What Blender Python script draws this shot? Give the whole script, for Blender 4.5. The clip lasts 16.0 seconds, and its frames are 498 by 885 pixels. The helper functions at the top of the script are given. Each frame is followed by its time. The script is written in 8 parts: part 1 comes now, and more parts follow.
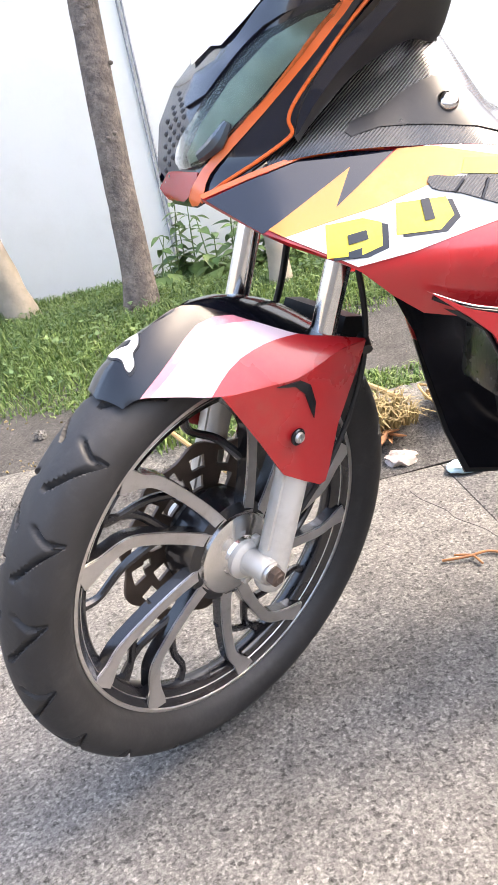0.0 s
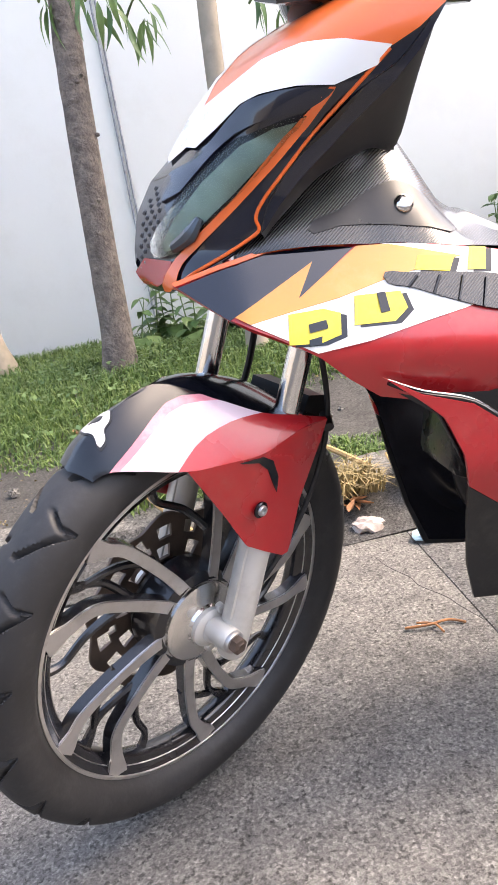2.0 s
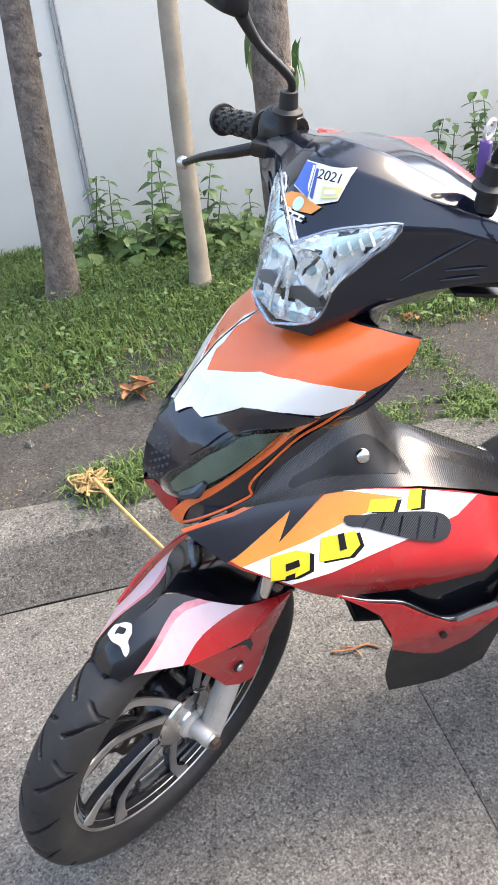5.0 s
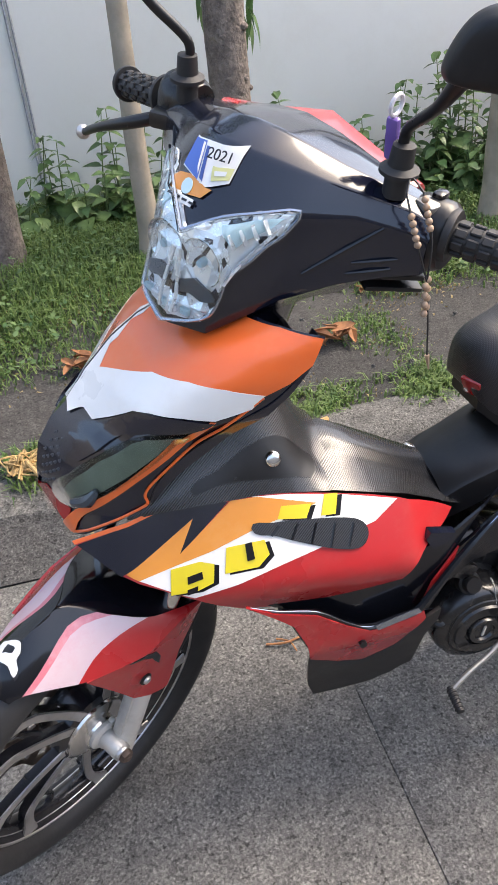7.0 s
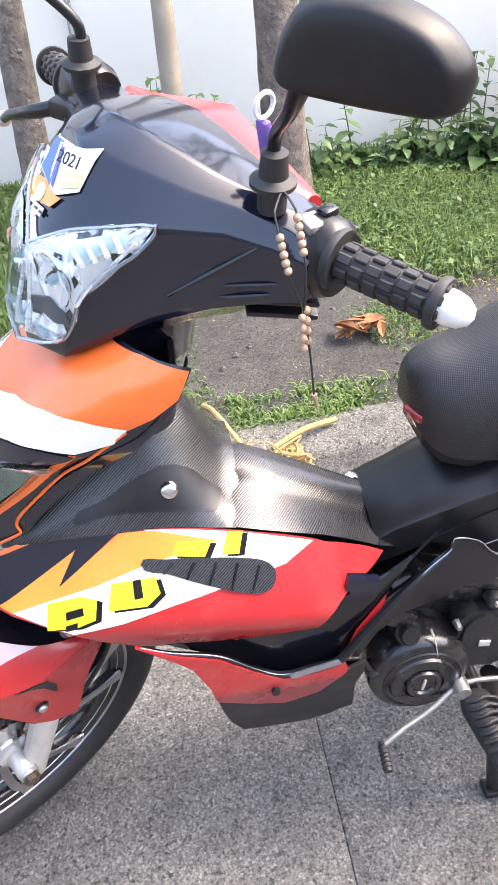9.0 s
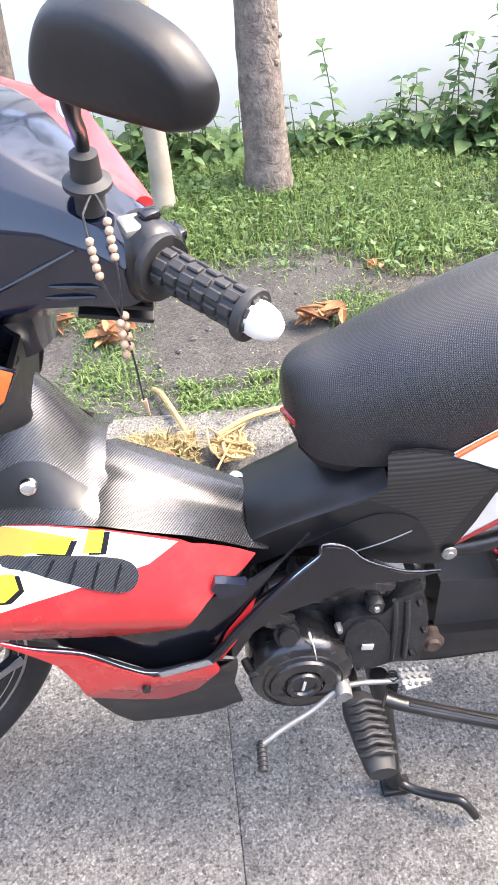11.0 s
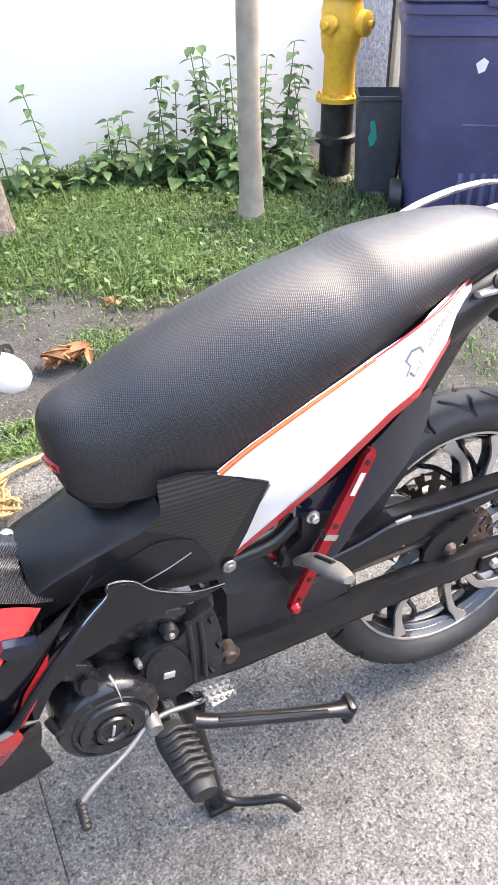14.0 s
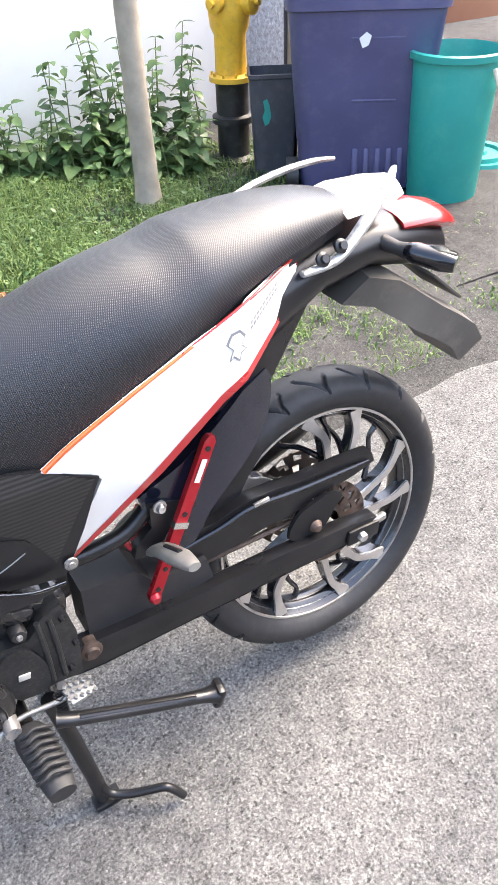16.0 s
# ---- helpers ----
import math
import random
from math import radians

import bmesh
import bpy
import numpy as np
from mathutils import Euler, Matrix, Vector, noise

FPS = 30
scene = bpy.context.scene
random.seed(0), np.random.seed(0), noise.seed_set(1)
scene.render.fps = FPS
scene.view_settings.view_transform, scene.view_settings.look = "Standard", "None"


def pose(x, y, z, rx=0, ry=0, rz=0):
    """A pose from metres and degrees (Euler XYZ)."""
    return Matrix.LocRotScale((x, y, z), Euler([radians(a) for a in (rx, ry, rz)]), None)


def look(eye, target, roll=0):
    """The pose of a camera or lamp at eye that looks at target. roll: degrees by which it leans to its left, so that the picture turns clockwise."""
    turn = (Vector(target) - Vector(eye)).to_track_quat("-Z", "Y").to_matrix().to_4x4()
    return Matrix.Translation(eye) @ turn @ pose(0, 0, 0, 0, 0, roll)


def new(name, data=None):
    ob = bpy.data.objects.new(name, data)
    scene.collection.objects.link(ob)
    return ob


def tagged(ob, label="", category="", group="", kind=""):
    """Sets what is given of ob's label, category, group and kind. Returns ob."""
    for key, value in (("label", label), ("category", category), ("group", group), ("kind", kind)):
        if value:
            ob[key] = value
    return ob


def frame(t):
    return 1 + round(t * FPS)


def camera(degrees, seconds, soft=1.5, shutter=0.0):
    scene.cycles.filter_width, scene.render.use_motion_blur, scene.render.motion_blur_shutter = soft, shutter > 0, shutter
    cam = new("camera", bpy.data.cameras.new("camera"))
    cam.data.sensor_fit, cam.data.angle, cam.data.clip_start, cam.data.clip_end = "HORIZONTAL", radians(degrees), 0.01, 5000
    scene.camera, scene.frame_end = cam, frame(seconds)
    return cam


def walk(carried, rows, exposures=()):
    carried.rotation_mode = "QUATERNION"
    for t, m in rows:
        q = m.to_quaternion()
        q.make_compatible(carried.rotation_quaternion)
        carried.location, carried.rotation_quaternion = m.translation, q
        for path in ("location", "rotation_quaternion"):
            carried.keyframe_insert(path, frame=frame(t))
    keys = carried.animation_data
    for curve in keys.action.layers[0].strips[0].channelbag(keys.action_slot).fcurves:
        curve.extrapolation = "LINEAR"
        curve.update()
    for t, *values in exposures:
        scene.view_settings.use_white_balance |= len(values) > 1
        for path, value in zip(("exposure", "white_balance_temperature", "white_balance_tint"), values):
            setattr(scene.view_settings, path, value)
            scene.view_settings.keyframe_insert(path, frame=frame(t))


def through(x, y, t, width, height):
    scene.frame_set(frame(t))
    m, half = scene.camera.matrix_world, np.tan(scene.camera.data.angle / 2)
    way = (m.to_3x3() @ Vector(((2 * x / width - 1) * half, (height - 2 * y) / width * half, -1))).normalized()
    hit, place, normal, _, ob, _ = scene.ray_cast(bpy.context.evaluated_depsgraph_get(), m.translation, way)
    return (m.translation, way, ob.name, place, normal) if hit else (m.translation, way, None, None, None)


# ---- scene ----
cam = camera(36.4, 16.0, soft=1.0)
PATH = [
    (0, (-0.031, -0.85, 0.738), (0.076, 1.01, 0.01), -12.0),
    (0.5, (-0.034, -0.86, 0.746), (0.047, 1.015, 0.055), -11.8),
    (1, (-0.031, -0.866, 0.758), (0.076, 1.021, 0.103), -10.7),
    (1.5, (-0.023, -0.874, 0.762), (0.157, 1.013, 0.125), -10.1),
    (2, (-0.017, -0.882, 0.766), (0.181, 1.015, 0.165), -9.9),
    (2.5, (-0.015, -0.878, 0.773), (0.199, 1.017, 0.17), -9.9),
    (3, (-0.014, -0.872, 0.918), (0.228, 0.949, 0.128), -10.0),
    (3.2, (-0.018, -0.886, 1.0), (0.235, 0.916, 0.17), -9.2),
    (5.3, (-0.036, -0.883, 1.307), (0.292, 0.777, 0.241), -5.4),
    (5.5, (-0.053, -0.853, 1.305), (0.333, 0.785, 0.226), -5.8),
    (6, (-0.081, -0.807, 1.299), (0.493, 0.764, 0.201), -4.0),
    (6.5, (-0.032, -0.798, 1.295), (0.497, 0.782, 0.188), -3.3),
    (7, (0.082, -0.814, 1.296), (0.439, 0.795, 0.162), -4.9),
    (7.5, (0.159, -0.845, 1.297), (0.488, 0.762, 0.153), -5.6),
    (8, (0.206, -0.824, 1.286), (0.592, 0.76, 0.129), -6.0),
    (8.2, (0.226, -0.802, 1.283), (0.573, 0.793, 0.127), -6.0),
    (10.3, (0.458, -0.727, 1.287), (0.441, 0.856, 0.066), -5.6),
    (10.5, (0.474, -0.736, 1.288), (0.466, 0.853, 0.075), -5.3),
    (11, (0.484, -0.739, 1.287), (0.594, 0.835, 0.059), -4.4),
    (11.5, (0.463, -0.734, 1.288), (0.729, 0.815, 0.052), -3.4),
    (12, (0.456, -0.734, 1.294), (0.873, 0.8, 0.081), -2.0),
    (12.5, (0.459, -0.741, 1.296), (0.957, 0.778, 0.094), -2.0),
    (13, (0.464, -0.746, 1.297), (1.032, 0.756, 0.105), -1.6),
    (13.5, (0.469, -0.749, 1.298), (1.1, 0.733, 0.111), -1.4),
    (14, (0.482, -0.754, 1.298), (1.193, 0.697, 0.119), -0.9),
    (14.5, (0.498, -0.764, 1.303), (1.298, 0.645, 0.13), -0.2),
    (15, (0.523, -0.777, 1.304), (1.386, 0.595, 0.132), -0.9),
    (15.5, (0.567, -0.797, 1.302), (1.411, 0.573, 0.114), -2.6),
    (16, (0.619, -0.822, 1.298), (1.433, 0.541, 0.082), -2.1),
]
walk(cam, [(t, look(eye, target, roll)) for t, eye, target, roll in PATH], exposures=[(t, s, 7650 if t < 4 else 7250 if t < 9 else 7080, g) for t, s, g in ((0.0, 3.2, 13), (0.5, 3.2, 13), (1.5, 2.94, 14), (2.5, 2.82, 15), (3.2, 3.0, 14), (5.5, 2.52, 9), (6.0, 2.50, 10), (6.5, 2.62, 9), (7.0, 2.18, 11), (7.5, 2.64, 12), (8.2, 3.03, 13), (10.3, 3.18, 14), (11.5, 3.58, 13), (13.0, 3.56, 13), (14.0, 3.24, 12), (15.0, 2.90, 12), (15.5, 2.82, 11), (16.0, 3.28, 11))])
# ---- light ----
world = bpy.data.worlds.new("world")
scene.world = world
world.use_nodes = True
wn, wl = world.node_tree.nodes, world.node_tree.links
sky = wn.new("ShaderNodeTexSky")
sky.sky_type = "NISHITA"
sky.sun_disc = False
SUN_EL, SUN_AZ = 52.0, 85.0          # height, and the turn from +y towards +x
sky.sun_elevation, sky.sun_rotation = radians(SUN_EL), radians(SUN_AZ)
sky.dust_density, sky.air_density = 3.0, 1.0
wl.new(sky.outputs[0], wn["Background"].inputs[0])
wn["Background"].inputs[1].default_value = 0.15
sun = new("sun", bpy.data.lights.new("sun", "SUN"))
sun.data.energy, sun.data.angle, sun.data.color = 0.6, radians(30), (1.0, 0.94, 0.86)
sun_from = Vector((math.sin(radians(SUN_AZ)) * math.cos(radians(SUN_EL)), math.cos(radians(SUN_AZ)) * math.cos(radians(SUN_EL)), math.sin(radians(SUN_EL))))
sun.matrix_basis = look(sun_from * 30, (0, 0, 0))

# ---- materials ----
def shader(name):
    m = bpy.data.materials.new(name)
    m.use_nodes = True
    return m, m.node_tree.nodes, m.node_tree.links, m.node_tree.nodes["Principled BSDF"]


def tex(n, l, kind, scale, coord="Object", **kw):
    c, t = n.new("ShaderNodeTexCoord"), n.new(kind)
    l.new(c.outputs[coord], t.inputs["Vector"])
    t.inputs["Scale"].default_value = scale
    for k, v in kw.items():
        t.inputs[k.replace("_", " ")].default_value = v
    return t


def ramp(n, l, src, stops):
    r = n.new("ShaderNodeValToRGB")
    l.new(src, r.inputs[0])
    e = r.color_ramp.elements
    while len(e) < len(stops):
        e.new(0.5)
    for el, (p, c) in zip(e, stops):
        el.position, el.color = p, (*c, 1) if len(c) == 3 else c
    return r


def bump(n, l, b, src, strength=0.2, dist=0.002):
    k = n.new("ShaderNodeBump")
    k.inputs["Strength"].default_value, k.inputs["Distance"].default_value = strength, dist
    l.new(src, k.inputs["Height"])
    l.new(k.outputs[0], b.inputs["Normal"])
    return k


def shade(c, f):
    return tuple(min(1, v * f) for v in c)


def surface(name, col, rough=0.5, metal=0.0, coat=0.0, var=0.12, scale=6.0, fine=180.0, bumps=0.05, spec=0.5, dirt=None, amount=0.35, dist=0.001):
    """A painted, moulded or cast surface: colour that drifts at two scales, uneven gloss, fine relief, and patchy dirt if given."""
    m, n, l, b = shader(name)
    big = tex(n, l, "ShaderNodeTexNoise", scale, Detail=6.0)
    r = ramp(n, l, big.outputs[0], [(0.3, shade(col, 1 - var)), (0.7, shade(col, 1 + var))])
    out = r.outputs[0]
    small = tex(n, l, "ShaderNodeTexNoise", fine, Detail=4.0)
    if dirt:
        d = tex(n, l, "ShaderNodeTexNoise", scale * 2.7, Detail=9.0, Roughness=0.72)
        dm = ramp(n, l, d.outputs[0], [(0.5, (0, 0, 0)), (0.72, (amount, amount, amount))])
        x = n.new("ShaderNodeMix")
        x.data_type = "RGBA"
        l.new(dm.outputs[0], x.inputs[0])
        l.new(out, x.inputs[6])
        x.inputs[7].default_value = (*dirt, 1)
        out = x.outputs[2]
    l.new(out, b.inputs["Base Color"])
    rr = ramp(n, l, big.outputs[0], [(0.25, (max(0, rough - 0.08),) * 3), (0.8, (min(1, rough + 0.1),) * 3)])
    l.new(rr.outputs[0], b.inputs["Roughness"])
    b.inputs["Metallic"].default_value = metal
    b.inputs["Coat Weight"].default_value = coat
    b.inputs["Coat Roughness"].default_value = 0.06
    b.inputs["Specular IOR Level"].default_value = spec
    if bumps:
        bump(n, l, b, small.outputs[0], bumps, dist)
    return m


def weave(name, dark, light, pitch, rough, bumps=0.6):
    """Woven-look vinyl or film: crossed bands that catch the light in turn."""
    m, n, l, b = shader(name)
    c = n.new("ShaderNodeTexCoord")
    waves = []
    for turn in ((0, radians(40), radians(45)), (0, radians(-40), radians(45))):
        mp = n.new("ShaderNodeMapping")
        mp.inputs["Rotation"].default_value = turn
        l.new(c.outputs["Object"], mp.inputs[0])
        w = n.new("ShaderNodeTexWave")
        w.inputs["Scale"].default_value = pitch
        l.new(mp.outputs[0], w.inputs["Vector"])
        waves.append(w)
    mm = n.new("ShaderNodeMath")
    mm.operation = "MULTIPLY"
    l.new(waves[0].outputs["Fac"], mm.inputs[0])
    l.new(waves[1].outputs["Fac"], mm.inputs[1])
    r = ramp(n, l, mm.outputs[0], [(0.2, dark), (0.7, light)])
    big = tex(n, l, "ShaderNodeTexNoise", 9.0, Detail=6.0)
    l.new(r.outputs[0], b.inputs["Base Color"])
    rr = ramp(n, l, big.outputs[0], [(0.3, (rough - 0.08,) * 3), (0.7, (rough + 0.1,) * 3)])
    l.new(rr.outputs[0], b.inputs["Roughness"])
    bump(n, l, b, mm.outputs[0], bumps, 0.0006)
    return m


RED = surface("red_gloss_plastic", (0.41, 0.016, 0.019), 0.3, coat=0.4, var=0.06, dirt=(0.45, 0.2, 0.16), amount=0.12, bumps=0.02)
ORANGE = surface("orange_gloss_plastic", (0.74, 0.125, 0.022), 0.3, coat=0.5, var=0.06, dirt=(0.6, 0.3, 0.15), amount=0.15, bumps=0.02)
AMBER = surface("amber_decal", (0.66, 0.25, 0.035), 0.32, coat=0.4, var=0.08, dirt=(0.66, 0.42, 0.2), amount=0.25, bumps=0.02)
WHITE = surface("white_gloss_plastic", (0.74, 0.73, 0.70), 0.3, coat=0.5, var=0.04, dirt=(0.55, 0.5, 0.42), amount=0.2, bumps=0.02)
PINK = surface("pink_decal", (0.60, 0.17, 0.21), 0.35, coat=0.3, var=0.15, dirt=(0.8, 0.6, 0.6), amount=0.4, bumps=0.02)
PALE = surface("faded_white_pink_decal", (0.62, 0.47, 0.50), 0.35, coat=0.3, var=0.08, dirt=(0.6, 0.28, 0.33), amount=0.5, bumps=0.02)
YELLOW = surface("yellow_decal", (0.64, 0.52, 0.02), 0.35, coat=0.3, var=0.05, dirt=(0.5, 0.45, 0.1), amount=0.3, bumps=0.02)
GLOSSY = surface("black_gloss_plastic", (0.004, 0.0045, 0.007), 0.16, coat=0.25, var=0.2, dirt=(0.03, 0.03, 0.03), amount=0.06, bumps=0.008, spec=0.4)
NAVY = surface("blue_black_gloss_plastic", (0.006, 0.008, 0.017), 0.14, coat=0.5, var=0.2, dirt=(0.03, 0.03, 0.03), amount=0.05, bumps=0.008, spec=0.4)
BELLYGREY = surface("dust_greyed_black_plastic", (0.020, 0.019, 0.018), 0.5, var=0.3, dirt=(0.075, 0.070, 0.062), amount=0.5, bumps=0.15, spec=0.35)
MATT = surface("black_moulded_plastic", (0.010, 0.010, 0.011), 0.44, var=0.25, dirt=(0.035, 0.033, 0.031), amount=0.3, bumps=0.15, spec=0.28)
CHIPPED = surface("chipped_silver_paint", (0.50, 0.49, 0.47), 0.38, 0.5, var=0.2, scale=40, dirt=(0.03, 0.028, 0.026), amount=1.0, bumps=0.2)
PRINTGREY = surface("faded_grey_print", (0.26, 0.26, 0.27), 0.5, var=0.2)
SLOTGREY = surface("grille_grey", (0.05, 0.055, 0.062), 0.35, var=0.2)
SHIELDGREY = surface("matt_charcoal_plastic", (0.022, 0.022, 0.024), 0.52, var=0.15, dirt=(0.05, 0.048, 0.046), amount=0.3, bumps=0.1, spec=0.4)
SATIN = surface("satin_black_plastic", (0.008, 0.008, 0.009), 0.32, var=0.25, dirt=(0.04, 0.037, 0.034), amount=0.25, bumps=0.06, spec=0.4)
RUBBER = surface("tyre_rubber", (0.017, 0.017, 0.018), 0.58, var=0.25, scale=14, dirt=(0.070, 0.068, 0.066), amount=0.25, bumps=0.25)
GRIPRUB = surface("grip_rubber", (0.014, 0.014, 0.015), 0.6, var=0.2, bumps=0.25)
RIMBLACK = surface("black_rim_paint", (0.008, 0.008, 0.010), 0.24, coat=0.4, var=0.2, dirt=(0.08, 0.07, 0.06), amount=0.35)
MACHINED = surface("machined_aluminium", (0.56, 0.54, 0.52), 0.36, 0.9, var=0.12, scale=20, dirt=(0.25, 0.22, 0.19), amount=0.4, bumps=0.1)
POLISHED = surface("polished_steel", (0.70, 0.69, 0.67), 0.16, 1.0, var=0.08, dirt=(0.3, 0.27, 0.23), amount=0.3, bumps=0.03)
SILVERPAINT = surface("silver_paint", (0.56, 0.54, 0.50), 0.42, 0.35, var=0.08, dirt=(0.3, 0.27, 0.22), amount=0.35, bumps=0.08)
RUSTY = surface("rusty_steel", (0.10, 0.07, 0.055), 0.6, 0.5, var=0.4, scale=60, bumps=0.3)
DISC = surface("brown_brake_steel", (0.10, 0.075, 0.06), 0.5, 0.6, var=0.3, scale=30, bumps=0.2)
ENGINE = surface("black_engine_paint", (0.012, 0.012, 0.013), 0.27, 0.2, coat=0.3, var=0.3, scale=25, dirt=(0.11, 0.10, 0.09), amount=0.35, bumps=0.2)
DUSTY = surface("dust_covered_black_plastic", (0.075, 0.070, 0.062), 0.6, var=0.3, dirt=(0.15, 0.135, 0.115), amount=0.45, bumps=0.15, spec=0.3)
BLACKSTEEL = surface("black_painted_steel", (0.010, 0.010, 0.011), 0.34, 0.1, var=0.3, dirt=(0.07, 0.06, 0.05), amount=0.3, bumps=0.1)
REDMETAL = surface("red_anodised_metal", (0.42, 0.015, 0.025), 0.3, 0.6, var=0.12, dirt=(0.5, 0.3, 0.3), amount=0.2)
GREYPAD = surface("cast_aluminium", (0.27, 0.265, 0.25), 0.45, 0.7, var=0.15, scale=40, bumps=0.2)
CASEGREY = surface("dusty_black_casting", (0.020, 0.020, 0.020), 0.46, 0.15, var=0.35, scale=45, dirt=(0.085, 0.080, 0.073), amount=0.5, bumps=0.35)
SEATVINYL = weave("textured_seat_vinyl", (0.010, 0.010, 0.011), (0.025, 0.025, 0.027), 165, 0.36, 0.55)
REDLAMP = surface("red_lamp_plastic", (0.35, 0.01, 0.01), 0.2, coat=0.5, var=0.1)
# bright lamp trim; also the colour of the highlights painted on the trim blade
CHROMEGLINT = surface("brushed_trim_and_highlight", (0.40, 0.43, 0.48), 0.2, 0.9, var=0.15, bumps=0.03)
PURPLE = surface("purple_plastic", (0.16, 0.09, 0.34), 0.3, coat=0.3, var=0.1)
WOODBEAD = surface("wooden_bead", (0.31, 0.21, 0.14), 0.5, var=0.25, scale=90)
WORN = surface("worn_chrome", (0.52, 0.50, 0.48), 0.34, 0.8, var=0.25, scale=30, dirt=(0.08, 0.07, 0.06), amount=0.8, bumps=0.15)


SILVERED = surface("silvered_reflector", (0.84, 0.88, 0.91), 0.26, 0.6, var=0.1, scale=60, bumps=0.0)
LAMPGREY = surface("lamp_inner_grey", (0.05, 0.065, 0.08), 0.2, 0.3, var=0.2)
ICE = surface("pale_blue_plastic", (0.45, 0.62, 0.68), 0.15, var=0.1)


def clear(name, tint, rough=0.02, mix=0.0):
    m, n, l, b = shader(name)
    b.inputs["Base Color"].default_value = (*tint, 1)
    b.inputs["Transmission Weight"].default_value = 1.0
    b.inputs["Roughness"].default_value = rough
    b.inputs["IOR"].default_value = 1.45
    return m


LENS = clear("clear_lens", (0.93, 0.97, 0.98), 0.015)
SMOKELENS = clear("frosted_lens", (0.72, 0.78, 0.73), 0.20)
SMOKELENS.node_tree.nodes["Principled BSDF"].inputs["IOR"].default_value = 1.15
REFLECT = surface("chromed_reflector", (0.80, 0.84, 0.86), 0.09, 1.0, var=0.04, scale=30, bumps=0.02)

# ---- ground and wall materials ----
def mixed(n, l, a, b, mode, fac=1.0):
    x = n.new("ShaderNodeMix")
    x.data_type, x.blend_type = "RGBA", mode
    x.inputs[0].default_value = fac
    l.new(a, x.inputs[6])
    l.new(b, x.inputs[7])
    return x.outputs[2]


def concrete(name, gain=1.0, warm=(1.0, 1.0, 1.0)):
    """Worn concrete or asphalt with exposed aggregate: pale and dark grains in a grey paste, pits, blotches, stains."""
    m, n, l, b = shader(name)
    grain = tex(n, l, "ShaderNodeTexNoise", 190.0, Detail=4.0, Roughness=0.75)
    tones = ((0.34, 0.058), (0.45, 0.112), (0.56, 0.162), (0.68, 0.255))
    base = ramp(n, l, grain.outputs[0], [(p, tuple(v * gain * w for w in warm)) for p, v in tones])
    cells = tex(n, l, "ShaderNodeTexVoronoi", 210.0, Randomness=1.0)
    tint = ramp(n, l, cells.outputs["Color"], [(0.1, (0.56, 0.56, 0.56)), (0.4, (0.86, 0.86, 0.86)), (0.7, (1.02, 1.02, 1.01)), (0.93, (1.42, 1.41, 1.39))])
    pits = tex(n, l, "ShaderNodeTexNoise", 75.0, Detail=5.0, Roughness=0.7)
    pit = ramp(n, l, pits.outputs[0], [(0.37, (0.38, 0.38, 0.38)), (0.44, (1, 1, 1))])
    mid = tex(n, l, "ShaderNodeTexNoise", 13.0, Detail=8.0, Roughness=0.7)
    blot = ramp(n, l, mid.outputs[0], [(0.34, (0.72, 0.72, 0.72)), (0.62, (1.14, 1.13, 1.11))])
    big = tex(n, l, "ShaderNodeTexNoise", 1.3, Detail=9.0, Roughness=0.65)
    tone = ramp(n, l, big.outputs[0], [(0.34, (0.76, 0.755, 0.75)), (0.62, (1.10, 1.09, 1.07))])
    out = base.outputs[0]
    for layer in (tint, pit, blot, tone):
        out = mixed(n, l, out, layer.outputs[0], "MULTIPLY")
    l.new(out, b.inputs["Base Color"])
    b.inputs["Roughness"].default_value = 0.88
    b.inputs["Specular IOR Level"].default_value = 0.3
    height = mixed(n, l, grain.outputs[0], pit.outputs[0], "MULTIPLY")
    bump(n, l, b, height, 0.7, 0.003)
    return m


def ribs(name, dark, light, pitch, rough, turn=(0, 0, 0), relief=0.4):
    """Fine straight ribs, one above the other."""
    m, n, l, b = shader(name)
    w = tex(n, l, "ShaderNodeTexWave", pitch)
    mp = n.new("ShaderNodeMapping")
    mp.inputs["Rotation"].default_value = [radians(v) for v in turn]
    l.new(w.inputs["Vector"].links[0].from_socket, mp.inputs[0])
    l.new(mp.outputs[0], w.inputs["Vector"])
    w.bands_direction = "Z"
    w.inputs["Distortion"].default_value = 0.6
    w.inputs["Detail Scale"].default_value = 0.2
    r = ramp(n, l, w.outputs["Fac"], [(0.3, dark), (0.7, light)])
    l.new(r.outputs[0], b.inputs["Base Color"])
    b.inputs["Roughness"].default_value = rough
    bump(n, l, b, w.outputs["Fac"], relief, 0.0007)
    return m


CONCRETE = concrete("worn_concrete", 1.0, (1.0, 0.995, 0.985))
TWILL = ribs("glossy_twill_film", (0.008, 0.008, 0.009), (0.030, 0.030, 0.032), 115, 0.27, (35, 40, 0), 0.30)
TWILL.node_tree.nodes["Principled BSDF"].inputs["Coat Weight"].default_value = 0.3
TWILL.node_tree.nodes["Principled BSDF"].inputs["Coat Roughness"].default_value = 0.15
RIBFILM = ribs("ribbed_black_film", (0.008, 0.008, 0.008), (0.020, 0.019, 0.018), 52, 0.36)
GUTTER = concrete("stained_gutter_asphalt", 0.55)
KERBCON = concrete("rough_kerb_concrete", 0.95, (1.0, 0.99, 0.95))
DIRT = concrete("dark_dusty_asphalt", 0.42, (1.0, 0.98, 0.95))
WALLPAINT = surface("white_wall_paint", (0.74, 0.74, 0.715), 0.75, var=0.03, scale=1.2, fine=35, bumps=0.12, dirt=(0.62, 0.61, 0.56), amount=0.3, dist=0.003)
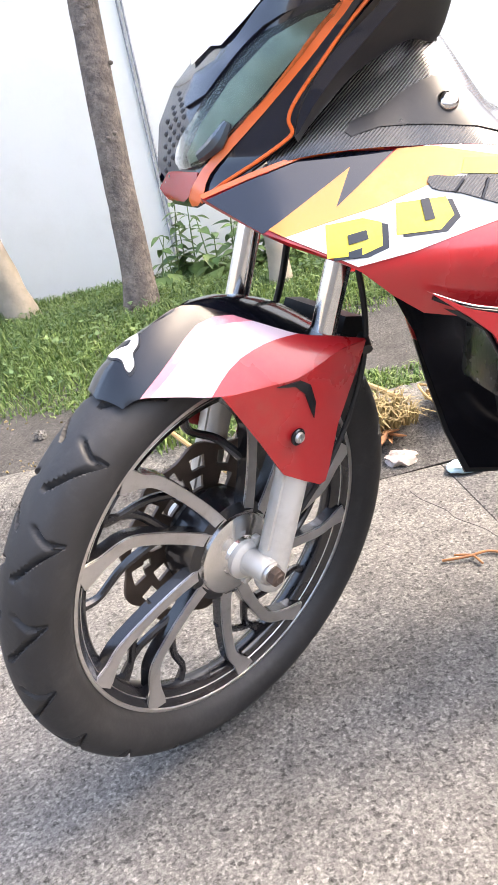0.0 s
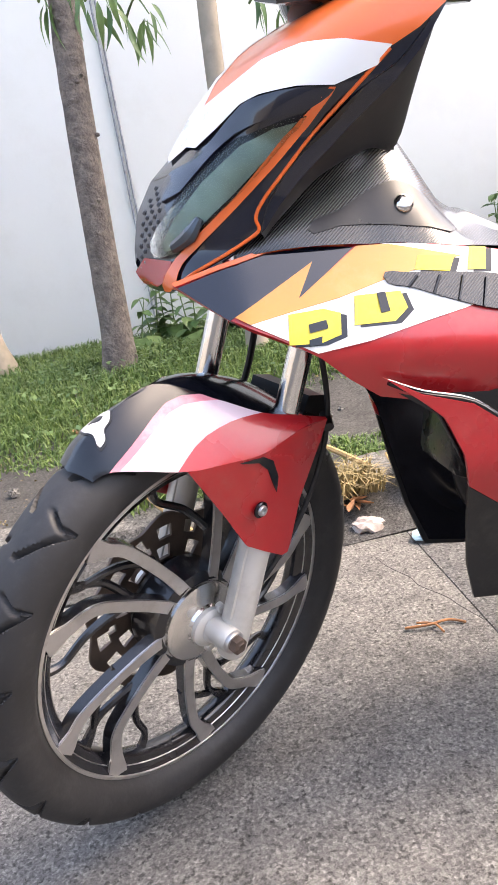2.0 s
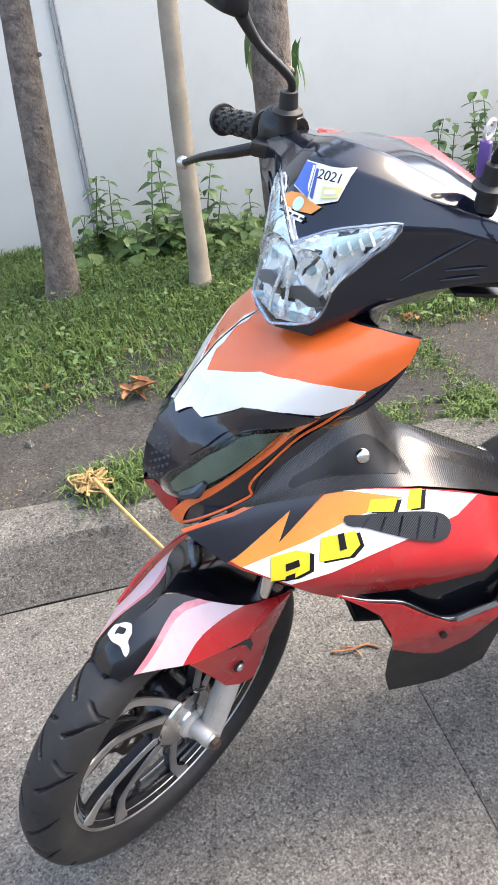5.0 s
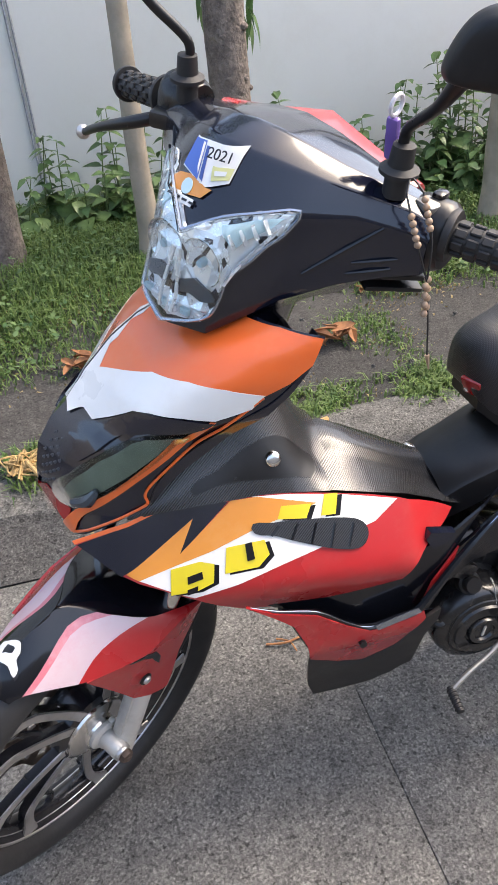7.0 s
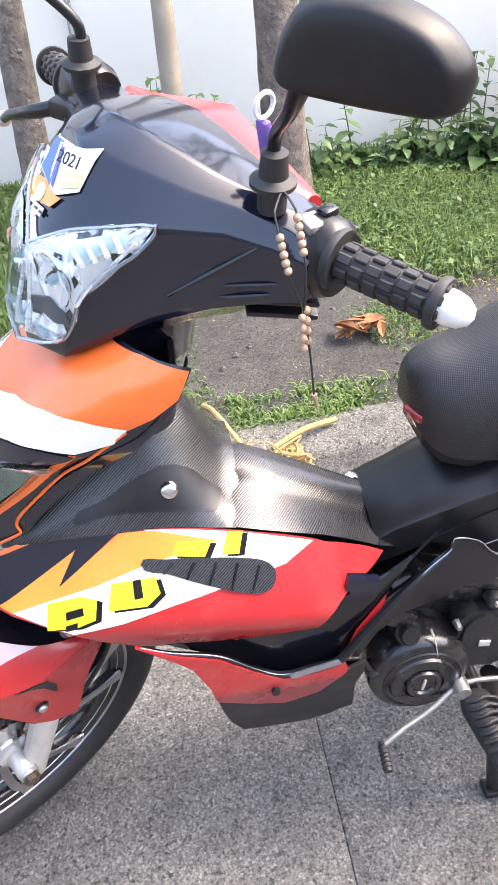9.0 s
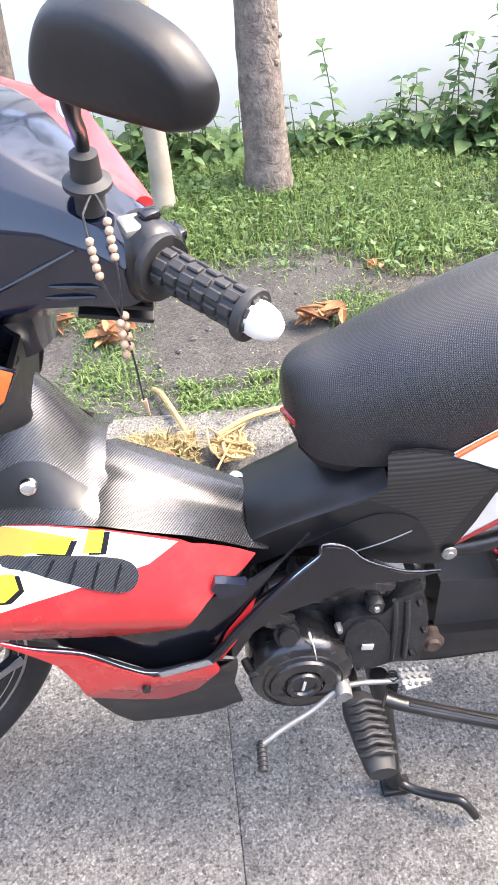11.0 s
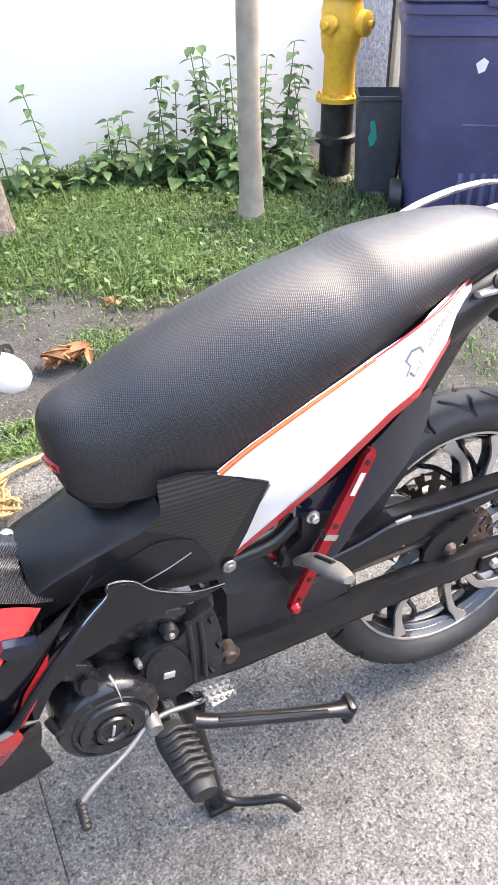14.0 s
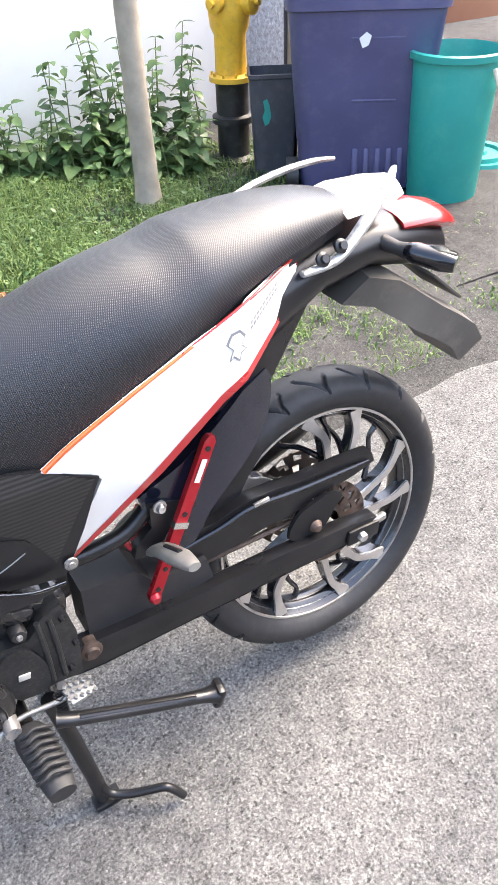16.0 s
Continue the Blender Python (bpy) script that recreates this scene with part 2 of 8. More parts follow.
ROUGHCAST = surface("grey_roughcast", (0.30, 0.31, 0.33), 0.9, var=0.3, scale=40, fine=60, bumps=1.0, dist=0.008)
BARK = surface("grey_brown_bark", (0.16, 0.13, 0.11), 0.9, var=0.45, scale=22, fine=60, bumps=1.0, dirt=(0.055, 0.042, 0.034), amount=0.9, dist=0.012)
PALEBARK = surface("pale_smooth_bark", (0.29, 0.245, 0.19), 0.8, var=0.2, scale=12, fine=60, bumps=0.5, dirt=(0.2, 0.19, 0.13), amount=0.5, dist=0.003)
HYDYELLOW = surface("yellow_hydrant_paint", (0.72, 0.42, 0.04), 0.45, var=0.1, scale=12, dirt=(0.35, 0.2, 0.06), amount=0.5, bumps=0.25, dist=0.003)
HYDBLACK = surface("black_hydrant_paint", (0.02, 0.02, 0.02), 0.5, var=0.3, dirt=(0.1, 0.09, 0.08), amount=0.5, bumps=0.3, dist=0.003)
BINPURPLE = surface("navy_purple_bin_plastic", (0.070, 0.068, 0.145), 0.42, var=0.12, scale=4, dirt=(0.16, 0.15, 0.22), amount=0.3, bumps=0.1)
BINGREY = surface("dark_grey_bin_plastic", (0.05, 0.053, 0.065), 0.5, var=0.15, dirt=(0.13, 0.13, 0.13), amount=0.4)
BINGREEN = surface("teal_green_plastic", (0.012, 0.28, 0.24), 0.38, var=0.1, scale=4, dirt=(0.1, 0.4, 0.32), amount=0.3)
CREAM = surface("cream_paint", (0.62, 0.56, 0.44), 0.5, var=0.08, dirt=(0.35, 0.3, 0.22), amount=0.4)
BROWNWALL = surface("brown_painted_wall", (0.30, 0.13, 0.075), 0.7, var=0.12, scale=3, bumps=0.3)
ROPE = surface("straw_rope", (0.36, 0.24, 0.10), 0.85, var=0.3, scale=60, fine=300, bumps=0.8, dist=0.002)
DRYLEAF = surface("dry_brown_leaf", (0.27, 0.12, 0.05), 0.8, var=0.35, scale=40)
PAPER = surface("crumpled_paper", (0.42, 0.38, 0.35), 0.8, var=0.2, scale=60, dirt=(0.5, 0.2, 0.15), amount=0.4)
CLOTHBLUE = surface("pale_blue_fabric", (0.42, 0.60, 0.66), 0.85, var=0.1, scale=40)


def leafy(name, lo, hi, rough=0.5, through=0.25):
    m, n, l, b = shader(name)
    oi = n.new("ShaderNodeObjectInfo")
    geo = n.new("ShaderNodeNewGeometry")
    add = n.new("ShaderNodeMath")
    add.operation = "ADD"
    l.new(oi.outputs["Random"], add.inputs[0])
    l.new(geo.outputs["Random Per Island"], add.inputs[1])
    fr = n.new("ShaderNodeMath")
    fr.operation = "FRACT"
    l.new(add.outputs[0], fr.inputs[0])
    r = ramp(n, l, fr.outputs[0], [(0.0, lo), (1.0, hi)])
    v = tex(n, l, "ShaderNodeTexNoise", 25.0, Detail=5.0)
    vr = ramp(n, l, v.outputs[0], [(0.3, (0.75, 0.75, 0.72)), (0.7, (1.15, 1.15, 1.1))])
    mul = n.new("ShaderNodeMix")
    mul.data_type, mul.blend_type = "RGBA", "MULTIPLY"
    mul.inputs[0].default_value = 1.0
    l.new(r.outputs[0], mul.inputs[6])
    l.new(vr.outputs[0], mul.inputs[7])
    l.new(mul.outputs[2], b.inputs["Base Color"])
    b.inputs["Roughness"].default_value = rough
    tr = n.new("ShaderNodeBsdfTranslucent")
    l.new(mul.outputs[2], tr.inputs[0])
    mx = n.new("ShaderNodeMixShader")
    mx.inputs[0].default_value = through
    l.new(b.outputs[0], mx.inputs[1])
    l.new(tr.outputs[0], mx.inputs[2])
    l.new(mx.outputs[0], n["Material Output"].inputs[0])
    return m


GRASS = leafy("grass_green", (0.045, 0.105, 0.026), (0.19, 0.27, 0.085), 0.55, 0.35)
DRYGRASS = leafy("dry_grass", (0.16, 0.12, 0.05), (0.32, 0.25, 0.12), 0.7, 0.2)
LEAF = leafy("weed_leaf_green", (0.055, 0.125, 0.045), (0.17, 0.26, 0.10), 0.42, 0.3)
STEM = surface("green_stem", (0.10, 0.15, 0.05), 0.6, var=0.2)

# ---- building tools ----
PLACE = {}


def thing(name, label, category, at=(0, 0, 0), group="", kind=""):
    ob = new(name)
    ob.matrix_basis = Matrix.Translation(at)
    PLACE[ob] = Matrix.Translation(at)
    return tagged(ob, label, category, group, kind)


def adopt(ob, parent, m=None):
    m = m or Matrix.Identity(4)
    ob.parent = parent
    ob.matrix_parent_inverse = PLACE[parent].inverted()
    ob.matrix_basis = m
    PLACE[ob] = m
    return ob


def mesh_of(name, bm, material, smooth=40):
    me = bpy.data.meshes.new(name)
    bmesh.ops.recalc_face_normals(bm, faces=bm.faces)
    bm.to_mesh(me)
    bm.free()
    for mt in material if isinstance(material, (list, tuple)) else [material]:
        me.materials.append(mt)
    if smooth:
        for p in me.polygons:
            p.use_smooth = True
        me.set_sharp_from_angle(angle=radians(smooth))
    return me


def part(name, bm, material, parent, label="", m=None, smooth=40):
    me = bm if isinstance(bm, bpy.types.Mesh) else mesh_of(name, bm, material, smooth)
    return tagged(adopt(new(name, me), parent, m), label)


def solo(name, bm, material, label, category, group="", kind="", m=None, smooth=40):
    ob = new(name, mesh_of(name, bm, material, smooth))
    ob.matrix_basis = m or Matrix.Identity(4)
    PLACE[ob] = ob.matrix_basis.copy()
    return tagged(ob, label, category, group, kind)


def block(size, at=(0, 0, 0), bevel=0.004, rot=(0, 0, 0), seg=2, bm=None):
    b = bmesh.new()
    bmesh.ops.create_cube(b, size=1)
    b.transform(Matrix.Diagonal((*size, 1)))
    if bevel:
        bmesh.ops.bevel(b, geom=b.edges[:], offset=bevel, segments=seg, affect="EDGES", profile=0.5)
    b.transform(pose(*at, *rot))
    return b if bm is None else join(bm, b)


def join(bm, other):
    me = bpy.data.meshes.new("tmp")
    other.to_mesh(me)
    other.free()
    bm.from_mesh(me)
    bpy.data.meshes.remove(me)
    return bm


def loft(rings, closed=True, caps=True):
    """Skin between rings of equally many points."""
    bm = bmesh.new()
    vs = [[bm.verts.new(p) for p in r] for r in rings]
    k = len(rings[0])
    for a, b in zip(vs, vs[1:]):
        for i in range(k if closed else k - 1):
            j = (i + 1) % k
            bm.faces.new((a[i], a[j], b[j], b[i]))
    if caps and closed:
        bm.faces.new(vs[0])
        bm.faces.new(vs[-1])
    return bm


def spline(pts, steps=6, closed=False):
    """Points along a smooth curve through the given ones."""
    p = [Vector(q) for q in pts]
    n = len(p)
    out = []
    for i in range(n if closed else n - 1):
        a, b, c, d = (p[(i - 1) % n], p[i], p[(i + 1) % n], p[(i + 2) % n]) if closed else (p[max(i - 1, 0)], p[i], p[i + 1], p[min(i + 2, n - 1)])
        for s in range(steps):
            t = s / steps
            out.append(0.5 * (2 * b + (c - a) * t + (2 * a - 5 * b + 4 * c - d) * t * t + (3 * b - a - 3 * c + d) * t ** 3))
    if not closed:
        out.append(p[-1])
    return out


def dense(rows, k):
    out = []
    for i in range(len(rows) - 1):
        out += [[Vector(r) for r in q] for q in zip(*[spline([rows[max(i - 1, 0)][j], rows[i][j], rows[i + 1][j], rows[min(i + 2, len(rows) - 1)][j]], k)[k:2 * k] for j in range(len(rows[0]))])]
    return out + [rows[-1]]


def tube(pts, radius, seg=12, steps=6, flat=1.0, smooth=True):
    """A round bar along a smooth curve; radius may be a list along the given points."""
    p = spline(pts, steps) if smooth and len(pts) > 2 else [Vector(q) for q in pts]
    n = len(p)
    rad = [radius] * n if not isinstance(radius, (list, tuple)) else [lerp_tab([(i / (len(radius) - 1), r) for i, r in enumerate(radius)], k / (n - 1)) for k in range(n)]
    rings, side = [], None
    for i, q in enumerate(p):
        t = (p[min(i + 1, n - 1)] - p[max(i - 1, 0)]).normalized()
        if side is None:
            side = t.cross(Vector((0.13, 0.31, 0.94))).normalized()
        side = (side - t * side.dot(t)).normalized()
        up = t.cross(side)
        rings.append([q + (side * math.cos(a) + up * math.sin(a) * flat) * rad[i] for a in (2 * math.pi * k / seg for k in range(seg))])
    return loft(rings)


def lathe(profile, seg=64, axis="y"):
    """A ring or body of revolution: profile of (radius, along the axis)."""
    rings = []
    for k in range(seg):
        a = 2 * math.pi * k / seg
        c, s = math.cos(a), math.sin(a)
        rings.append([{"y": (r * c, h, r * s), "z": (r * c, r * s, h), "x": (h, r * c, r * s)}[axis] for r, h in profile])
    bm = loft(rings + [rings[0]], closed=False, caps=False)
    bmesh.ops.remove_doubles(bm, verts=bm.verts, dist=1e-6)
    return bm


def lerp_tab(tab, v):
    if v <= tab[0][0]:
        return tab[0][1]
    for (a, p), (b, q) in zip(tab, tab[1:]):
        if v <= b:
            return p + (q - p) * (v - a) / (b - a)
    return tab[-1][1]


def panel(outline, where, thick=0.004, step=0.02, lift=0.0, roundness=0.0, holes=()):
    """A moulded sheet: an outline in two coordinates, cut to a grid and laid on the surface where(a, b), with its thickness behind it."""
    bm = bmesh.new()
    loop = [bm.verts.new((a, b, 0)) for a, b in outline]
    bm.faces.new(loop)
    if roundness:
        bmesh.ops.inset_region(bm, faces=bm.faces[:], thickness=min(0.004, 1.6 * roundness), use_even_offset=False, use_boundary=True)
    lo = [min(p[k] for p in outline) for k in (0, 1)]
    hi = [max(p[k] for p in outline) for k in (0, 1)]
    for k in (0, 1):
        v = lo[k] + step * 0.5
        while v < hi[k]:
            co, no = [0, 0, 0], [0, 0, 0]
            co[k], no[k] = v, 1
            bmesh.ops.bisect_plane(bm, geom=bm.verts[:] + bm.edges[:] + bm.faces[:], dist=1e-6, plane_co=co, plane_no=no)
            v += step
    bmesh.ops.triangulate(bm, faces=[f for f in bm.faces if len(f.verts) > 4])
    rim_v = {v for e in bm.edges if len(e.link_faces) == 1 for v in e.verts}
    if not roundness:
        weld = {}
        for v in bm.verts:
            if v not in rim_v:
                for e in v.link_edges:
                    w = e.other_vert(v)
                    if w in rim_v and (w.co - v.co).length < step * 0.2:
                        weld[v] = w
                        break
        bmesh.ops.weld_verts(bm, targetmap=weld)
    flat = {v: (v.co.x, v.co.y) for v in bm.verts}
    edge = {v for e in bm.edges if len(e.link_faces) == 1 for v in e.verts}
    base = {}
    for v, (a, b) in flat.items():
        p, px, pz = where(a, b), where(a + 1e-3, b), where(a, b + 1e-3)
        nrm = (Vector(px) - Vector(p)).cross(Vector(pz) - Vector(p)).normalized()
        base[v] = (Vector(p), nrm)
        v.co = Vector(p) + nrm * (lift - (roundness if v in edge else 0))
    back = bmesh.ops.duplicate(bm, geom=bm.verts[:] + bm.edges[:] + bm.faces[:])["vert_map"]
    rim = [e for e in bm.edges if len(e.link_faces) == 1 and e.verts[0] in base and e.verts[1] in base]
    for v, (p, nrm) in base.items():
        back[v].co = v.co - nrm * thick
    for e in rim:
        a, b = e.verts
        bm.faces.new((a, b, back[b], back[a]))
    return bm


def rounded(outline, steps=3, keep=()):
    """The outline drawn as a smooth closed curve, with the points numbered in keep left as corners."""
    n = len(outline)
    out = []
    for i in range(n):
        a, b = Vector((*outline[i], 0)), Vector((*outline[(i + 1) % n], 0))
        ab = b - a
        ta = (b - Vector((*outline[i - 1], 0))) if i not in keep else ab
        tb = (Vector((*outline[(i + 2) % n], 0)) - a) if (i + 1) % n not in keep else ab
        ta, tb = ta.normalized() * ab.length, tb.normalized() * ab.length
        for k in range(steps):
            t = k / steps
            c = a * (2 * t ** 3 - 3 * t * t + 1) + ta * (t ** 3 - 2 * t * t + t) + b * (3 * t * t - 2 * t ** 3) + tb * (t ** 3 - t * t)
            out.append((c.x, c.y))
    return out
# ---- the setting ----
WALL_Y, KERB_Y, WALK_Z = 3.3, 0.64, 0.085


def sheet(x0, x1, y0, y1, step, z, rough=0.0, scale=2.0):
    nx, ny = max(1, int((x1 - x0) / step)), max(1, int((y1 - y0) / step))
    bm = bmesh.new()
    g = [[bm.verts.new((x0 + (x1 - x0) * i / nx, y0 + (y1 - y0) * j / ny, 0)) for j in range(ny + 1)] for i in range(nx + 1)]
    for row in g:
        for v in row:
            v.co.z = z + rough * noise.noise(Vector((v.co.x * scale, v.co.y * scale, 3.3)))
    for i in range(nx):
        for j in range(ny):
            bm.faces.new((g[i][j], g[i + 1][j], g[i + 1][j + 1], g[i][j + 1]))
    return bm


ground = solo("ground", sheet(-400, 400, -400, 400, 80, -0.02), CONCRETE, "grey worn concrete lot that runs on to the horizon", "ground", kind="structure")
# the slabs by the bike, with a sawn joint between them
SEAM_X = 0.462
for x0, x1, name in ((-2.6, SEAM_X - 0.0009, "pavement_1"), (SEAM_X + 0.0009, 5.2, "pavement_2")):
    b = block((x1 - x0, KERB_Y + 2.6, 0.10), ((x0 + x1) / 2, (KERB_Y - 2.6) / 2, -0.05), 0.002)
    solo(name, b, CONCRETE, "pale grey concrete slab with exposed aggregate and fine cracks", "pavement", kind="structure")
solo("joint_filler", block((0.004, KERB_Y + 2.55, 0.05), (SEAM_X, (KERB_Y - 2.6) / 2, -0.0275), 0), GUTTER, "narrow dirt-filled joint between the slabs", "joint", kind="structure")
for pts in (((0.36, 0.55), (0.37, 0.50), (0.395, 0.44), (0.40, 0.40), (0.43, 0.34), (0.44, 0.30), (0.459, 0.24)),):
    b = tube([(x, y, -0.0004) for x, y in pts], 0.0011, 6)
    solo("crack", b, HYDBLACK, "thin dark crack in the concrete slab", "crack", kind="structure")


def kerb():
    """A low worn kerb: rounded top, sloping face, chipped edge."""
    rings = []
    n = 120
    for i in range(n + 1):
        x = -5 + 6.7 * i / n
        w = 0.012 * noise.noise(Vector((x * 3, 0, 0))) + 0.006 * noise.noise(Vector((x * 17, 4, 0)))
        prof = [(KERB_Y + 0.16, -0.05), (KERB_Y + 0.165 + w, 0.055), (KERB_Y + 0.18 + w, 0.074), (KERB_Y + 0.21 + w, 0.084 + w * 0.3), (KERB_Y + 0.26, 0.088 + w * 0.4), (KERB_Y + 0.31 + w, 0.090), (KERB_Y + 0.35 + w, 0.078), (KERB_Y + 0.36, -0.05)]
        rings.append([(x, y, z + 0.006 * noise.noise(Vector((x * 11, y * 40, 1)))) for y, z in prof])
    return loft(rings)


solo("gutter", loft([[(x, y, z + 0.004 * noise.noise(Vector((x * 5, y * 9, 2)))) for y, z in ((KERB_Y + 0.02, -0.05), (KERB_Y + 0.008 * noise.noise(Vector((x * 2, 0, 9))), 0.002), (KERB_Y + 0.06, 0.022), (KERB_Y + 0.12, 0.046), (KERB_Y + 0.19, 0.068), (KERB_Y + 0.2, -0.05))] for x in (-5 + 0.09 * i for i in range(75))]), GUTTER, "dark stained sloping gutter in front of the kerb", "gutter", kind="structure")
solo("kerb", kerb(), KERBCON, "rough worn grey concrete kerb stained with moss", "kerb", kind="structure")
verge_bm = sheet(1.62, 7.0, KERB_Y - 0.12, KERB_Y + 0.30, 0.05, 0.0, 0.012, 4.0)
for v in verge_bm.verts:
    v.co.z += 0.082 * max(0.0, min(1.0, (v.co.y - KERB_Y + 0.10) / 0.36)) - 0.012 * (v.co.y < KERB_Y - 0.1)
solo("verge", verge_bm, DIRT, "sloping edge of dusty ground past the end of the kerb", "ground", kind="structure")
sidewalk = solo("sidewalk", sheet(-6, 7, KERB_Y + 0.26, WALL_Y + 0.1, 0.06, WALK_Z - 0.006, 0.022, 1.7), DIRT, "dark dusty asphalt strip between kerb and grass", "sidewalk", kind="structure")

# the white wall, the roughcast pillar behind the hydrant, and what lies past them
WALL_END = 3.05
solo("wall_north", block((WALL_END + 9.0, 0.15, 3.2), ((WALL_END - 9.0) / 2, WALL_Y + 0.075, 1.55), 0.006), WALLPAINT, "tall white painted boundary wall with faint stains", "wall", kind="structure")
solo("pillar", block((0.34, 0.30, 3.1), (WALL_END + 0.17, WALL_Y + 0.10, 1.5), 0.01), ROUGHCAST, "grey roughcast pillar at the end of the white wall", "pillar", kind="structure")
gate = thing("door_1", "narrow cream and dark steel gate beside the pillar", "gate", (WALL_END + 0.6, WALL_Y + 0.1, 0), kind="structure")
part("gate_leaf", block((0.50, 0.03, 2.2), (WALL_END + 0.60, WALL_Y + 0.13, 1.15), 0.004), BINGREY, gate)
for x in (0.36, 0.50, 0.83):
    part("gate_frame", block((0.05, 0.05, 2.2), (WALL_END + x, WALL_Y + 0.10, 1.15), 0.006), CREAM, gate, "cream painted steel upright")
solo("wall_east", block((0.2, 9.0, 3.0), (7.6, 0.0, 1.4), 0.01), BROWNWALL, "brown painted wall beyond the bins", "wall", kind="structure")
solo("wall_far", block((6.0, 0.2, 3.0), (6.6, 5.4, 1.4), 0.01), BROWNWALL, "brown painted wall at the end of the driveway", "wall", kind="structure")
for z in (0.62, 0.98):
    solo("trim", block((0.03, 8.9, 0.05), (7.49, 0.0, z), 0.006), ROUGHCAST, "grey band along the brown wall", "trim", kind="structure")
    solo("trim", block((5.8, 0.03, 0.05), (6.5, 5.29, z), 0.006), ROUGHCAST, "grey band along the brown wall", "trim", kind="structure")
# two unseen walls, added so that glossy black parts reflect something darker than sky
solo("wall_south", block((26.0, 0.3, 4.2), (1.0, -7.5, 2.0), 0.01), surface("unseen_south_wall_grey", (0.22, 0.21, 0.20), 0.85, var=0.15, scale=2), "unseen grey wall behind the camera, added to darken reflections", "wall", kind="structure")
solo("wall_west", block((0.3, 11.0, 3.6), (-9.2, -2.0, 1.7), 0.01), surface("unseen_west_wall_grey", (0.22, 0.21, 0.19), 0.85, var=0.15, scale=2), "unseen grey side wall, added to darken reflections", "wall", kind="structure")
# a thin cable conduit on the wall
conduit = thing("conduit", "pair of thin grey cables fixed up the white wall", "conduit", (0.03, WALL_Y, 0.1))
for dx in (0.0, 0.022):
    part("cable", tube([(0.03 + dx, WALL_Y - 0.008, 0.1), (0.026 + dx, WALL_Y - 0.008, 1.5), (0.03 + dx * 1.6, WALL_Y - 0.008, 3.0)], 0.006, 6), ROUGHCAST, conduit)


# ---- grass ----
def bed(x, y):
    """Height of the planted strip, which swells a little towards the wall."""
    k = max(0.0, min(1.0, (y - 1.5) / 0.85))
    return WALK_Z + lerp_tab([(0.3, 0.075), (1.0, 0.055), (2.0, 0.018), (2.4, 0.0)], x) * k * k * (3 - 2 * k)


for v in sidewalk.data.vertices:
    v.co.z += bed(v.co.x, v.co.y) - WALK_Z


def grass(count, seed, area, density, height, width=0.0027):
    """Bent blades, three triangles each, over an area where density(x, y) says."""
    rng = np.random.default_rng(seed)
    vs, fs = [], []
    k = 0
    while k < count:
        x, y = rng.uniform(area[0], area[1]), rng.uniform(area[2], area[3])
        d = density(x, y)
        if rng.random() > d:
            continue
        h = height * rng.uniform(0.45, 1.25) * (0.5 + 0.5 * d)
        a, lean = rng.uniform(0, 6.283), rng.uniform(0.2, 1.45) * h
        dx, dy = math.cos(a), math.sin(a)
        w = width * rng.uniform(0.7, 1.4)
        z = bed(x, y) - 0.012
        q = len(vs)
        vs += [(x - dy * w, y + dx * w, z), (x + dy * w, y - dx * w, z),
               (x + dx * lean * 0.35 - dy * w * 0.8, y + dy * lean * 0.35 + dx * w * 0.8, z + h * 0.6), (x + dx * lean * 0.35 + dy * w * 0.8, y + dy * lean * 0.35 - dx * w * 0.8, z + h * 0.6),
               (x + dx * lean, y + dy * lean, z + h * max(0.30, 1.0 - 0.42 * lean / h))]
        fs += [(q, q + 1, q + 3, q + 2), (q + 2, q + 3, q + 4)]
        k += 1
    me = bpy.data.meshes.new("grass")
    me.from_pydata(vs, [], fs)
    return me


def lawn(x, y):
    edge = 1.52 + 0.16 * math.sin(x * 2.1) + 0.12 * noise.noise(Vector((x * 3, y * 3, 0)))
    if x > 2.2:
        return 0.0 if x > 2.9 else 0.25 * (y < 2.9)
    return max(0.0, min(1.0, (y - edge) / 0.35)) * (0.65 + 0.5 * noise.noise(Vector((x * 2.5, y * 2.5, 7))))


def tufts(x, y):
    n = noise.noise(Vector((x * 2.3, y * 2.3, 5.0)))
    return max(0.0, n * 2.2 - 0.45) if 0.9 < y < 1.7 else 0.0


def verge(x, y):
    n = noise.noise(Vector((x * 2.2 + 9, y * 2.2, 2.0)))
    return max(0.0, min(1.0, 0.35 + n * 1.5)) * (0.25 if (x - 2.6) ** 2 + (y - 1.7) ** 2 < 0.8 else 1.0)


def field(name, me, material, label):
    me.materials.append(material)
    tagged(new(name, me), label, "grass", kind="stuff")


field("grass", grass(80000, 1, (-2.6, 2.9, 1.4, WALL_Y - 0.05), lawn, 0.085), GRASS, "uneven green grass along the foot of the white wall")
field("grass", grass(4200, 2, (-1.6, 1.9, 0.9, 1.75), tufts, 0.040), GRASS, "small grass tufts in the cracks of the asphalt strip")
field("grass", grass(5200, 3, (1.62, 4.2, 0.58, 1.35), verge, 0.045), GRASS, "patchy short grass at the edge of the driveway")
field("grass", grass(2600, 4, (-2.6, 2.9, 1.2, 2.2), lambda x, y: 0.5 * lawn(x, y + 0.2), 0.03, 0.005), DRYGRASS, "dry straw-coloured blades in the grass")
field("grass", grass(650, 5, (0.24, 0.46, 0.72, 0.84), lambda x, y: max(0.0, 1 - ((x - 0.36) / 0.11) ** 2), 0.075), DRYGRASS, "clump of dry yellow grass on the kerb")
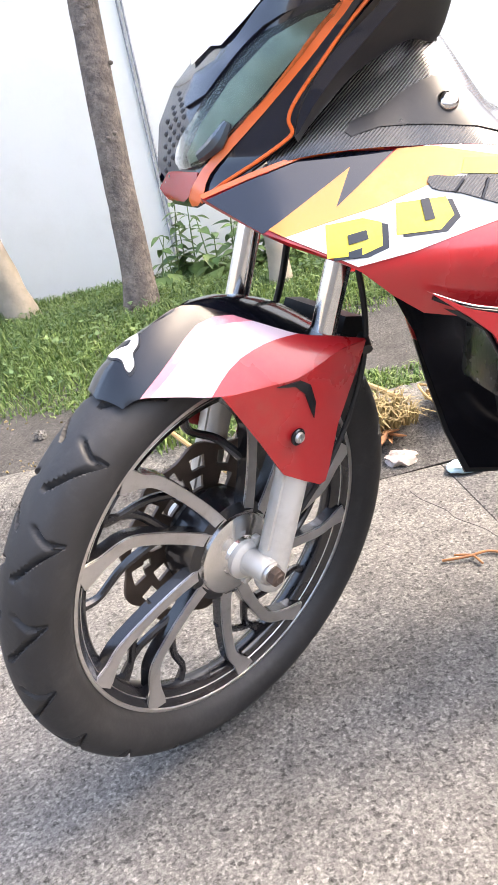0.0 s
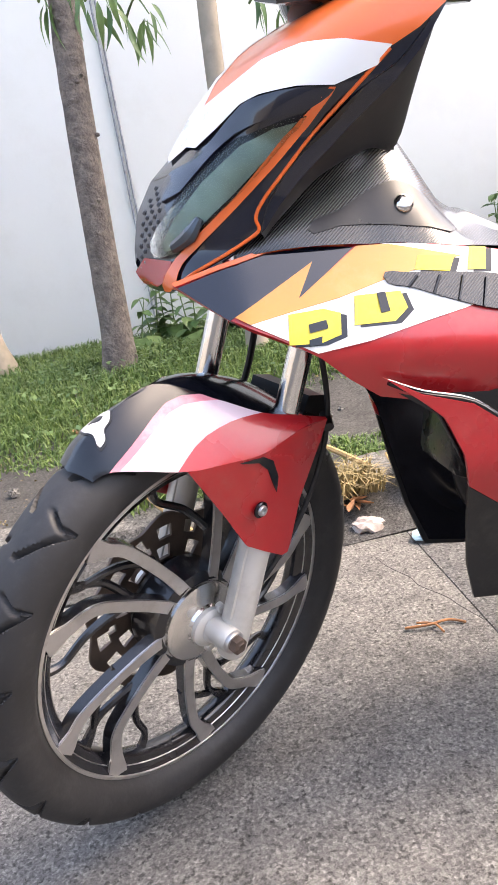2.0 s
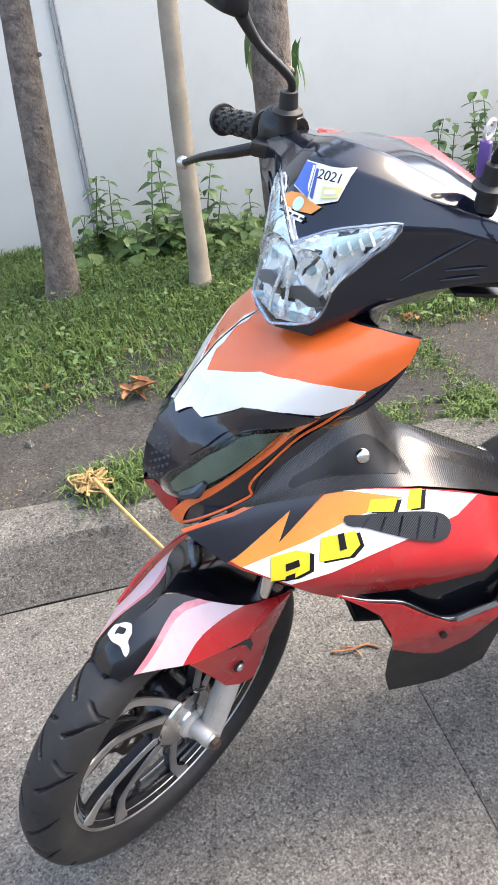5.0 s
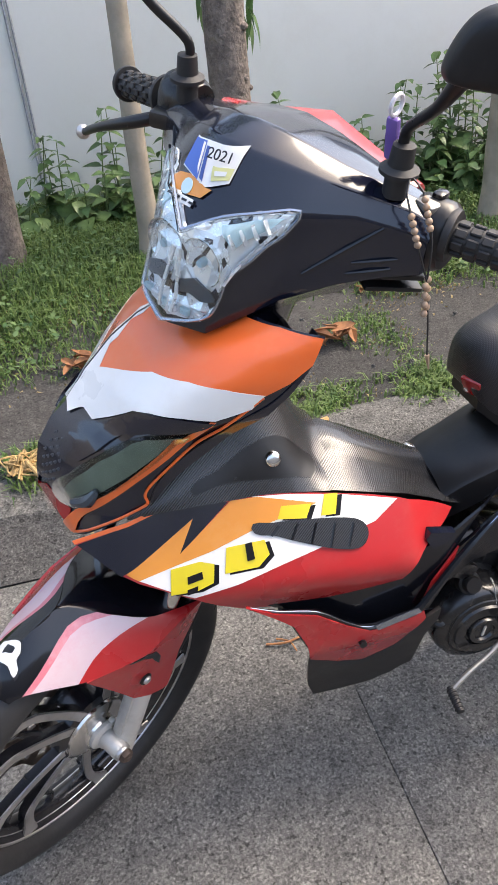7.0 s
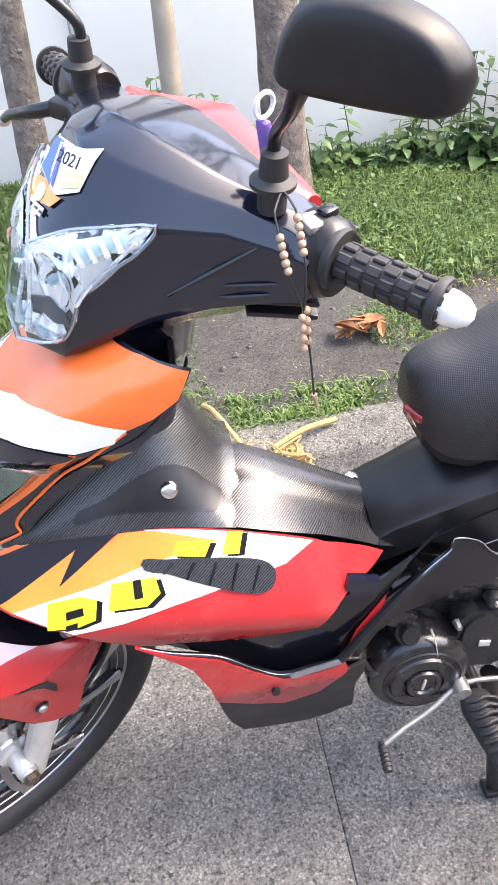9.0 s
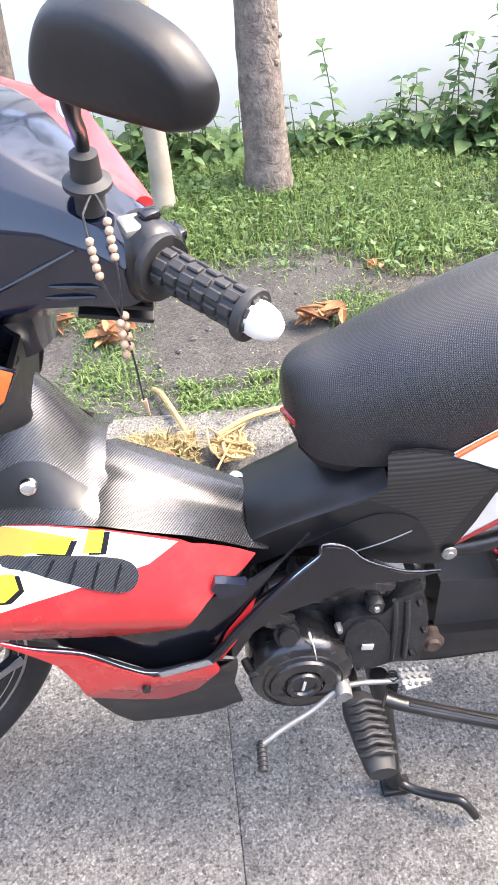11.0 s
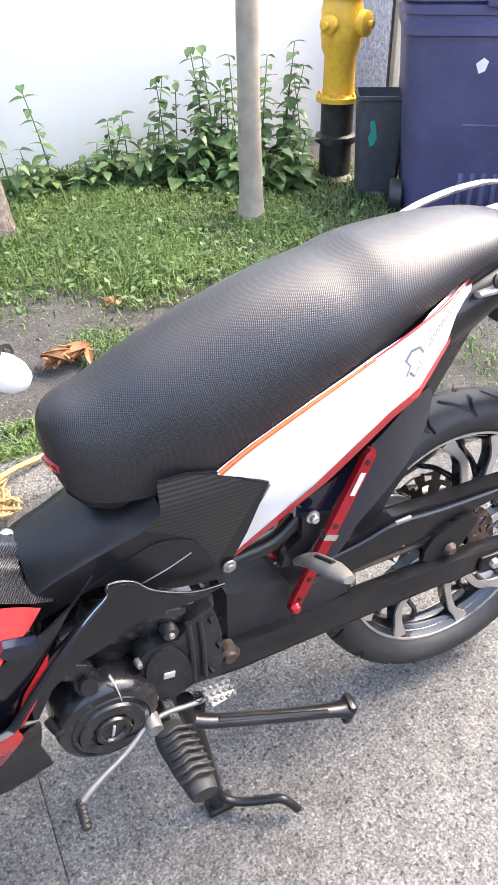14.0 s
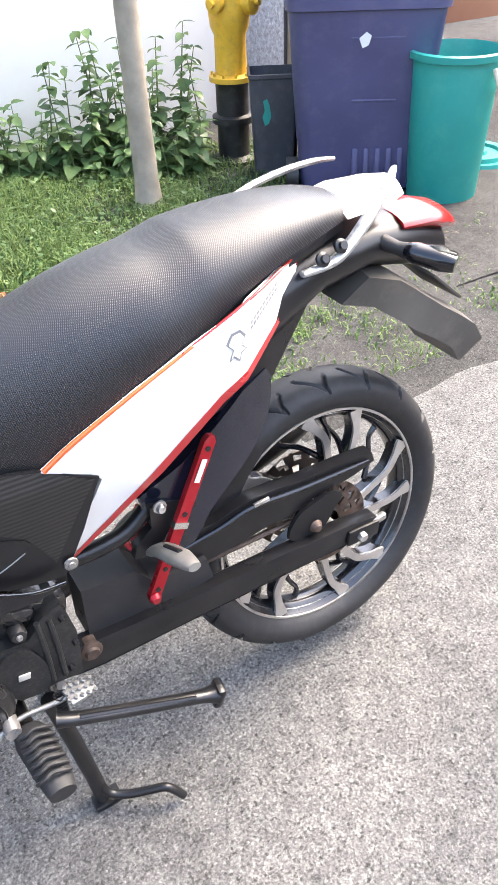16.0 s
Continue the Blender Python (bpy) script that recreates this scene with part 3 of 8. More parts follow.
field("grass", grass(2600, 8, (-1.6, 1.9, 0.92, 1.75), lambda x, y: max(0.0, 0.25 + noise.noise(Vector((x * 4, y * 4, 8)))), 0.014, 0.0022), DRYGRASS, "dry clippings scattered on the asphalt strip")
field("grass", grass(1500, 7, (0.42, 1.15, 0.95, 1.12), lambda x, y: max(0.0, 0.6 + noise.noise(Vector((x * 5, y * 8, 1)))), 0.05), GRASS, "low green tufts along the back of the kerb")
field("grass", grass(700, 6, (-0.25, 0.2, 0.88, 1.1), lambda x, y: max(0.0, 1 - ((x + 0.05) / 0.2) ** 2), 0.07), GRASS, "small green tuft behind the kerb")


def clover(count, seed):
    """Low broad leaves of creeping weeds between the blades, each a small tilted kite."""
    rng = np.random.default_rng(seed)
    vs, fs, k = [], [], 0
    while k < count:
        x, y = rng.uniform(-2.0, 2.5), rng.uniform(1.45, WALL_Y - 0.1)
        if rng.random() > lawn(x, y) * (0.35 + 0.9 * max(0.0, noise.noise(Vector((x * 2.2, y * 2.2, 31))))):
            continue
        a, tilt, ln = rng.uniform(0, 6.283), rng.uniform(-0.5, 0.6), rng.uniform(0.014, 0.034)
        p = Vector((x, y, bed(x, y) + rng.uniform(0.010, 0.055)))
        d = Vector((math.cos(a) * math.cos(tilt), math.sin(a) * math.cos(tilt), math.sin(tilt)))
        w = Vector((-math.sin(a), math.cos(a), rng.uniform(-0.3, 0.3))) * ln * 0.34
        q = len(vs)
        vs += [tuple(v) for v in (p, p + d * ln * 0.45 + w, p + d * ln, p + d * ln * 0.45 - w)]
        fs.append((q, q + 1, q + 2, q + 3))
        k += 1
    me = bpy.data.meshes.new("creeping_weeds")
    me.from_pydata(vs, [], fs)
    return me


field("creeping_weeds", clover(5200, 9), LEAF, "small broad leaves of creeping weeds in the grass")
# ---- trees ----
def trunk_path(base, lean, height, wob, seed):
    rng = random.Random(seed)
    return [(base[0] + lean[0] * t + rng.uniform(-wob, wob) * (t > 0), base[1] + lean[1] * t + rng.uniform(-wob, wob) * (t > 0), bed(base[0], base[1]) - 0.05 + height * t) for t in (0, 0.06, 0.2, 0.4, 0.6, 0.8, 1.0)]


def leaf_mesh(name, length, width, fold=0.25, droop=0.25):
    bm = bmesh.new()
    mid, lft, rgt = [], [], []
    prof = ((0.0, 0.02), (0.18, 0.75), (0.35, 1.0), (0.6, 0.78), (0.82, 0.38), (1.0, 0.0))
    for t, w in prof:
        z = -droop * length * t * t
        mid.append(bm.verts.new((length * t, 0, z)))
        lft.append(bm.verts.new((length * t, width * w / 2, z + fold * width * w / 2)))
        rgt.append(bm.verts.new((length * t, -width * w / 2, z + fold * width * w / 2)))
    for i in range(len(prof) - 1):
        bm.faces.new((mid[i], mid[i + 1], lft[i + 1], lft[i]))
        bm.faces.new((rgt[i], rgt[i + 1], mid[i + 1], mid[i]))
    bmesh.ops.remove_doubles(bm, verts=bm.verts, dist=1e-5)
    return mesh_of(name, bm, LEAF, 60)


def spray(parent, base, count, seed, mesh, spread=0.16, hang=-0.5, size=(0.8, 1.3)):
    rng = random.Random(seed)
    for _ in range(count):
        d = Vector((rng.uniform(-1, 1), rng.uniform(-1, 1), rng.uniform(-0.6, 0.7)))
        p = Vector(base) + d * spread
        s = rng.uniform(*size)
        m = Matrix.Translation(p) @ Euler((rng.uniform(-0.4, 0.4), -hang + rng.uniform(-0.4, 0.5), rng.uniform(0, 6.28))).to_matrix().to_4x4() @ Matrix.Scale(s, 4)
        part("leaf", mesh, LEAF, parent, m=m)


LONGLEAF = leaf_mesh("long_leaf", 0.14, 0.026, 0.3, 0.45)
WEEDLEAF = leaf_mesh("weed_leaf", 0.10, 0.062, 0.22, 0.3)
BIGLEAF = leaf_mesh("broad_leaf", 0.125, 0.085, 0.2, 0.35)


def crown_mesh(top, seed, count):
    """Many narrow folded leaves hung in uneven clumps round the limbs."""
    rng = np.random.default_rng(seed)
    hubs = [Vector((top.x + math.cos(a + seed) * q, top.y + math.sin(a + seed) * q, top.z + h)) for a, q, h in ((0.0, 0.5, 0.45), (1.25, 0.6, 0.6), (2.5, 0.5, 0.75), (3.75, 0.6, 0.85), (5.0, 0.45, 0.95), (0.6, 0.1, 1.1), (3.1, 0.2, 0.3))]
    vs, fs = [], []
    for k in range(count):
        c = hubs[k % len(hubs)]
        p = c + Vector(rng.normal(0, 0.17, 3).tolist())
        a, dip, ln = rng.uniform(0, 6.283), rng.uniform(-0.9, 0.2), rng.uniform(0.10, 0.19)
        d = Vector((math.cos(a) * math.cos(dip), math.sin(a) * math.cos(dip), math.sin(dip)))
        w = d.cross(Vector((0.1, 0.2, 1))).normalized() * ln * 0.11
        q = len(vs)
        vs += [tuple(v) for v in (p, p + d * ln * 0.4 + w, p + d * ln * 0.45 - Vector((0, 0, 0.006)), p + d * ln * 0.4 - w, p + d * ln - Vector((0, 0, ln * 0.25)))]
        fs += [(q, q + 2, q + 1), (q, q + 3, q + 2), (q + 1, q + 2, q + 4), (q + 2, q + 3, q + 4)]
    me = bpy.data.meshes.new("crown")
    me.from_pydata(vs, [], fs)
    me.materials.append(LEAF)
    return me


def tree(base, lean, height, r0, r1, material, label, seed, wob=0.012, knots=4, crown=420):
    t = thing("tree", label, "tree", (base[0], base[1], WALK_Z), "trees along the wall")
    pts = trunk_path(base, lean, height, wob, seed)
    b = tube(pts, [r0 * 1.55, r0 * 1.12, r0, r0 * 0.95, r0 * 0.9, r0 * 0.85, r1], 18, 8)
    rng = random.Random(seed + 5)
    for v in b.verts:
        n = noise.noise(v.co * 14) * 0.05 + noise.noise(v.co * 40) * 0.03
        c = Vector((base[0] + lean[0] * v.co.z / height, base[1] + lean[1] * v.co.z / height, v.co.z))
        v.co += (v.co - c) * n
    for _ in range(knots):
        z = rng.uniform(0.25, 1.6)
        a = rng.uniform(3.4, 6.0)
        k = z / height
        k0 = Vector((base[0] + lean[0] * k, base[1] + lean[1] * k, z))
        knot = bmesh.new()
        bmesh.ops.create_icosphere(knot, subdivisions=2, radius=r0 * rng.uniform(0.14, 0.26))
        knot.transform(Matrix.Translation(k0 + Vector((math.cos(a), math.sin(a), 0)) * r0 * 0.86) @ Matrix.Diagonal((1, 1, 0.8, 1)))
        join(b, knot)
    part("trunk", b, material, t)
    top = Vector(pts[-1])
    for i in range(5):
        a = i * 1.256 + seed
        end = top + Vector((math.cos(a) * 0.55, math.sin(a) * 0.55, 0.55 + 0.1 * i))
        part("limb", tube([top - Vector((0, 0, 0.12)), top.lerp(end, 0.5) + Vector((0, 0, 0.06)), end], [r1 * 0.6, r1 * 0.4, r1 * 0.15], 8, 4), material, t)
    part("crown", crown_mesh(top, seed, crown), LEAF, t, "loose crown of long narrow leaves")
    return t


tree_a = tree((-0.180, 2.50), (0.19, 0.02), 3.0, 0.062, 0.045, BARK, "leaning grey-brown tree trunk with knots, standing in grass", 11, knots=14)
tree_b = tree((0.872, 2.47), (0.0, 0.1), 3.0, 0.085, 0.06, BARK, "straight rough brown tree trunk with a flaking foot", 12, knots=16)
tree_c = tree((0.42, 2.30), (0.06, 0.06), 2.9, 0.040, 0.03, PALEBARK, "thin pale smooth tree trunk among weeds", 13, knots=2)
tree_d = tree((1.97, 2.22), (-0.03, 0.0), 3.0, 0.047, 0.036, PALEBARK, "thin pale smooth tree trunk ringed with faint scars", 14, 0.006, knots=1)
tree_e = tree((-0.75, 2.90), (-0.55, 0.05), 2.8, 0.07, 0.05, PALEBARK, "pale leaning tree trunk by the wall", 15, knots=2)
for t, at, n, sp in ((tree_b, (0.93, 2.66, 1.01), 22, 0.10), (tree_b, (0.90, 2.68, 1.06), 10, 0.09), (tree_a, (0.05, 2.45, 1.60), 14, 0.10), (tree_a, (0.19, 2.42, 1.50), 12, 0.06), (tree_a, (-0.13, 2.45, 1.62), 8, 0.07), (tree_c, (0.70, 2.42, 1.50), 8, 0.07)):
    spray(t, at, n, int(at[0] * 1000) + n, LONGLEAF, sp, -1.0, (0.7, 1.2))
    part("twig", tube([(at[0] - 0.05, at[1] + 0.12, at[2] + 0.02), (at[0], at[1], at[2] + 0.07), (at[0] + 0.04, at[1] - 0.03, at[2])], [0.006, 0.004, 0.002], 6, 4), STEM, t)
# ---- weeds along the wall ----
def weed(base, height, stems, seed, label="leafy green weed with toothed leaves by the white wall"):
    rng = random.Random(seed)
    w = thing("weed", label, "weed", (base[0], base[1], WALK_Z), "weeds along the wall")
    for s in range(stems):
        a = rng.uniform(0, 6.28)
        h = height * rng.uniform(0.6, 1.0) if s else height
        out = rng.uniform(0.02, 0.10)
        p0 = Vector((base[0] + rng.uniform(-0.05, 0.05) * stems ** 0.5, base[1] + rng.uniform(-0.05, 0.05), bed(base[0], base[1]) - 0.03))
        p1 = p0 + Vector((math.cos(a) * out * 0.4, math.sin(a) * out * 0.4, h * 0.5))
        p2 = p0 + Vector((math.cos(a) * out, math.sin(a) * out, h))
        part("stem", tube([p0, p1, p2], [0.0045, 0.0035, 0.0018], 6, 5), STEM, w)
        n = max(5, int(h / 0.050))
        for i in range(n):
            t = 0.12 + 0.88 * i / (n - 1)
            p = p0.lerp(p1, t * 2) if t < 0.5 else p1.lerp(p2, t * 2 - 1)
            for side in (0, 1) if t > 0.5 else (0, 1, 2):
                s2 = (1.2 - 0.55 * t) * rng.uniform(0.7, 1.15)
                m = Matrix.Translation(p) @ Euler((rng.uniform(-0.3, 0.3), rng.uniform(-0.35, 0.45), a + i * 1.57 + side * (3.14 if t > 0.5 else 2.1) + rng.uniform(-0.4, 0.4))).to_matrix().to_4x4() @ Matrix.Scale(s2, 4)
                part("leaf", BIGLEAF if t < 0.45 and rng.random() < 0.5 else WEEDLEAF, LEAF, w, m=m)
    return w


for i, (x, y, h, n) in enumerate(((1.33, 2.95, 0.78, 1), (1.15, 2.98, 0.40, 3), (1.62, 2.95, 0.48, 4), (1.85, 2.92, 0.78, 3), (2.02, 2.85, 0.98, 3), (2.25, 2.80, 0.92, 3), (2.42, 2.75, 1.0, 3),
                                  (2.22, 2.50, 0.45, 4), (1.95, 2.80, 0.55, 4), (2.12, 2.62, 0.5, 3), (2.35, 2.58, 0.5, 4), (1.75, 2.98, 0.5, 4), (1.45, 2.98, 0.35, 4), (2.10, 2.95, 0.75, 4), (2.32, 2.9, 0.7, 4), (0.55, 2.95, 0.62, 4), (0.30, 2.92, 0.78, 3), (0.10, 2.98, 0.62, 3), (-0.02, 2.80, 0.42, 2), (0.72, 2.88, 0.42, 3), (0.22, 2.75, 0.5, 3), (2.60, 2.95, 0.7, 2), (1.55, 2.86, 0.30, 5), (1.78, 2.82, 0.36, 5), (2.02, 2.66, 0.34, 5), (2.20, 2.72, 0.40, 5), (2.40, 2.60, 0.34, 5), (1.30, 2.90, 0.26, 5), (0.42, 2.86, 0.36, 5), (0.64, 2.80, 0.34, 5), (1.08, 2.92, 0.30, 4))):
    weed((x, y), 0.66 * h, n, 40 + i)


# ---- hydrant ----
def hydrant(x, y):
    h = thing("fire_hydrant", "yellow fire hydrant on a black painted foot", "hydrant", (x, y, WALK_Z))
    m = pose(x, y, WALK_Z - 0.03, 0, 0, 0) @ Matrix.Diagonal((0.88, 0.88, 0.9, 1))
    foot = lathe([(0.0, 0), (0.135, 0), (0.135, 0.03), (0.092, 0.05), (0.092, 0.22), (0.118, 0.225), (0.118, 0.26), (0.092, 0.27), (0.092, 0.42), (0.10, 0.44), (0.0, 0.44)], 36, "z")
    part("foot", foot, HYDBLACK, h, "black painted foot", m)
    body = lathe([(0.0, 0.44), (0.125, 0.44), (0.125, 0.465), (0.088, 0.475), (0.086, 0.66), (0.105, 0.70), (0.112, 0.76), (0.112, 0.88), (0.10, 0.93), (0.12, 0.935), (0.12, 0.965), (0.095, 0.99), (0.075, 1.05), (0.035, 1.09), (0.03, 1.14), (0.0, 1.14)], 40, "z")
    part("barrel", body, HYDYELLOW, h, "", m)
    for k, (a, r, n) in enumerate(((-62, 0.062, 0.19), (-152, 0.045, 0.19), (28, 0.045, 0.19))):
        cap = lathe([(0.0, n), (0.018, n), (0.018, n - 0.025), (r * 0.75, n - 0.027), (r, n - 0.034), (r, n - 0.075), (r * 0.8, n - 0.08), (r * 0.8, 0.05), (0.0, 0.05)], 24, "x")
        part("outlet_cap", cap, HYDYELLOW, h, "", m @ pose(0, 0, 0.82, 0, 0, a))
    for k in range(10):
        a = k * 0.628
        part("bolt", lathe([(0.0, 0.0), (0.009, 0.0), (0.009, 0.02), (0.0, 0.022)], 6, "z"), HYDYELLOW, h, "", m @ pose(0.108 * math.cos(a), 0.108 * math.sin(a), 0.464))
    return h


hydrant(2.675, 2.66)


# ---- bins ----
def ring_rect(w, d, z, r, n=6):
    out = []
    for cx, cy, a0 in ((w / 2 - r, d / 2 - r, 0), (-w / 2 + r, d / 2 - r, 90), (-w / 2 + r, -d / 2 + r, 180), (w / 2 - r, -d / 2 + r, 270)):
        out += [(cx + r * math.cos(radians(a0 + 90 * i / n)), cy + r * math.sin(radians(a0 + 90 * i / n)), z) for i in range(n + 1)]
    return out


def wheelie_bin(x, y, turn):
    b = thing("wheelie_bin", "large navy-purple plastic wheelie bin with a lid", "bin", (x, y, WALK_Z))
    m = pose(x, y, WALK_Z - 0.01, 0, 0, turn) @ Matrix.Diagonal((1.10, 1.08, 0.925, 1))
    prof = [(0.47, 0.52, 0.02), (0.48, 0.53, 0.05), (0.50, 0.55, 0.24), (0.51, 0.56, 0.26), (0.58, 0.64, 0.80), (0.582, 0.642, 0.805), (0.604, 0.668, 0.81), (0.610, 0.674, 0.855), (0.592, 0.652, 0.862), (0.594, 0.654, 0.885), (0.612, 0.676, 0.89), (0.615, 0.678, 0.925), (0.597, 0.657, 0.93), (0.62, 0.69, 0.94), (0.62, 0.69, 0.985)]
    part("body", loft([ring_rect(w, d, z, 0.06) for w, d, z in prof]), BINPURPLE, b, "", m)
    lid = [(0.635, 0.705, 0.988), (0.64, 0.71, 1.0), (0.64, 0.71, 1.05), (0.62, 0.69, 1.075), (0.50, 0.56, 1.10), (0.2, 0.25, 1.105)]
    part("lid", loft([ring_rect(w, d, z, 0.06) for w, d, z in lid]), BINPURPLE, b, "", m)
    part("lid_latch", block((0.09, 0.03, 0.06), (0.02, -0.345, 0.95), 0.006), BINPURPLE, b, "", m)
    for k in range(6):
        part("rib", block((0.022, 0.02, 0.17), (-0.02 + k * 0.045, -0.275, 0.135), 0.006, (-4, 0, 0)), BINPURPLE, b, "", m)
    for z, w in ((0.44, 0.17), (0.70, 0.20)):
        part("moulding", block((w, 0.012, 0.01), (0.04, -0.292 - (z - 0.44) * 0.06, z), 0.003, (-4, 0, 0)), BINPURPLE, b, "", m)
    part("sticker", panel([(-0.016, 0.66), (-0.03, 0.70), (-0.004, 0.725), (0.015, 0.71), (0.006, 0.672)], lambda a, c: (a, -0.2825 - (c - 0.26) * 0.0741, c), 0.001, 0.05, 0.002), WHITE, b, "torn white sticker", m)
    for s in (-1, 1):
        part("wheel", lathe([(0.02, -0.02), (0.085, -0.025), (0.09, -0.015), (0.09, 0.015), (0.085, 0.025), (0.02, 0.02)], 28, "x"), RUBBER, b, "black bin wheel", m @ pose(s * 0.27, 0.22, 0.09))
    part("wheel", lathe([(0.02, -0.02), (0.075, -0.025), (0.08, -0.015), (0.08, 0.015), (0.075, 0.025), (0.02, 0.02)], 28, "x"), RUBBER, b, "black bin wheel", m @ pose(-0.27, -0.20, 0.08))
    return b


wheelie_bin(3.01, 2.10, -34)


def small_bin(x, y, turn):
    b = thing("small_bin", "small dark grey plastic pedal bin", "bin", (x, y, WALK_Z))
    m = pose(x, y, WALK_Z - 0.01, 0, 0, turn) @ Matrix.Diagonal((0.74, 0.8, 1, 1))
    part("body", loft([ring_rect(w, d, z, 0.025) for w, d, z in ((0.24, 0.2, 0.0), (0.25, 0.21, 0.02), (0.30, 0.25, 0.44), (0.32, 0.27, 0.445), (0.32, 0.27, 0.46), (0.29, 0.24, 0.462), (0.285, 0.235, 0.40))]), BINGREY, b, "", m)
    part("pedal", block((0.10, 0.05, 0.02), (0.0, -0.12, 0.02), 0.005), BINGREY, b, "", m)
    part("sticker", panel([(-0.06, 0.24), (-0.075, 0.28), (-0.06, 0.31), (-0.07, 0.35), (-0.045, 0.36), (-0.03, 0.33), (-0.02, 0.28), (-0.035, 0.25)], lambda a, c: (a, -0.1 - (c) * 0.046, c), 0.001, 0.05, 0.006), BINGREEN, b, "worn teal sticker", m)
    return b


small_bin(2.72, 2.36, -30)


def green_tub(x, y):
    b = thing("green_tub", "tall teal-green plastic tub with rope-white handles", "tub", (x, y, 0.03))
    m = pose(x, y, 0.04)
    part("body", lathe([(0.0, 0.0), (0.148, 0.0), (0.152, 0.01), (0.182, 0.60), (0.198, 0.605), (0.20, 0.63), (0.186, 0.635), (0.178, 0.60), (0.15, 0.05), (0.0, 0.05)], 48, "z"), BINGREEN, b, "", m)
    for a in (-70, 110):
        part("handle", tube([(0.19, -0.045, 0.58), (0.215, -0.04, 0.52), (0.225, 0, 0.50), (0.215, 0.04, 0.52), (0.19, 0.045, 0.58)], 0.011, 8), CREAM, b, "cream plastic handle", m @ pose(0, 0, 0, 0, 0, a))
    return b


green_tub(3.15, 1.64)
lid = lathe([(0.0, 0.05), (0.06, 0.05), (0.065, 0.035), (0.12, 0.035), (0.125, 0.05), (0.165, 0.05), (0.17, 0.03), (0.20, 0.03), (0.21, 0.0), (0.0, 0.0)], 48, "z")
solo("tub_lid", lid, BINGREEN, "round teal-green plastic lid lying on the ground", "lid", m=pose(3.62, 1.9, WALK_Z - 0.01))


# ---- litter on the kerb ----
def tangle(name, at, size, turns, r, material, label, seed, flat=0.5):
    rng = random.Random(seed)
    pts = [Vector((rng.gauss(0, size), rng.gauss(0, size), abs(rng.gauss(0, size * flat)))) for _ in range(turns)]
    return solo(name, tube(pts, r, 5, 7), material, label, name.replace("_", " "), m=pose(*at))


tangle("rope_knot", (0.545, 0.775, WALK_Z + 0.012), 0.026, 150, 0.0032, ROPE, "knotted bundle of yellow straw rope on the kerb", 3)
tangle("rope_knot", (-0.16, 0.97, WALK_Z + 0.03), 0.026, 90, 0.003, ROPE, "frayed bundle of yellow straw rope behind the kerb", 4)
for pts in (((0.51, 0.82, WALK_Z + 0.02), (0.60, 0.87, WALK_Z + 0.03), (0.70, 0.91, WALK_Z + 0.02)), ((0.35, 1.08, WALK_Z + 0.015), (0.38, 1.02, WALK_Z + 0.025), (0.44, 0.83, WALK_Z + 0.02))):
    solo("stick", tube(pts, 0.008, 7), ROPE, "short pale yellow dry stick lying by the rope", "stick")
solo("stick", tube([(-0.14, 0.95, WALK_Z + 0.06), (-0.06, 0.78, 0.11), (0.03, 0.60, 0.08)], 0.006, 7), ROPE, "thin straw stalk leaning over the kerb", "stick")
def crumple(name, at, size, material, label, seed, rough=1.0):
    bm = bmesh.new()
    bmesh.ops.create_icosphere(bm, subdivisions=3, radius=1)
    off = Vector((seed * 3.1, 0, 0))
    for v in bm.verts:
        v.co *= 1 + rough * (0.5 * noise.noise(v.co * 2.2 + off) + 0.25 * noise.noise(v.co * 5 + off))
    bm.transform(Matrix.Diagonal((*size, 1)))
    return solo(name, bm, material, label, name.replace("_", " "), m=pose(*at), smooth=25)


def dry_leaf_bm(length, width, fold, droop):
    """A curled leaf blade with a folded midrib."""
    rings = []
    for t, w in ((0.0, 0.05), (0.15, 0.7), (0.35, 1.0), (0.6, 0.8), (0.82, 0.4), (1.0, 0.04)):
        z = -droop * length * (t - 0.5) ** 2
        rings.append([(length * (t - 0.5), width * w * c * 0.5, z + fold * width * w * abs(c) ** 1.6 * 0.5 + dz) for c, dz in ((-1, 0), (-0.5, 0), (0, 0), (0.5, 0), (1, 0), (0.5, -0.0012), (0, -0.0012), (-0.5, -0.0012))])
    return loft(rings)


for i, (x, y, r) in enumerate(((0.34, 0.74, 0.045), (0.40, 0.78, 0.05), (0.30, 0.80, 0.04), (0.37, 0.70, 0.035), (0.20, 1.40, 0.07), (0.24, 1.47, 0.07), (0.87, 1.36, 0.06), (0.93, 1.38, 0.06), (1.42, 2.72, 0.05), (-0.3, 1.7, 0.035), (0.04, 1.52, 0.06), (1.62, 2.70, 0.04), (1.15, 1.72, 0.03))):
    heap = thing("dry_leaf", "curled orange-brown dry leaves lying on the ground", "dry leaf", (x, y, 0.5 * WALK_Z if y < 0.8 else WALK_Z))
    for k in range(8 if r > 0.055 else 4):
        rr = random.Random(20 + 7 * i + k)
        bl = dry_leaf_bm(r * rr.uniform(1.2, 1.9), r * rr.uniform(0.4, 0.7), rr.uniform(0.5, 0.9), rr.uniform(-0.5, 0.3))
        part("leaf", bl, DRYLEAF, heap, m=pose(x + rr.uniform(-0.03, 0.03), y + rr.uniform(-0.03, 0.03), (WALK_Z if y > 0.8 else 0.045) + 0.012 + 0.006 * k, rr.uniform(-20, 20), rr.uniform(-15, 15), rr.uniform(0, 360)))
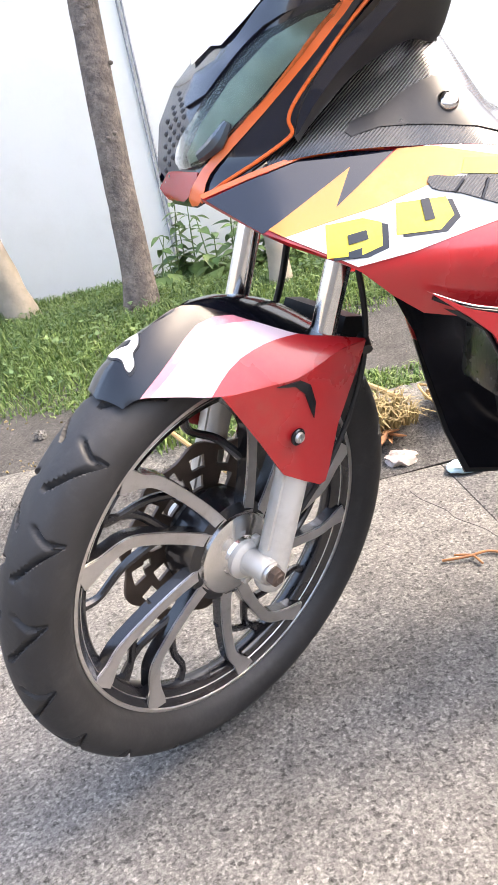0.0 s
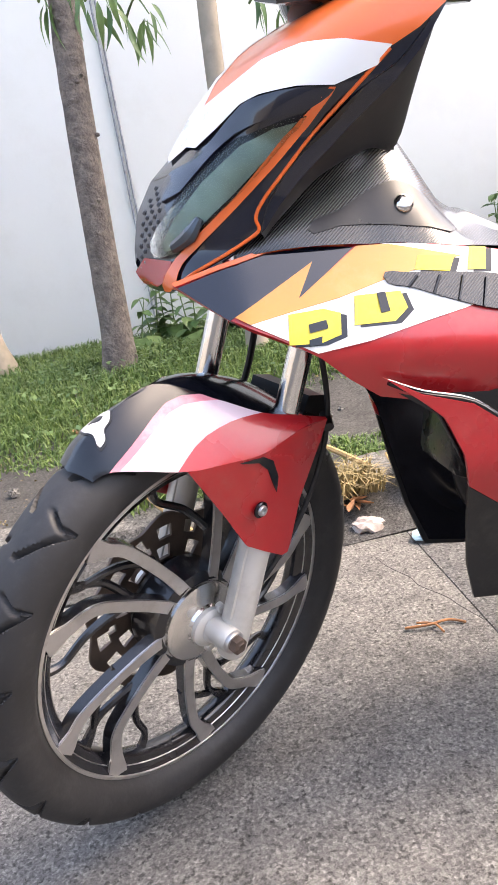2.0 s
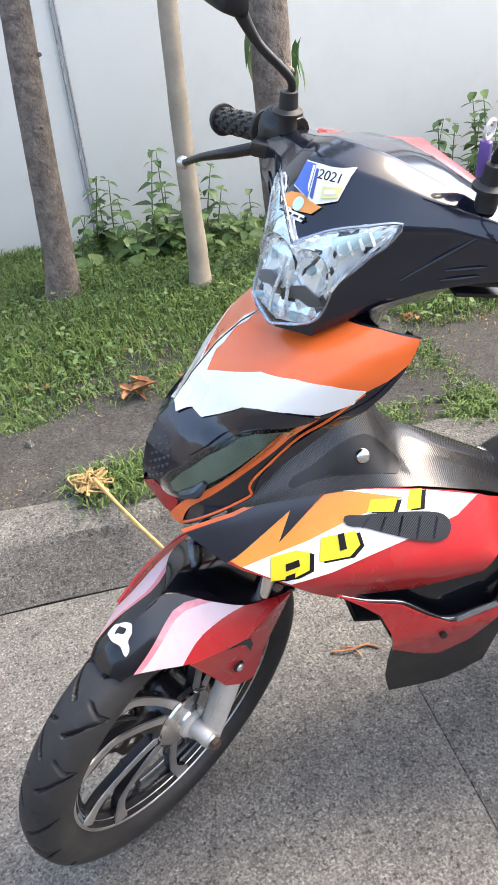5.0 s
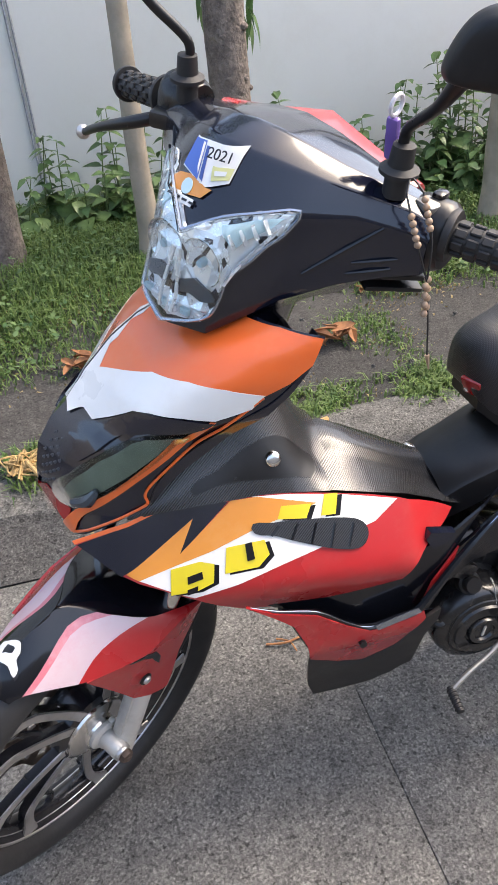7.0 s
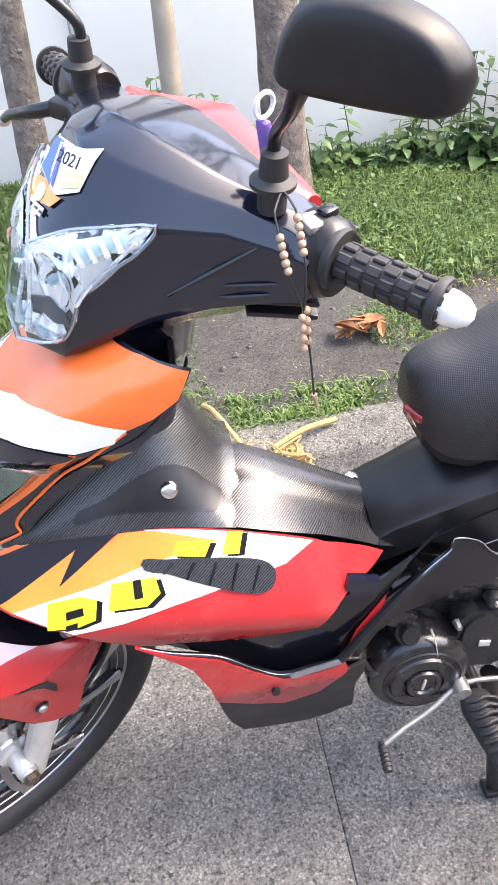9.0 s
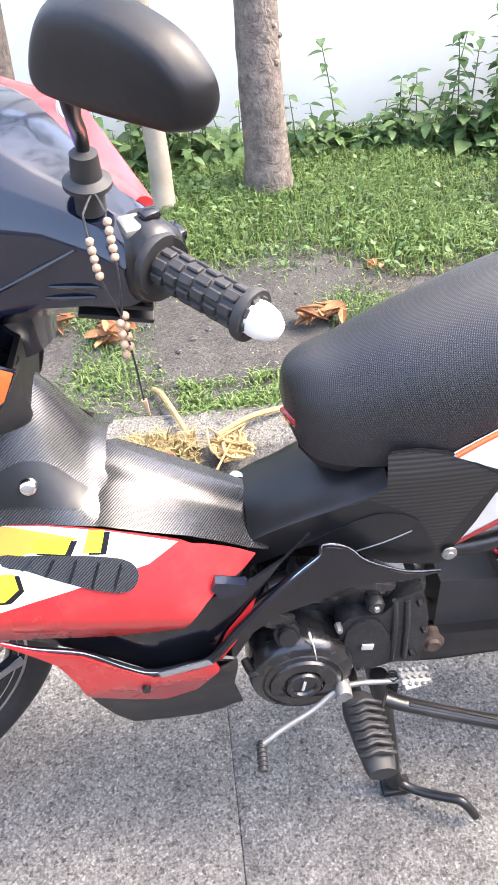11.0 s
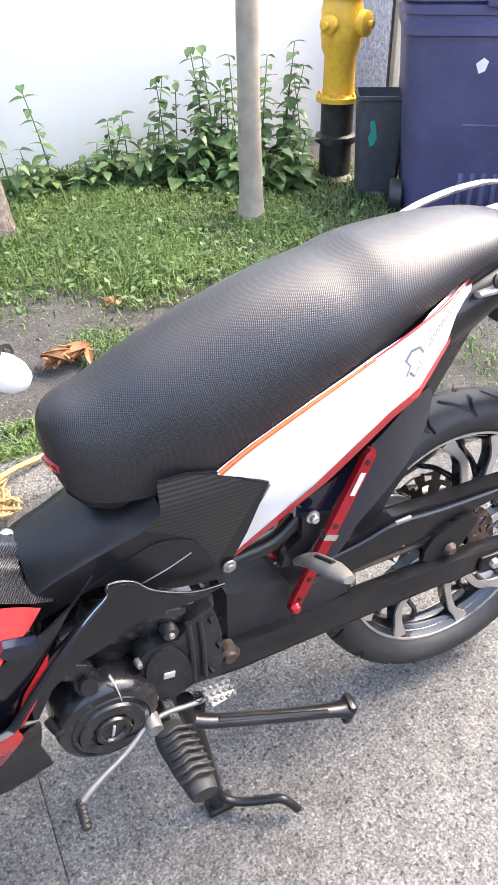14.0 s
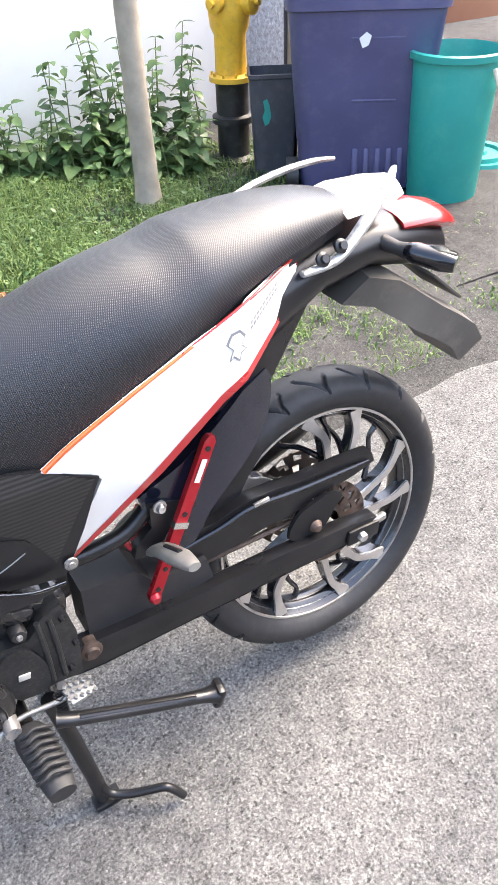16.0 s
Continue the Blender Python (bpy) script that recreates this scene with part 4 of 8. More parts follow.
for i in range(26):
    rr = random.Random(300 + i)
    crumple("pebble", (rr.uniform(-0.9, 2.2), rr.uniform(0.95, 1.6), WALK_Z + 0.004), (rr.uniform(0.006, 0.016),) * 3, KERBCON, "small grey stone on the asphalt strip", 90 + i)
twig = solo("dry_twig", tube([(0.32, 0.262, 0.005), (0.36, 0.250, 0.009), (0.40, 0.258, 0.005), (0.425, 0.240, 0.004)], 0.0025, 6), DRYLEAF, "small brown dry twig on the concrete", "twig")
solo("dry_twig", tube([(0.345, 0.27, 0.005), (0.37, 0.252, 0.008), (0.378, 0.225, 0.005)], 0.002, 6), DRYLEAF, "small brown dry twig on the concrete", "twig")
crumple("crumpled_wrapper", (0.385, 0.68, 0.016), (0.036, 0.026, 0.020), PAPER, "crumpled white and red paper wrapper by the kerb", 3, 0.8)
crumple("face_mask", (0.510, 0.585, 0.012), (0.055, 0.03, 0.014), CLOTHBLUE, "discarded pale blue disposable face mask", 8, 0.35)
# ---- the motorcycle ----
YM = 0.03                                                  # its middle plane
bike = thing("motorcycle", "red, white and black underbone motorcycle on its centre stand", "motorcycle", (0.62, YM, 0))
HUB = Vector((-0.052, -0.013, 0.288))                      # foot of the steering axis for the handlebar's parts
RAKE, TURNED = 24.0, 36.0
STEER = Matrix.Translation(HUB) @ Matrix.Rotation(radians(TURNED), 4, Vector((math.sin(radians(RAKE)), 0, math.cos(radians(RAKE)))))
FORK = Matrix.Translation((-0.043, -0.021, 0.2932)) @ Matrix.Rotation(radians(36.5), 4, Vector((math.sin(radians(22.3)), 0, math.cos(radians(22.3)))))   # wheel, fork and fender
REAR = Matrix.Translation((1.2632, 0.030, 0.3187)) @ Matrix.Rotation(radians(-7.5), 4, "X")
MIRROR = Matrix.Translation((0, YM, 0)) @ Matrix.Diagonal((1, -1, 1, 1)) @ Matrix.Translation((0, -YM, 0))


def both(name, make, material, parent, label=""):
    """The same moulding on the bike's left and, mirrored, on its right."""
    a = part(name, make(), material, parent, label)
    b = make()
    b.transform(MIRROR)
    part(name, b, material, parent, label)
    return a


# ---- wheels ----
def tyre_bm(width, tread_r, lip, foot, grooves, depth=0.0035):
    """A tyre: bead on the rim, bulging walls, round tread with long slanting grooves and short hooks."""
    seg = 1080
    half = [(lip - 0.004, -foot * 0.80), (lip + 0.001, -foot * 0.98), (lip + 0.010, -width * 0.82), (lip + 0.022, -width * 0.97), (lip + 0.034, -width), (lip + 0.045, -width * 0.93), (tread_r - 0.010, -width * 0.72), (tread_r - 0.0035, -width * 0.44), (tread_r, 0.0)]
    side = [(p.x, p.y) for p in spline([(r, y, 0) for r, y in half] + [(2 * half[-1][0] - half[-2][0] - 0.007, width * 0.44, 0)], 5)][:-5]
    prof = side + [(r, -y) for r, y in reversed(side[:-1])]
    rings = []
    for k in range(seg):
        ang = 2 * math.pi * k / seg
        ring = []
        for r, y in prof:
            u = abs(y) / width
            g = 0.0
            if r > lip + 0.030 and u < 0.97:
                q = ang * grooves / (2 * math.pi) + (0.5 if y > 0 else 0.0)
                for at, half_w, lo, hi in ((0.10 - 0.62 * u ** 1.5, 0.032, 0.10, 0.95), (0.34 + 0.30 * u, 0.030, 0.34, 0.84), (0.62 - 0.10 * u, 0.024, 0.72, 0.99)):
                    if lo < u < hi:
                        off = abs((q - at + 0.5) % 1.0 - 0.5)
                        fade = min(1.0, (u - lo) / 0.05, (hi - u) / 0.05)
                        g = max(g, depth * max(0.0, min(1.0, 1.6 * (1 - off / (half_w * 1.5)))) * fade)
            ring.append(((r - g) * math.cos(ang), y, (r - g) * math.sin(ang)))
        rings.append(ring)
    return loft(rings + [rings[0]], closed=False, caps=False)


def spoke_bm(rows, wide, y0, y1, face=False):
    """One wheel spoke through rows of (degrees, radius), with a widened foot on the rim; its face is a thin machined strip."""
    pts = spline([(r * math.cos(radians(a)), 0, r * math.sin(radians(a))) for a, r in rows], 7)
    rings, n = [], len(pts) - 1
    for i, p in enumerate(pts):
        t = i / n
        d = (pts[min(i + 1, n)] - pts[max(i - 1, 0)]).normalized()
        q = Vector((-d.z, 0, d.x))
        w = wide * (1.12 - 0.22 * math.sin(min(1.0, t * 1.2) * math.pi)) * (1.0 + 0.55 * max(0.0, min(1.0, (t - 0.80) / 0.12)))
        dip = -0.004 * math.sin(t * math.pi) + 0.006 * (1 - t)
        spread = ((-w, y1), (-w * 0.86, y0), (w * 0.86, y0), (w, y1)) if not face else ((-w * 0.90, y0 + 0.0022), (-w * 0.84, y0 - 0.0008), (w * 0.84, y0 - 0.0008), (w * 0.90, y0 + 0.0022))
        rings.append([p + q * s + Vector((0, y - dip, 0)) for s, y in spread])
    return loft(rings)


SPOKES = (((-23, 0.045), (-15, 0.085), (-10, 0.130), (-6.5, 0.172), (-3, 0.194), (0, 0.2155)), ((-27, 0.045), (-20, 0.085), (-15.5, 0.130), (-12, 0.165), (-5, 0.192), (0, 0.2155)))
SPOKE = [mesh_of("spoke", spoke_bm(r, 0.0088, -0.0205, -0.004), RIMBLACK, 30) for r in SPOKES]
SPOKEFACE = [mesh_of("spoke_face", spoke_bm(r, 0.0088, -0.0205, -0.004, True), MACHINED, 30) for r in SPOKES]
BRANCHES = (((-14, 0.115), (0, 0.150), (12, 0.178), (15, 0.198)), ((-18, 0.100), (-22, 0.150), (-19, 0.175), (-16, 0.198)), ((-12, 0.120), (2, 0.150), (13, 0.175), (14, 0.198)))
BRANCH = [mesh_of("branch_spoke", tube([(r * math.cos(radians(a)), y, r * math.sin(radians(a))) for (a, r), y in zip(rows, (-0.008, -0.002, 0.002, 0.003))], [0.0062, 0.0052, 0.0048, 0.0068], 8, 5), RIMBLACK, 40) for rows in BRANCHES]
LIP = 0.2195


def wheel(name, m, width, tread_r, label, phase, deep=1.0):
    k = deep
    rim_prof = [(LIP + 0.001, -0.0195 * k), (LIP - 0.003, -0.0215 * k), (LIP - 0.006, -0.019 * k), (LIP - 0.012, -0.014 * k), (LIP - 0.020, -0.011 * k), (LIP - 0.0235, -0.006 * k), (LIP - 0.024, 0.006 * k), (LIP - 0.020, 0.012 * k), (LIP - 0.006, 0.019 * k), (LIP - 0.003, 0.0215 * k), (LIP + 0.001, 0.0195 * k), (LIP - 0.004, 0.010 * k), (LIP - 0.010, 0.0), (LIP - 0.004, -0.010 * k), (LIP + 0.001, -0.0195 * k)]
    w = part(name, lathe(rim_prof, 128), RIMBLACK, bike, label, m)
    for s in (-1, 1):
        part("rim_lip", lathe([(LIP - 0.0035, s * 0.0212 * k), (LIP - 0.0028, s * 0.0232 * k), (LIP + 0.0012, s * 0.0230 * k), (LIP + 0.0020, s * 0.0205 * k), (LIP - 0.0035, s * 0.0205 * k)], 128), MACHINED, w, "machined silver rim edge", m)
        part("rim_groove", lathe([(LIP - 0.0125, s * 0.0138 * k), (LIP - 0.0118, s * 0.0152 * k), (LIP - 0.0112, s * 0.0148 * k), (LIP - 0.0118, s * 0.0136 * k), (LIP - 0.0125, s * 0.0138 * k)], 96), MACHINED, w, "fine bright line inside the rim", m)
    part("tyre", tyre_bm(width, tread_r, LIP, 0.0215 * k, 19, 0.0075), RUBBER, w, "black tyre with slanted grooves and dust", m)
    for j in range(5):
        for kind, off in ((0, 0.0), (1, 30.0)):
            turn = m @ Matrix.Rotation(-radians(phase + 72 * j + off), 4, "Y") @ Matrix.Diagonal((1, k, 1, 1))
            part("spoke", SPOKE[kind], RIMBLACK, w, m=turn)
            part("spoke_face", SPOKEFACE[kind], MACHINED, w, "machined silver spoke face", m=turn)
            part("branch_spoke", BRANCH[kind], RIMBLACK, w, m=turn)
        part("branch_spoke", BRANCH[2], RIMBLACK, w, m=m @ Matrix.Rotation(-radians(phase + 72 * j + 30), 4, "Y"))
    part("hub", lathe([(0.0, -0.026), (0.058, -0.026), (0.066, -0.021), (0.067, 0.022), (0.058, 0.030), (0.0, 0.030)], 48), RIMBLACK, w, "", m)
    return w


def disc_bm(r_out, r_in, waves, y, thick):
    """A wavy brake disc with two rows of slots cut through."""
    bm = bmesh.new()
    seg, rows = 150, (r_in, r_in + 0.012, r_in + 0.030, r_in + 0.040, r_in + 0.058, 1.0)
    grid = []
    for k in range(seg):
        a = 2 * math.pi * k / seg
        edge = r_out + 0.005 * math.sin(a * waves)
        grid.append([[bm.verts.new((r * math.cos(a + 0.9 * (r - r_in)), y + d, r * math.sin(a + 0.9 * (r - r_in)))) for r in (*rows[:-1], edge)] for d in (0, thick)])
    hole = lambda k, j: (j == 1 and k % 15 in (3, 4, 5, 6, 7, 8)) or (j == 3 and k % 10 in (2, 3, 4, 5, 6)) or (j == 2 and k % 30 in (11, 12, 13))
    n = len(rows) - 1
    for k in range(seg):
        q = (k + 1) % seg
        for j in range(n):
            if hole(k, j):
                for (k1, j1), (u, v) in (((k, j - 1), ((k, j), (q, j))), ((k, j + 1), ((k, j + 1), (q, j + 1))), (((k - 1) % seg, j), ((k, j), (k, j + 1))), ((q, j), ((q, j), (q, j + 1)))):
                    if not hole(k1, j1):
                        bm.faces.new((grid[u[0]][0][u[1]], grid[v[0]][0][v[1]], grid[v[0]][1][v[1]], grid[u[0]][1][u[1]]))
                continue
            for d in (0, 1):
                bm.faces.new((grid[k][d][j], grid[q][d][j], grid[q][d][j + 1], grid[k][d][j + 1]))
        for j in (0, n):
            bm.faces.new((grid[k][0][j], grid[q][0][j], grid[q][1][j], grid[k][1][j]))
    return bm


front = wheel("front_wheel", FORK, 0.041, 0.2865, "black cast front wheel with silver machined spokes", 125)
part("brake_disc", disc_bm(0.122, 0.052, 10, 0.034, 0.004), DISC, front, "brown petal brake disc with slots", FORK)
part("disc_carrier", lathe([(0.02, 0.028), (0.056, 0.030), (0.060, 0.034), (0.056, 0.038), (0.02, 0.040)], 40), RIMBLACK, front, "", FORK)
for k in range(5):
    a = k * 1.2566
    part("disc_bolt", lathe([(0.0, -0.004), (0.006, -0.004), (0.007, 0.0), (0.007, 0.004), (0.0, 0.004)], 10), RUSTY, front, "", FORK @ pose(0.052 * math.cos(a), 0.030, 0.052 * math.sin(a)))
part("hub_cover", lathe([(0.0, -0.043), (0.020, -0.043), (0.026, -0.041), (0.028, -0.037), (0.033, -0.035), (0.047, -0.033), (0.053, -0.030), (0.0545, -0.026), (0.053, -0.022), (0.0, -0.022)], 64), POLISHED, front, "bright turned steel hub cover", FORK)
part("hub_collar", lathe([(0.0, -0.062), (0.014, -0.062), (0.016, -0.059), (0.0165, -0.052), (0.022, -0.050), (0.025, -0.047), (0.025, -0.041), (0.0, -0.041)], 32), SILVERPAINT, front, "silver speedometer drive", FORK)
for k, (x, z) in enumerate(((0.018, 0.020), (0.026, 0.004), (-0.004, -0.026))):
    part("drive_lug", block((0.010, 0.010, 0.014), (x, -0.047, z), 0.003, (0, 40 * k, 0)), SILVERPAINT, front, "", FORK)

rear = wheel("rear_wheel", REAR, 0.050, 0.2860, "black cast rear wheel with silver machined spokes", 66, 1.45)
part("sprocket", disc_bm(0.072, 0.025, 36, -0.050, 0.005), RUSTY, rear, "rusty rear sprocket", REAR)
part("rear_brake_disc", disc_bm(0.10, 0.045, 8, 0.05, 0.004), DISC, rear, "brown rear brake disc", REAR)
part("axle", lathe([(0.0, -0.090), (0.008, -0.090), (0.008, -0.085), (0.012, -0.084), (0.012, -0.078), (0.009, -0.078), (0.009, 0.12), (0.0, 0.12)], 16), SILVERPAINT, rear, "", REAR)

# ---- fork ----
def fork_x(z):
    return 0.022 + 0.40 * z


fork = part("fork", block((0.05, 0.17, 0.03), (fork_x(0.36), 0, 0.36), 0.008, (0, 23, 0)), BLACKSTEEL, bike, "telescopic front fork", FORK)
for s in (-1, 1):
    y = s * 0.069
    leg = tube([(fork_x(-0.036), y, -0.036), (fork_x(-0.026), y, -0.026), (fork_x(0.0), y, 0.0), (fork_x(0.10), y, 0.10), (fork_x(0.235), y, 0.235)], [0.012, 0.0185, 0.0195, 0.0195, 0.0195], 24, 3)
    part("fork_leg", leg, SILVERPAINT, fork, "silver painted fork leg", FORK)
    part("axle_boss", lathe([(0.0, -0.019), (0.013, -0.019), (0.0155, -0.016), (0.0155, 0.016), (0.013, 0.018), (0.0, 0.018)], 24), SILVERPAINT, fork, "", FORK @ pose(0, y, 0.004))
    part("leg_rib", block((0.010, 0.014, 0.150), (fork_x(0.09) - 0.018, y, 0.09), 0.004, (0, 22, 0)), SILVERPAINT, fork, "", FORK)
    part("fork_tube", tube([(fork_x(0.22), y, 0.22), (fork_x(0.38), y, 0.38)], 0.0142, 24, smooth=False), POLISHED, fork, "chromed fork tube", FORK)
    part("dust_seal", tube([(fork_x(0.238), y, 0.238), (fork_x(0.252), y, 0.252)], 0.0185, 18, smooth=False), GRIPRUB, fork, "", FORK)
part("axle_washer", lathe([(0.0, -0.0925), (0.013, -0.0925), (0.0145, -0.090), (0.0145, -0.087), (0.0, -0.086)], 24), MACHINED, fork, "", FORK @ pose(0, 0, 0.004))
part("axle_nut", lathe([(0.0, -0.104), (0.006, -0.104), (0.0075, -0.102), (0.0105, -0.101), (0.0115, -0.099), (0.0115, -0.092), (0.0, -0.091)], 6), RUSTY, fork, "rusty axle nut", FORK @ pose(0, 0, 0.004))
part("axle_nut", lathe([(0.0, 0.110), (0.011, 0.110), (0.011, 0.098), (0.015, 0.096), (0.0, 0.088)], 6), RUSTY, fork, "", FORK @ pose(0, 0, 0.004))
part("speedometer_cable", tube([(0.03, -0.050, 0.012), (0.075, -0.060, 0.030), (0.135, -0.068, 0.090), (0.175, -0.072, 0.16), (0.192, -0.072, 0.23), (0.186, -0.066, 0.31), (0.178, -0.05, 0.37), (0.175, -0.03, 0.42)], 0.0036, 8), GRIPRUB, fork, "black cable along the fork", FORK)
part("cable_clip", tube([(0.182, -0.082, 0.215), (0.196, -0.064, 0.222)], 0.007, 10, smooth=False), BLACKSTEEL, fork, "", FORK)
part("brake_hose", tube([(0.05, 0.060, 0.05), (0.11, 0.080, 0.12), (0.19, 0.075, 0.22), (0.20, 0.05, 0.32), (0.19, 0.02, 0.42)], 0.0045, 8), GRIPRUB, fork, "black brake hose", FORK)
part("caliper", block((0.07, 0.045, 0.10), (0.115, 0.045, 0.055), 0.014, (0, 25, 0)), ENGINE, fork, "black brake caliper", FORK)

# ---- front fender: a black crown, striped shoulders that sweep back, and a creased skirt on each fork leg ----
UPPER = spline([(-0.120, 0.0, 0.2645), (-0.092, 0.0, 0.2925), (-0.050, 0.0, 0.3105), (0.0, -0.003, 0.3175), (0.045, -0.046, 0.2945), (0.083, -0.073, 0.2725), (0.123, -0.084, 0.2570), (0.166, -0.091, 0.2390)], 8)
LOWER = spline([(-0.111, -0.030, 0.2600), (-0.094, -0.038, 0.2660), (-0.064, -0.053, 0.2590), (-0.024, -0.073, 0.2480), (0.020, -0.088, 0.2440), (0.060, -0.098, 0.2410), (0.120, -0.097, 0.2460), (0.167, -0.0925, 0.2365)], 8)


def along(line, s):
    k = max(0.0, min(7.0, s)) * 8
    i = min(int(k), len(line) - 2)
    return line[i].lerp(line[i + 1], k - i)


def fender_at(s, v):
    """A point of the near shoulder: s along it from the front tip, v from its upper edge (0) to its lower one (1)."""
    a, b = along(UPPER, s), along(LOWER, s)
    swell = lerp_tab([(0, 0.003), (2, 0.006), (3.5, 0.005), (5, 0.002), (7, 0.0)], s)
    return a.lerp(b, v) + Vector((-0.2, -0.35, 0.9)) * (swell * 4 * v * (1 - v))


def fender_bm(top, foot, side, thick=0.003, n=14, k=8, lift=0.0):
    """A patch of it between two slanting lines: (s at the upper edge) and (s at the lower edge), front and back."""
    front_v, back_v = [], []
    bm = bmesh.new()
    for i in range(n + 1):
        fr, bk = [], []
        for j in range(k + 1):
            v = j / k
            f, r = top[0] + (foot[0] - top[0]) * v, top[1] + (foot[1] - top[1]) * v
            s = f + (r - f) * i / n
            p = fender_at(s, v)
            nr = (fender_at(s + 0.05, v) - p) if s < 6.9 else (p - fender_at(s - 0.05, v))
            nr = nr.cross(fender_at(s, min(1.0, v + 0.05)) - fender_at(s, max(0.0, v - 0.05))).normalized()
            if nr.dot(Vector((-0.2, -0.5, 0.8))) < 0:
                nr = -nr
            fr.append(bm.verts.new(p + nr * lift))
            bk.append(bm.verts.new(p + nr * (lift - thick)))
        front_v.append(fr)
        back_v.append(bk)
    for g in (front_v, back_v):
        for i in range(n):
            for j in range(k):
                bm.faces.new((g[i][j], g[i + 1][j], g[i + 1][j + 1], g[i][j + 1]))
    for i in range(n):
        for j in (0, k):
            bm.faces.new((front_v[i][j], front_v[i + 1][j], back_v[i + 1][j], back_v[i][j]))
    for j in range(k):
        for i in (0, n):
            bm.faces.new((front_v[i][j], front_v[i][j + 1], back_v[i][j + 1], back_v[i][j]))
    if side > 0:
        bm.transform(Matrix.Diagonal((1, -1, 1, 1)))
    return bm


# the crown behind the crest, from shoulder to shoulder
saddle = []
for i in range(23):
    s = 3.0 + i * 4.0 / 22
    e = along(UPPER, s)
    mid = spline([(0.0, 0, 0.3175), (0.05, 0, 0.3085), (0.10, 0, 0.2880), (0.15, 0, 0.2560), (0.20, 0, 0.2150)], 6)[min(24, int(i * 24 / 22))]
    saddle.append([Vector((mid.x * (1 - abs(t)) + e.x * abs(t), -e.y * t, mid.z + (e.z - 0.001 - mid.z) * abs(t) ** 1.6)) for t in (k / 6 for k in range(-6, 7))])
fender = part("front_fender", loft([r + [p - Vector((0.3, 0, 1)) * 0.003 for p in reversed(r)] for r in saddle]), GLOSSY, bike, "black, white and red front fender", FORK)
SKIRT = [(-0.026, 0.2475), (0.020, 0.2440), (0.060, 0.2410), (0.120, 0.2460), (0.1675, 0.2365), (0.158, 0.2140), (0.140, 0.182), (0.120, 0.145), (0.103, 0.096), (0.096, 0.083), (0.086, 0.084), (0.036, 0.124), (0.010, 0.178)]
for s in (-1, 1):
    part("shoulder", fender_bm((0.0, 3.70), (0.0, 0.95), s), GLOSSY, fender, "", FORK)
    part("shoulder", fender_bm((3.70, 4.02), (0.95, 1.30), s), PINK, fender, "pink stripe", FORK)
    part("shoulder", fender_bm((4.02, 5.0), (1.30, 2.75), s), PALE, fender, "faded white stripe", FORK)
    part("shoulder", fender_bm((5.0, 7.0), (2.75, 7.0), s), RED, fender, "red side", FORK)

    def skirt_at(a, b, s=s):
        y = lerp_tab([(-0.026, 0.0735), (0.020, 0.0885), (0.060, 0.0985), (0.120, 0.0975), (0.168, 0.0930)], a)
        sunk = max(0.0, min(1.0, (0.241 - b) / 0.09))
        return (a, s * (y - 0.008 * sunk + 0.03 * max(0.0, 0.055 - a) * sunk), b)

    sk = panel(SKIRT, skirt_at, 0.003, 0.009, 0, 0.0012)
    skirt = part("skirt", sk, RED, fender, "red plastic skirt over the fork leg", FORK)
    sign = 1 if s < 0 else -1
    part("notch", panel([(0.030, 0.2395), (0.058, 0.2375), (0.072, 0.226), (0.081, 0.200), (0.079, 0.180), (0.072, 0.196), (0.064, 0.218), (0.052, 0.232)], skirt_at, 0.0012, 0.006, 0.0012 if s < 0 else -0.0002), GLOSSY, fender, "", FORK)
    part("bolt_seat", lathe([(0.0, -0.0012), (0.0085, -0.0012), (0.0098, 0.0), (0.0098, 0.002), (0.0, 0.002)], 22), GLOSSY, fender, "", FORK @ pose(0.053, s * 0.0945, 0.169, 0, 0, 0 if s < 0 else 180))
    part("fender_bolt", lathe([(0.0, -0.0015), (0.0032, -0.0015), (0.0034, -0.0042), (0.0055, -0.0042), (0.0066, -0.002), (0.0066, 0.003), (0.0, 0.003)], 18), WORN, fender, "silver bolt", FORK @ pose(0.053, s * 0.0945, 0.169, 0, 0, 0 if s < 0 else 180))


# the maker's mark across the crown: a plain hooked shape in white, black edge
def crown_at(a, b):
    p = fender_at(a * 10, abs(b))
    return p if b >= 0 else Vector((p.x, -p.y, p.z))


MARK = rounded([(0.108, -0.06), (0.124, -0.40), (0.148, -0.50), (0.172, -0.36), (0.180, -0.08), (0.166, 0.14), (0.146, 0.20), (0.134, 0.40), (0.112, 0.46), (0.116, 0.16)], 3)
for size, lift, mt in ((1.16, -0.0008, SATIN), (1.0, -0.0014, WHITE)):
    part("emblem", panel([(0.143 + (a - 0.143) * size, -0.02 + (b + 0.02) * size) for a, b in MARK], crown_at, -0.0006, 0.02, lift), mt, fender, "white hooked emblem decal" if size < 1.1 else "", FORK)
part("emblem", panel(rounded([(0.140, -0.14), (0.150, -0.26), (0.161, -0.16), (0.158, 0.0), (0.144, 0.02)], 3), crown_at, -0.0006, 0.02, -0.0020), SATIN, fender, "", FORK)
part("mudflap", panel([(0.190, 0.150), (0.212, 0.170), (0.222, 0.200), (0.214, 0.235), (0.186, 0.245), (0.176, 0.225)], lambda a, b: (a, -0.048, b), 0.096, 0.03), MATT, fender, "black inner mudguard behind the fork", FORK)
# ---- nose and leg shield ----
RIDGE = [(0.655, 0.012), (0.70, -0.014), (0.735, -0.015), (0.771, -0.004), (0.804, 0.019), (0.825, 0.045), (0.86, 0.072), (0.898, 0.112), (0.921, 0.147), (0.953, 0.228)]


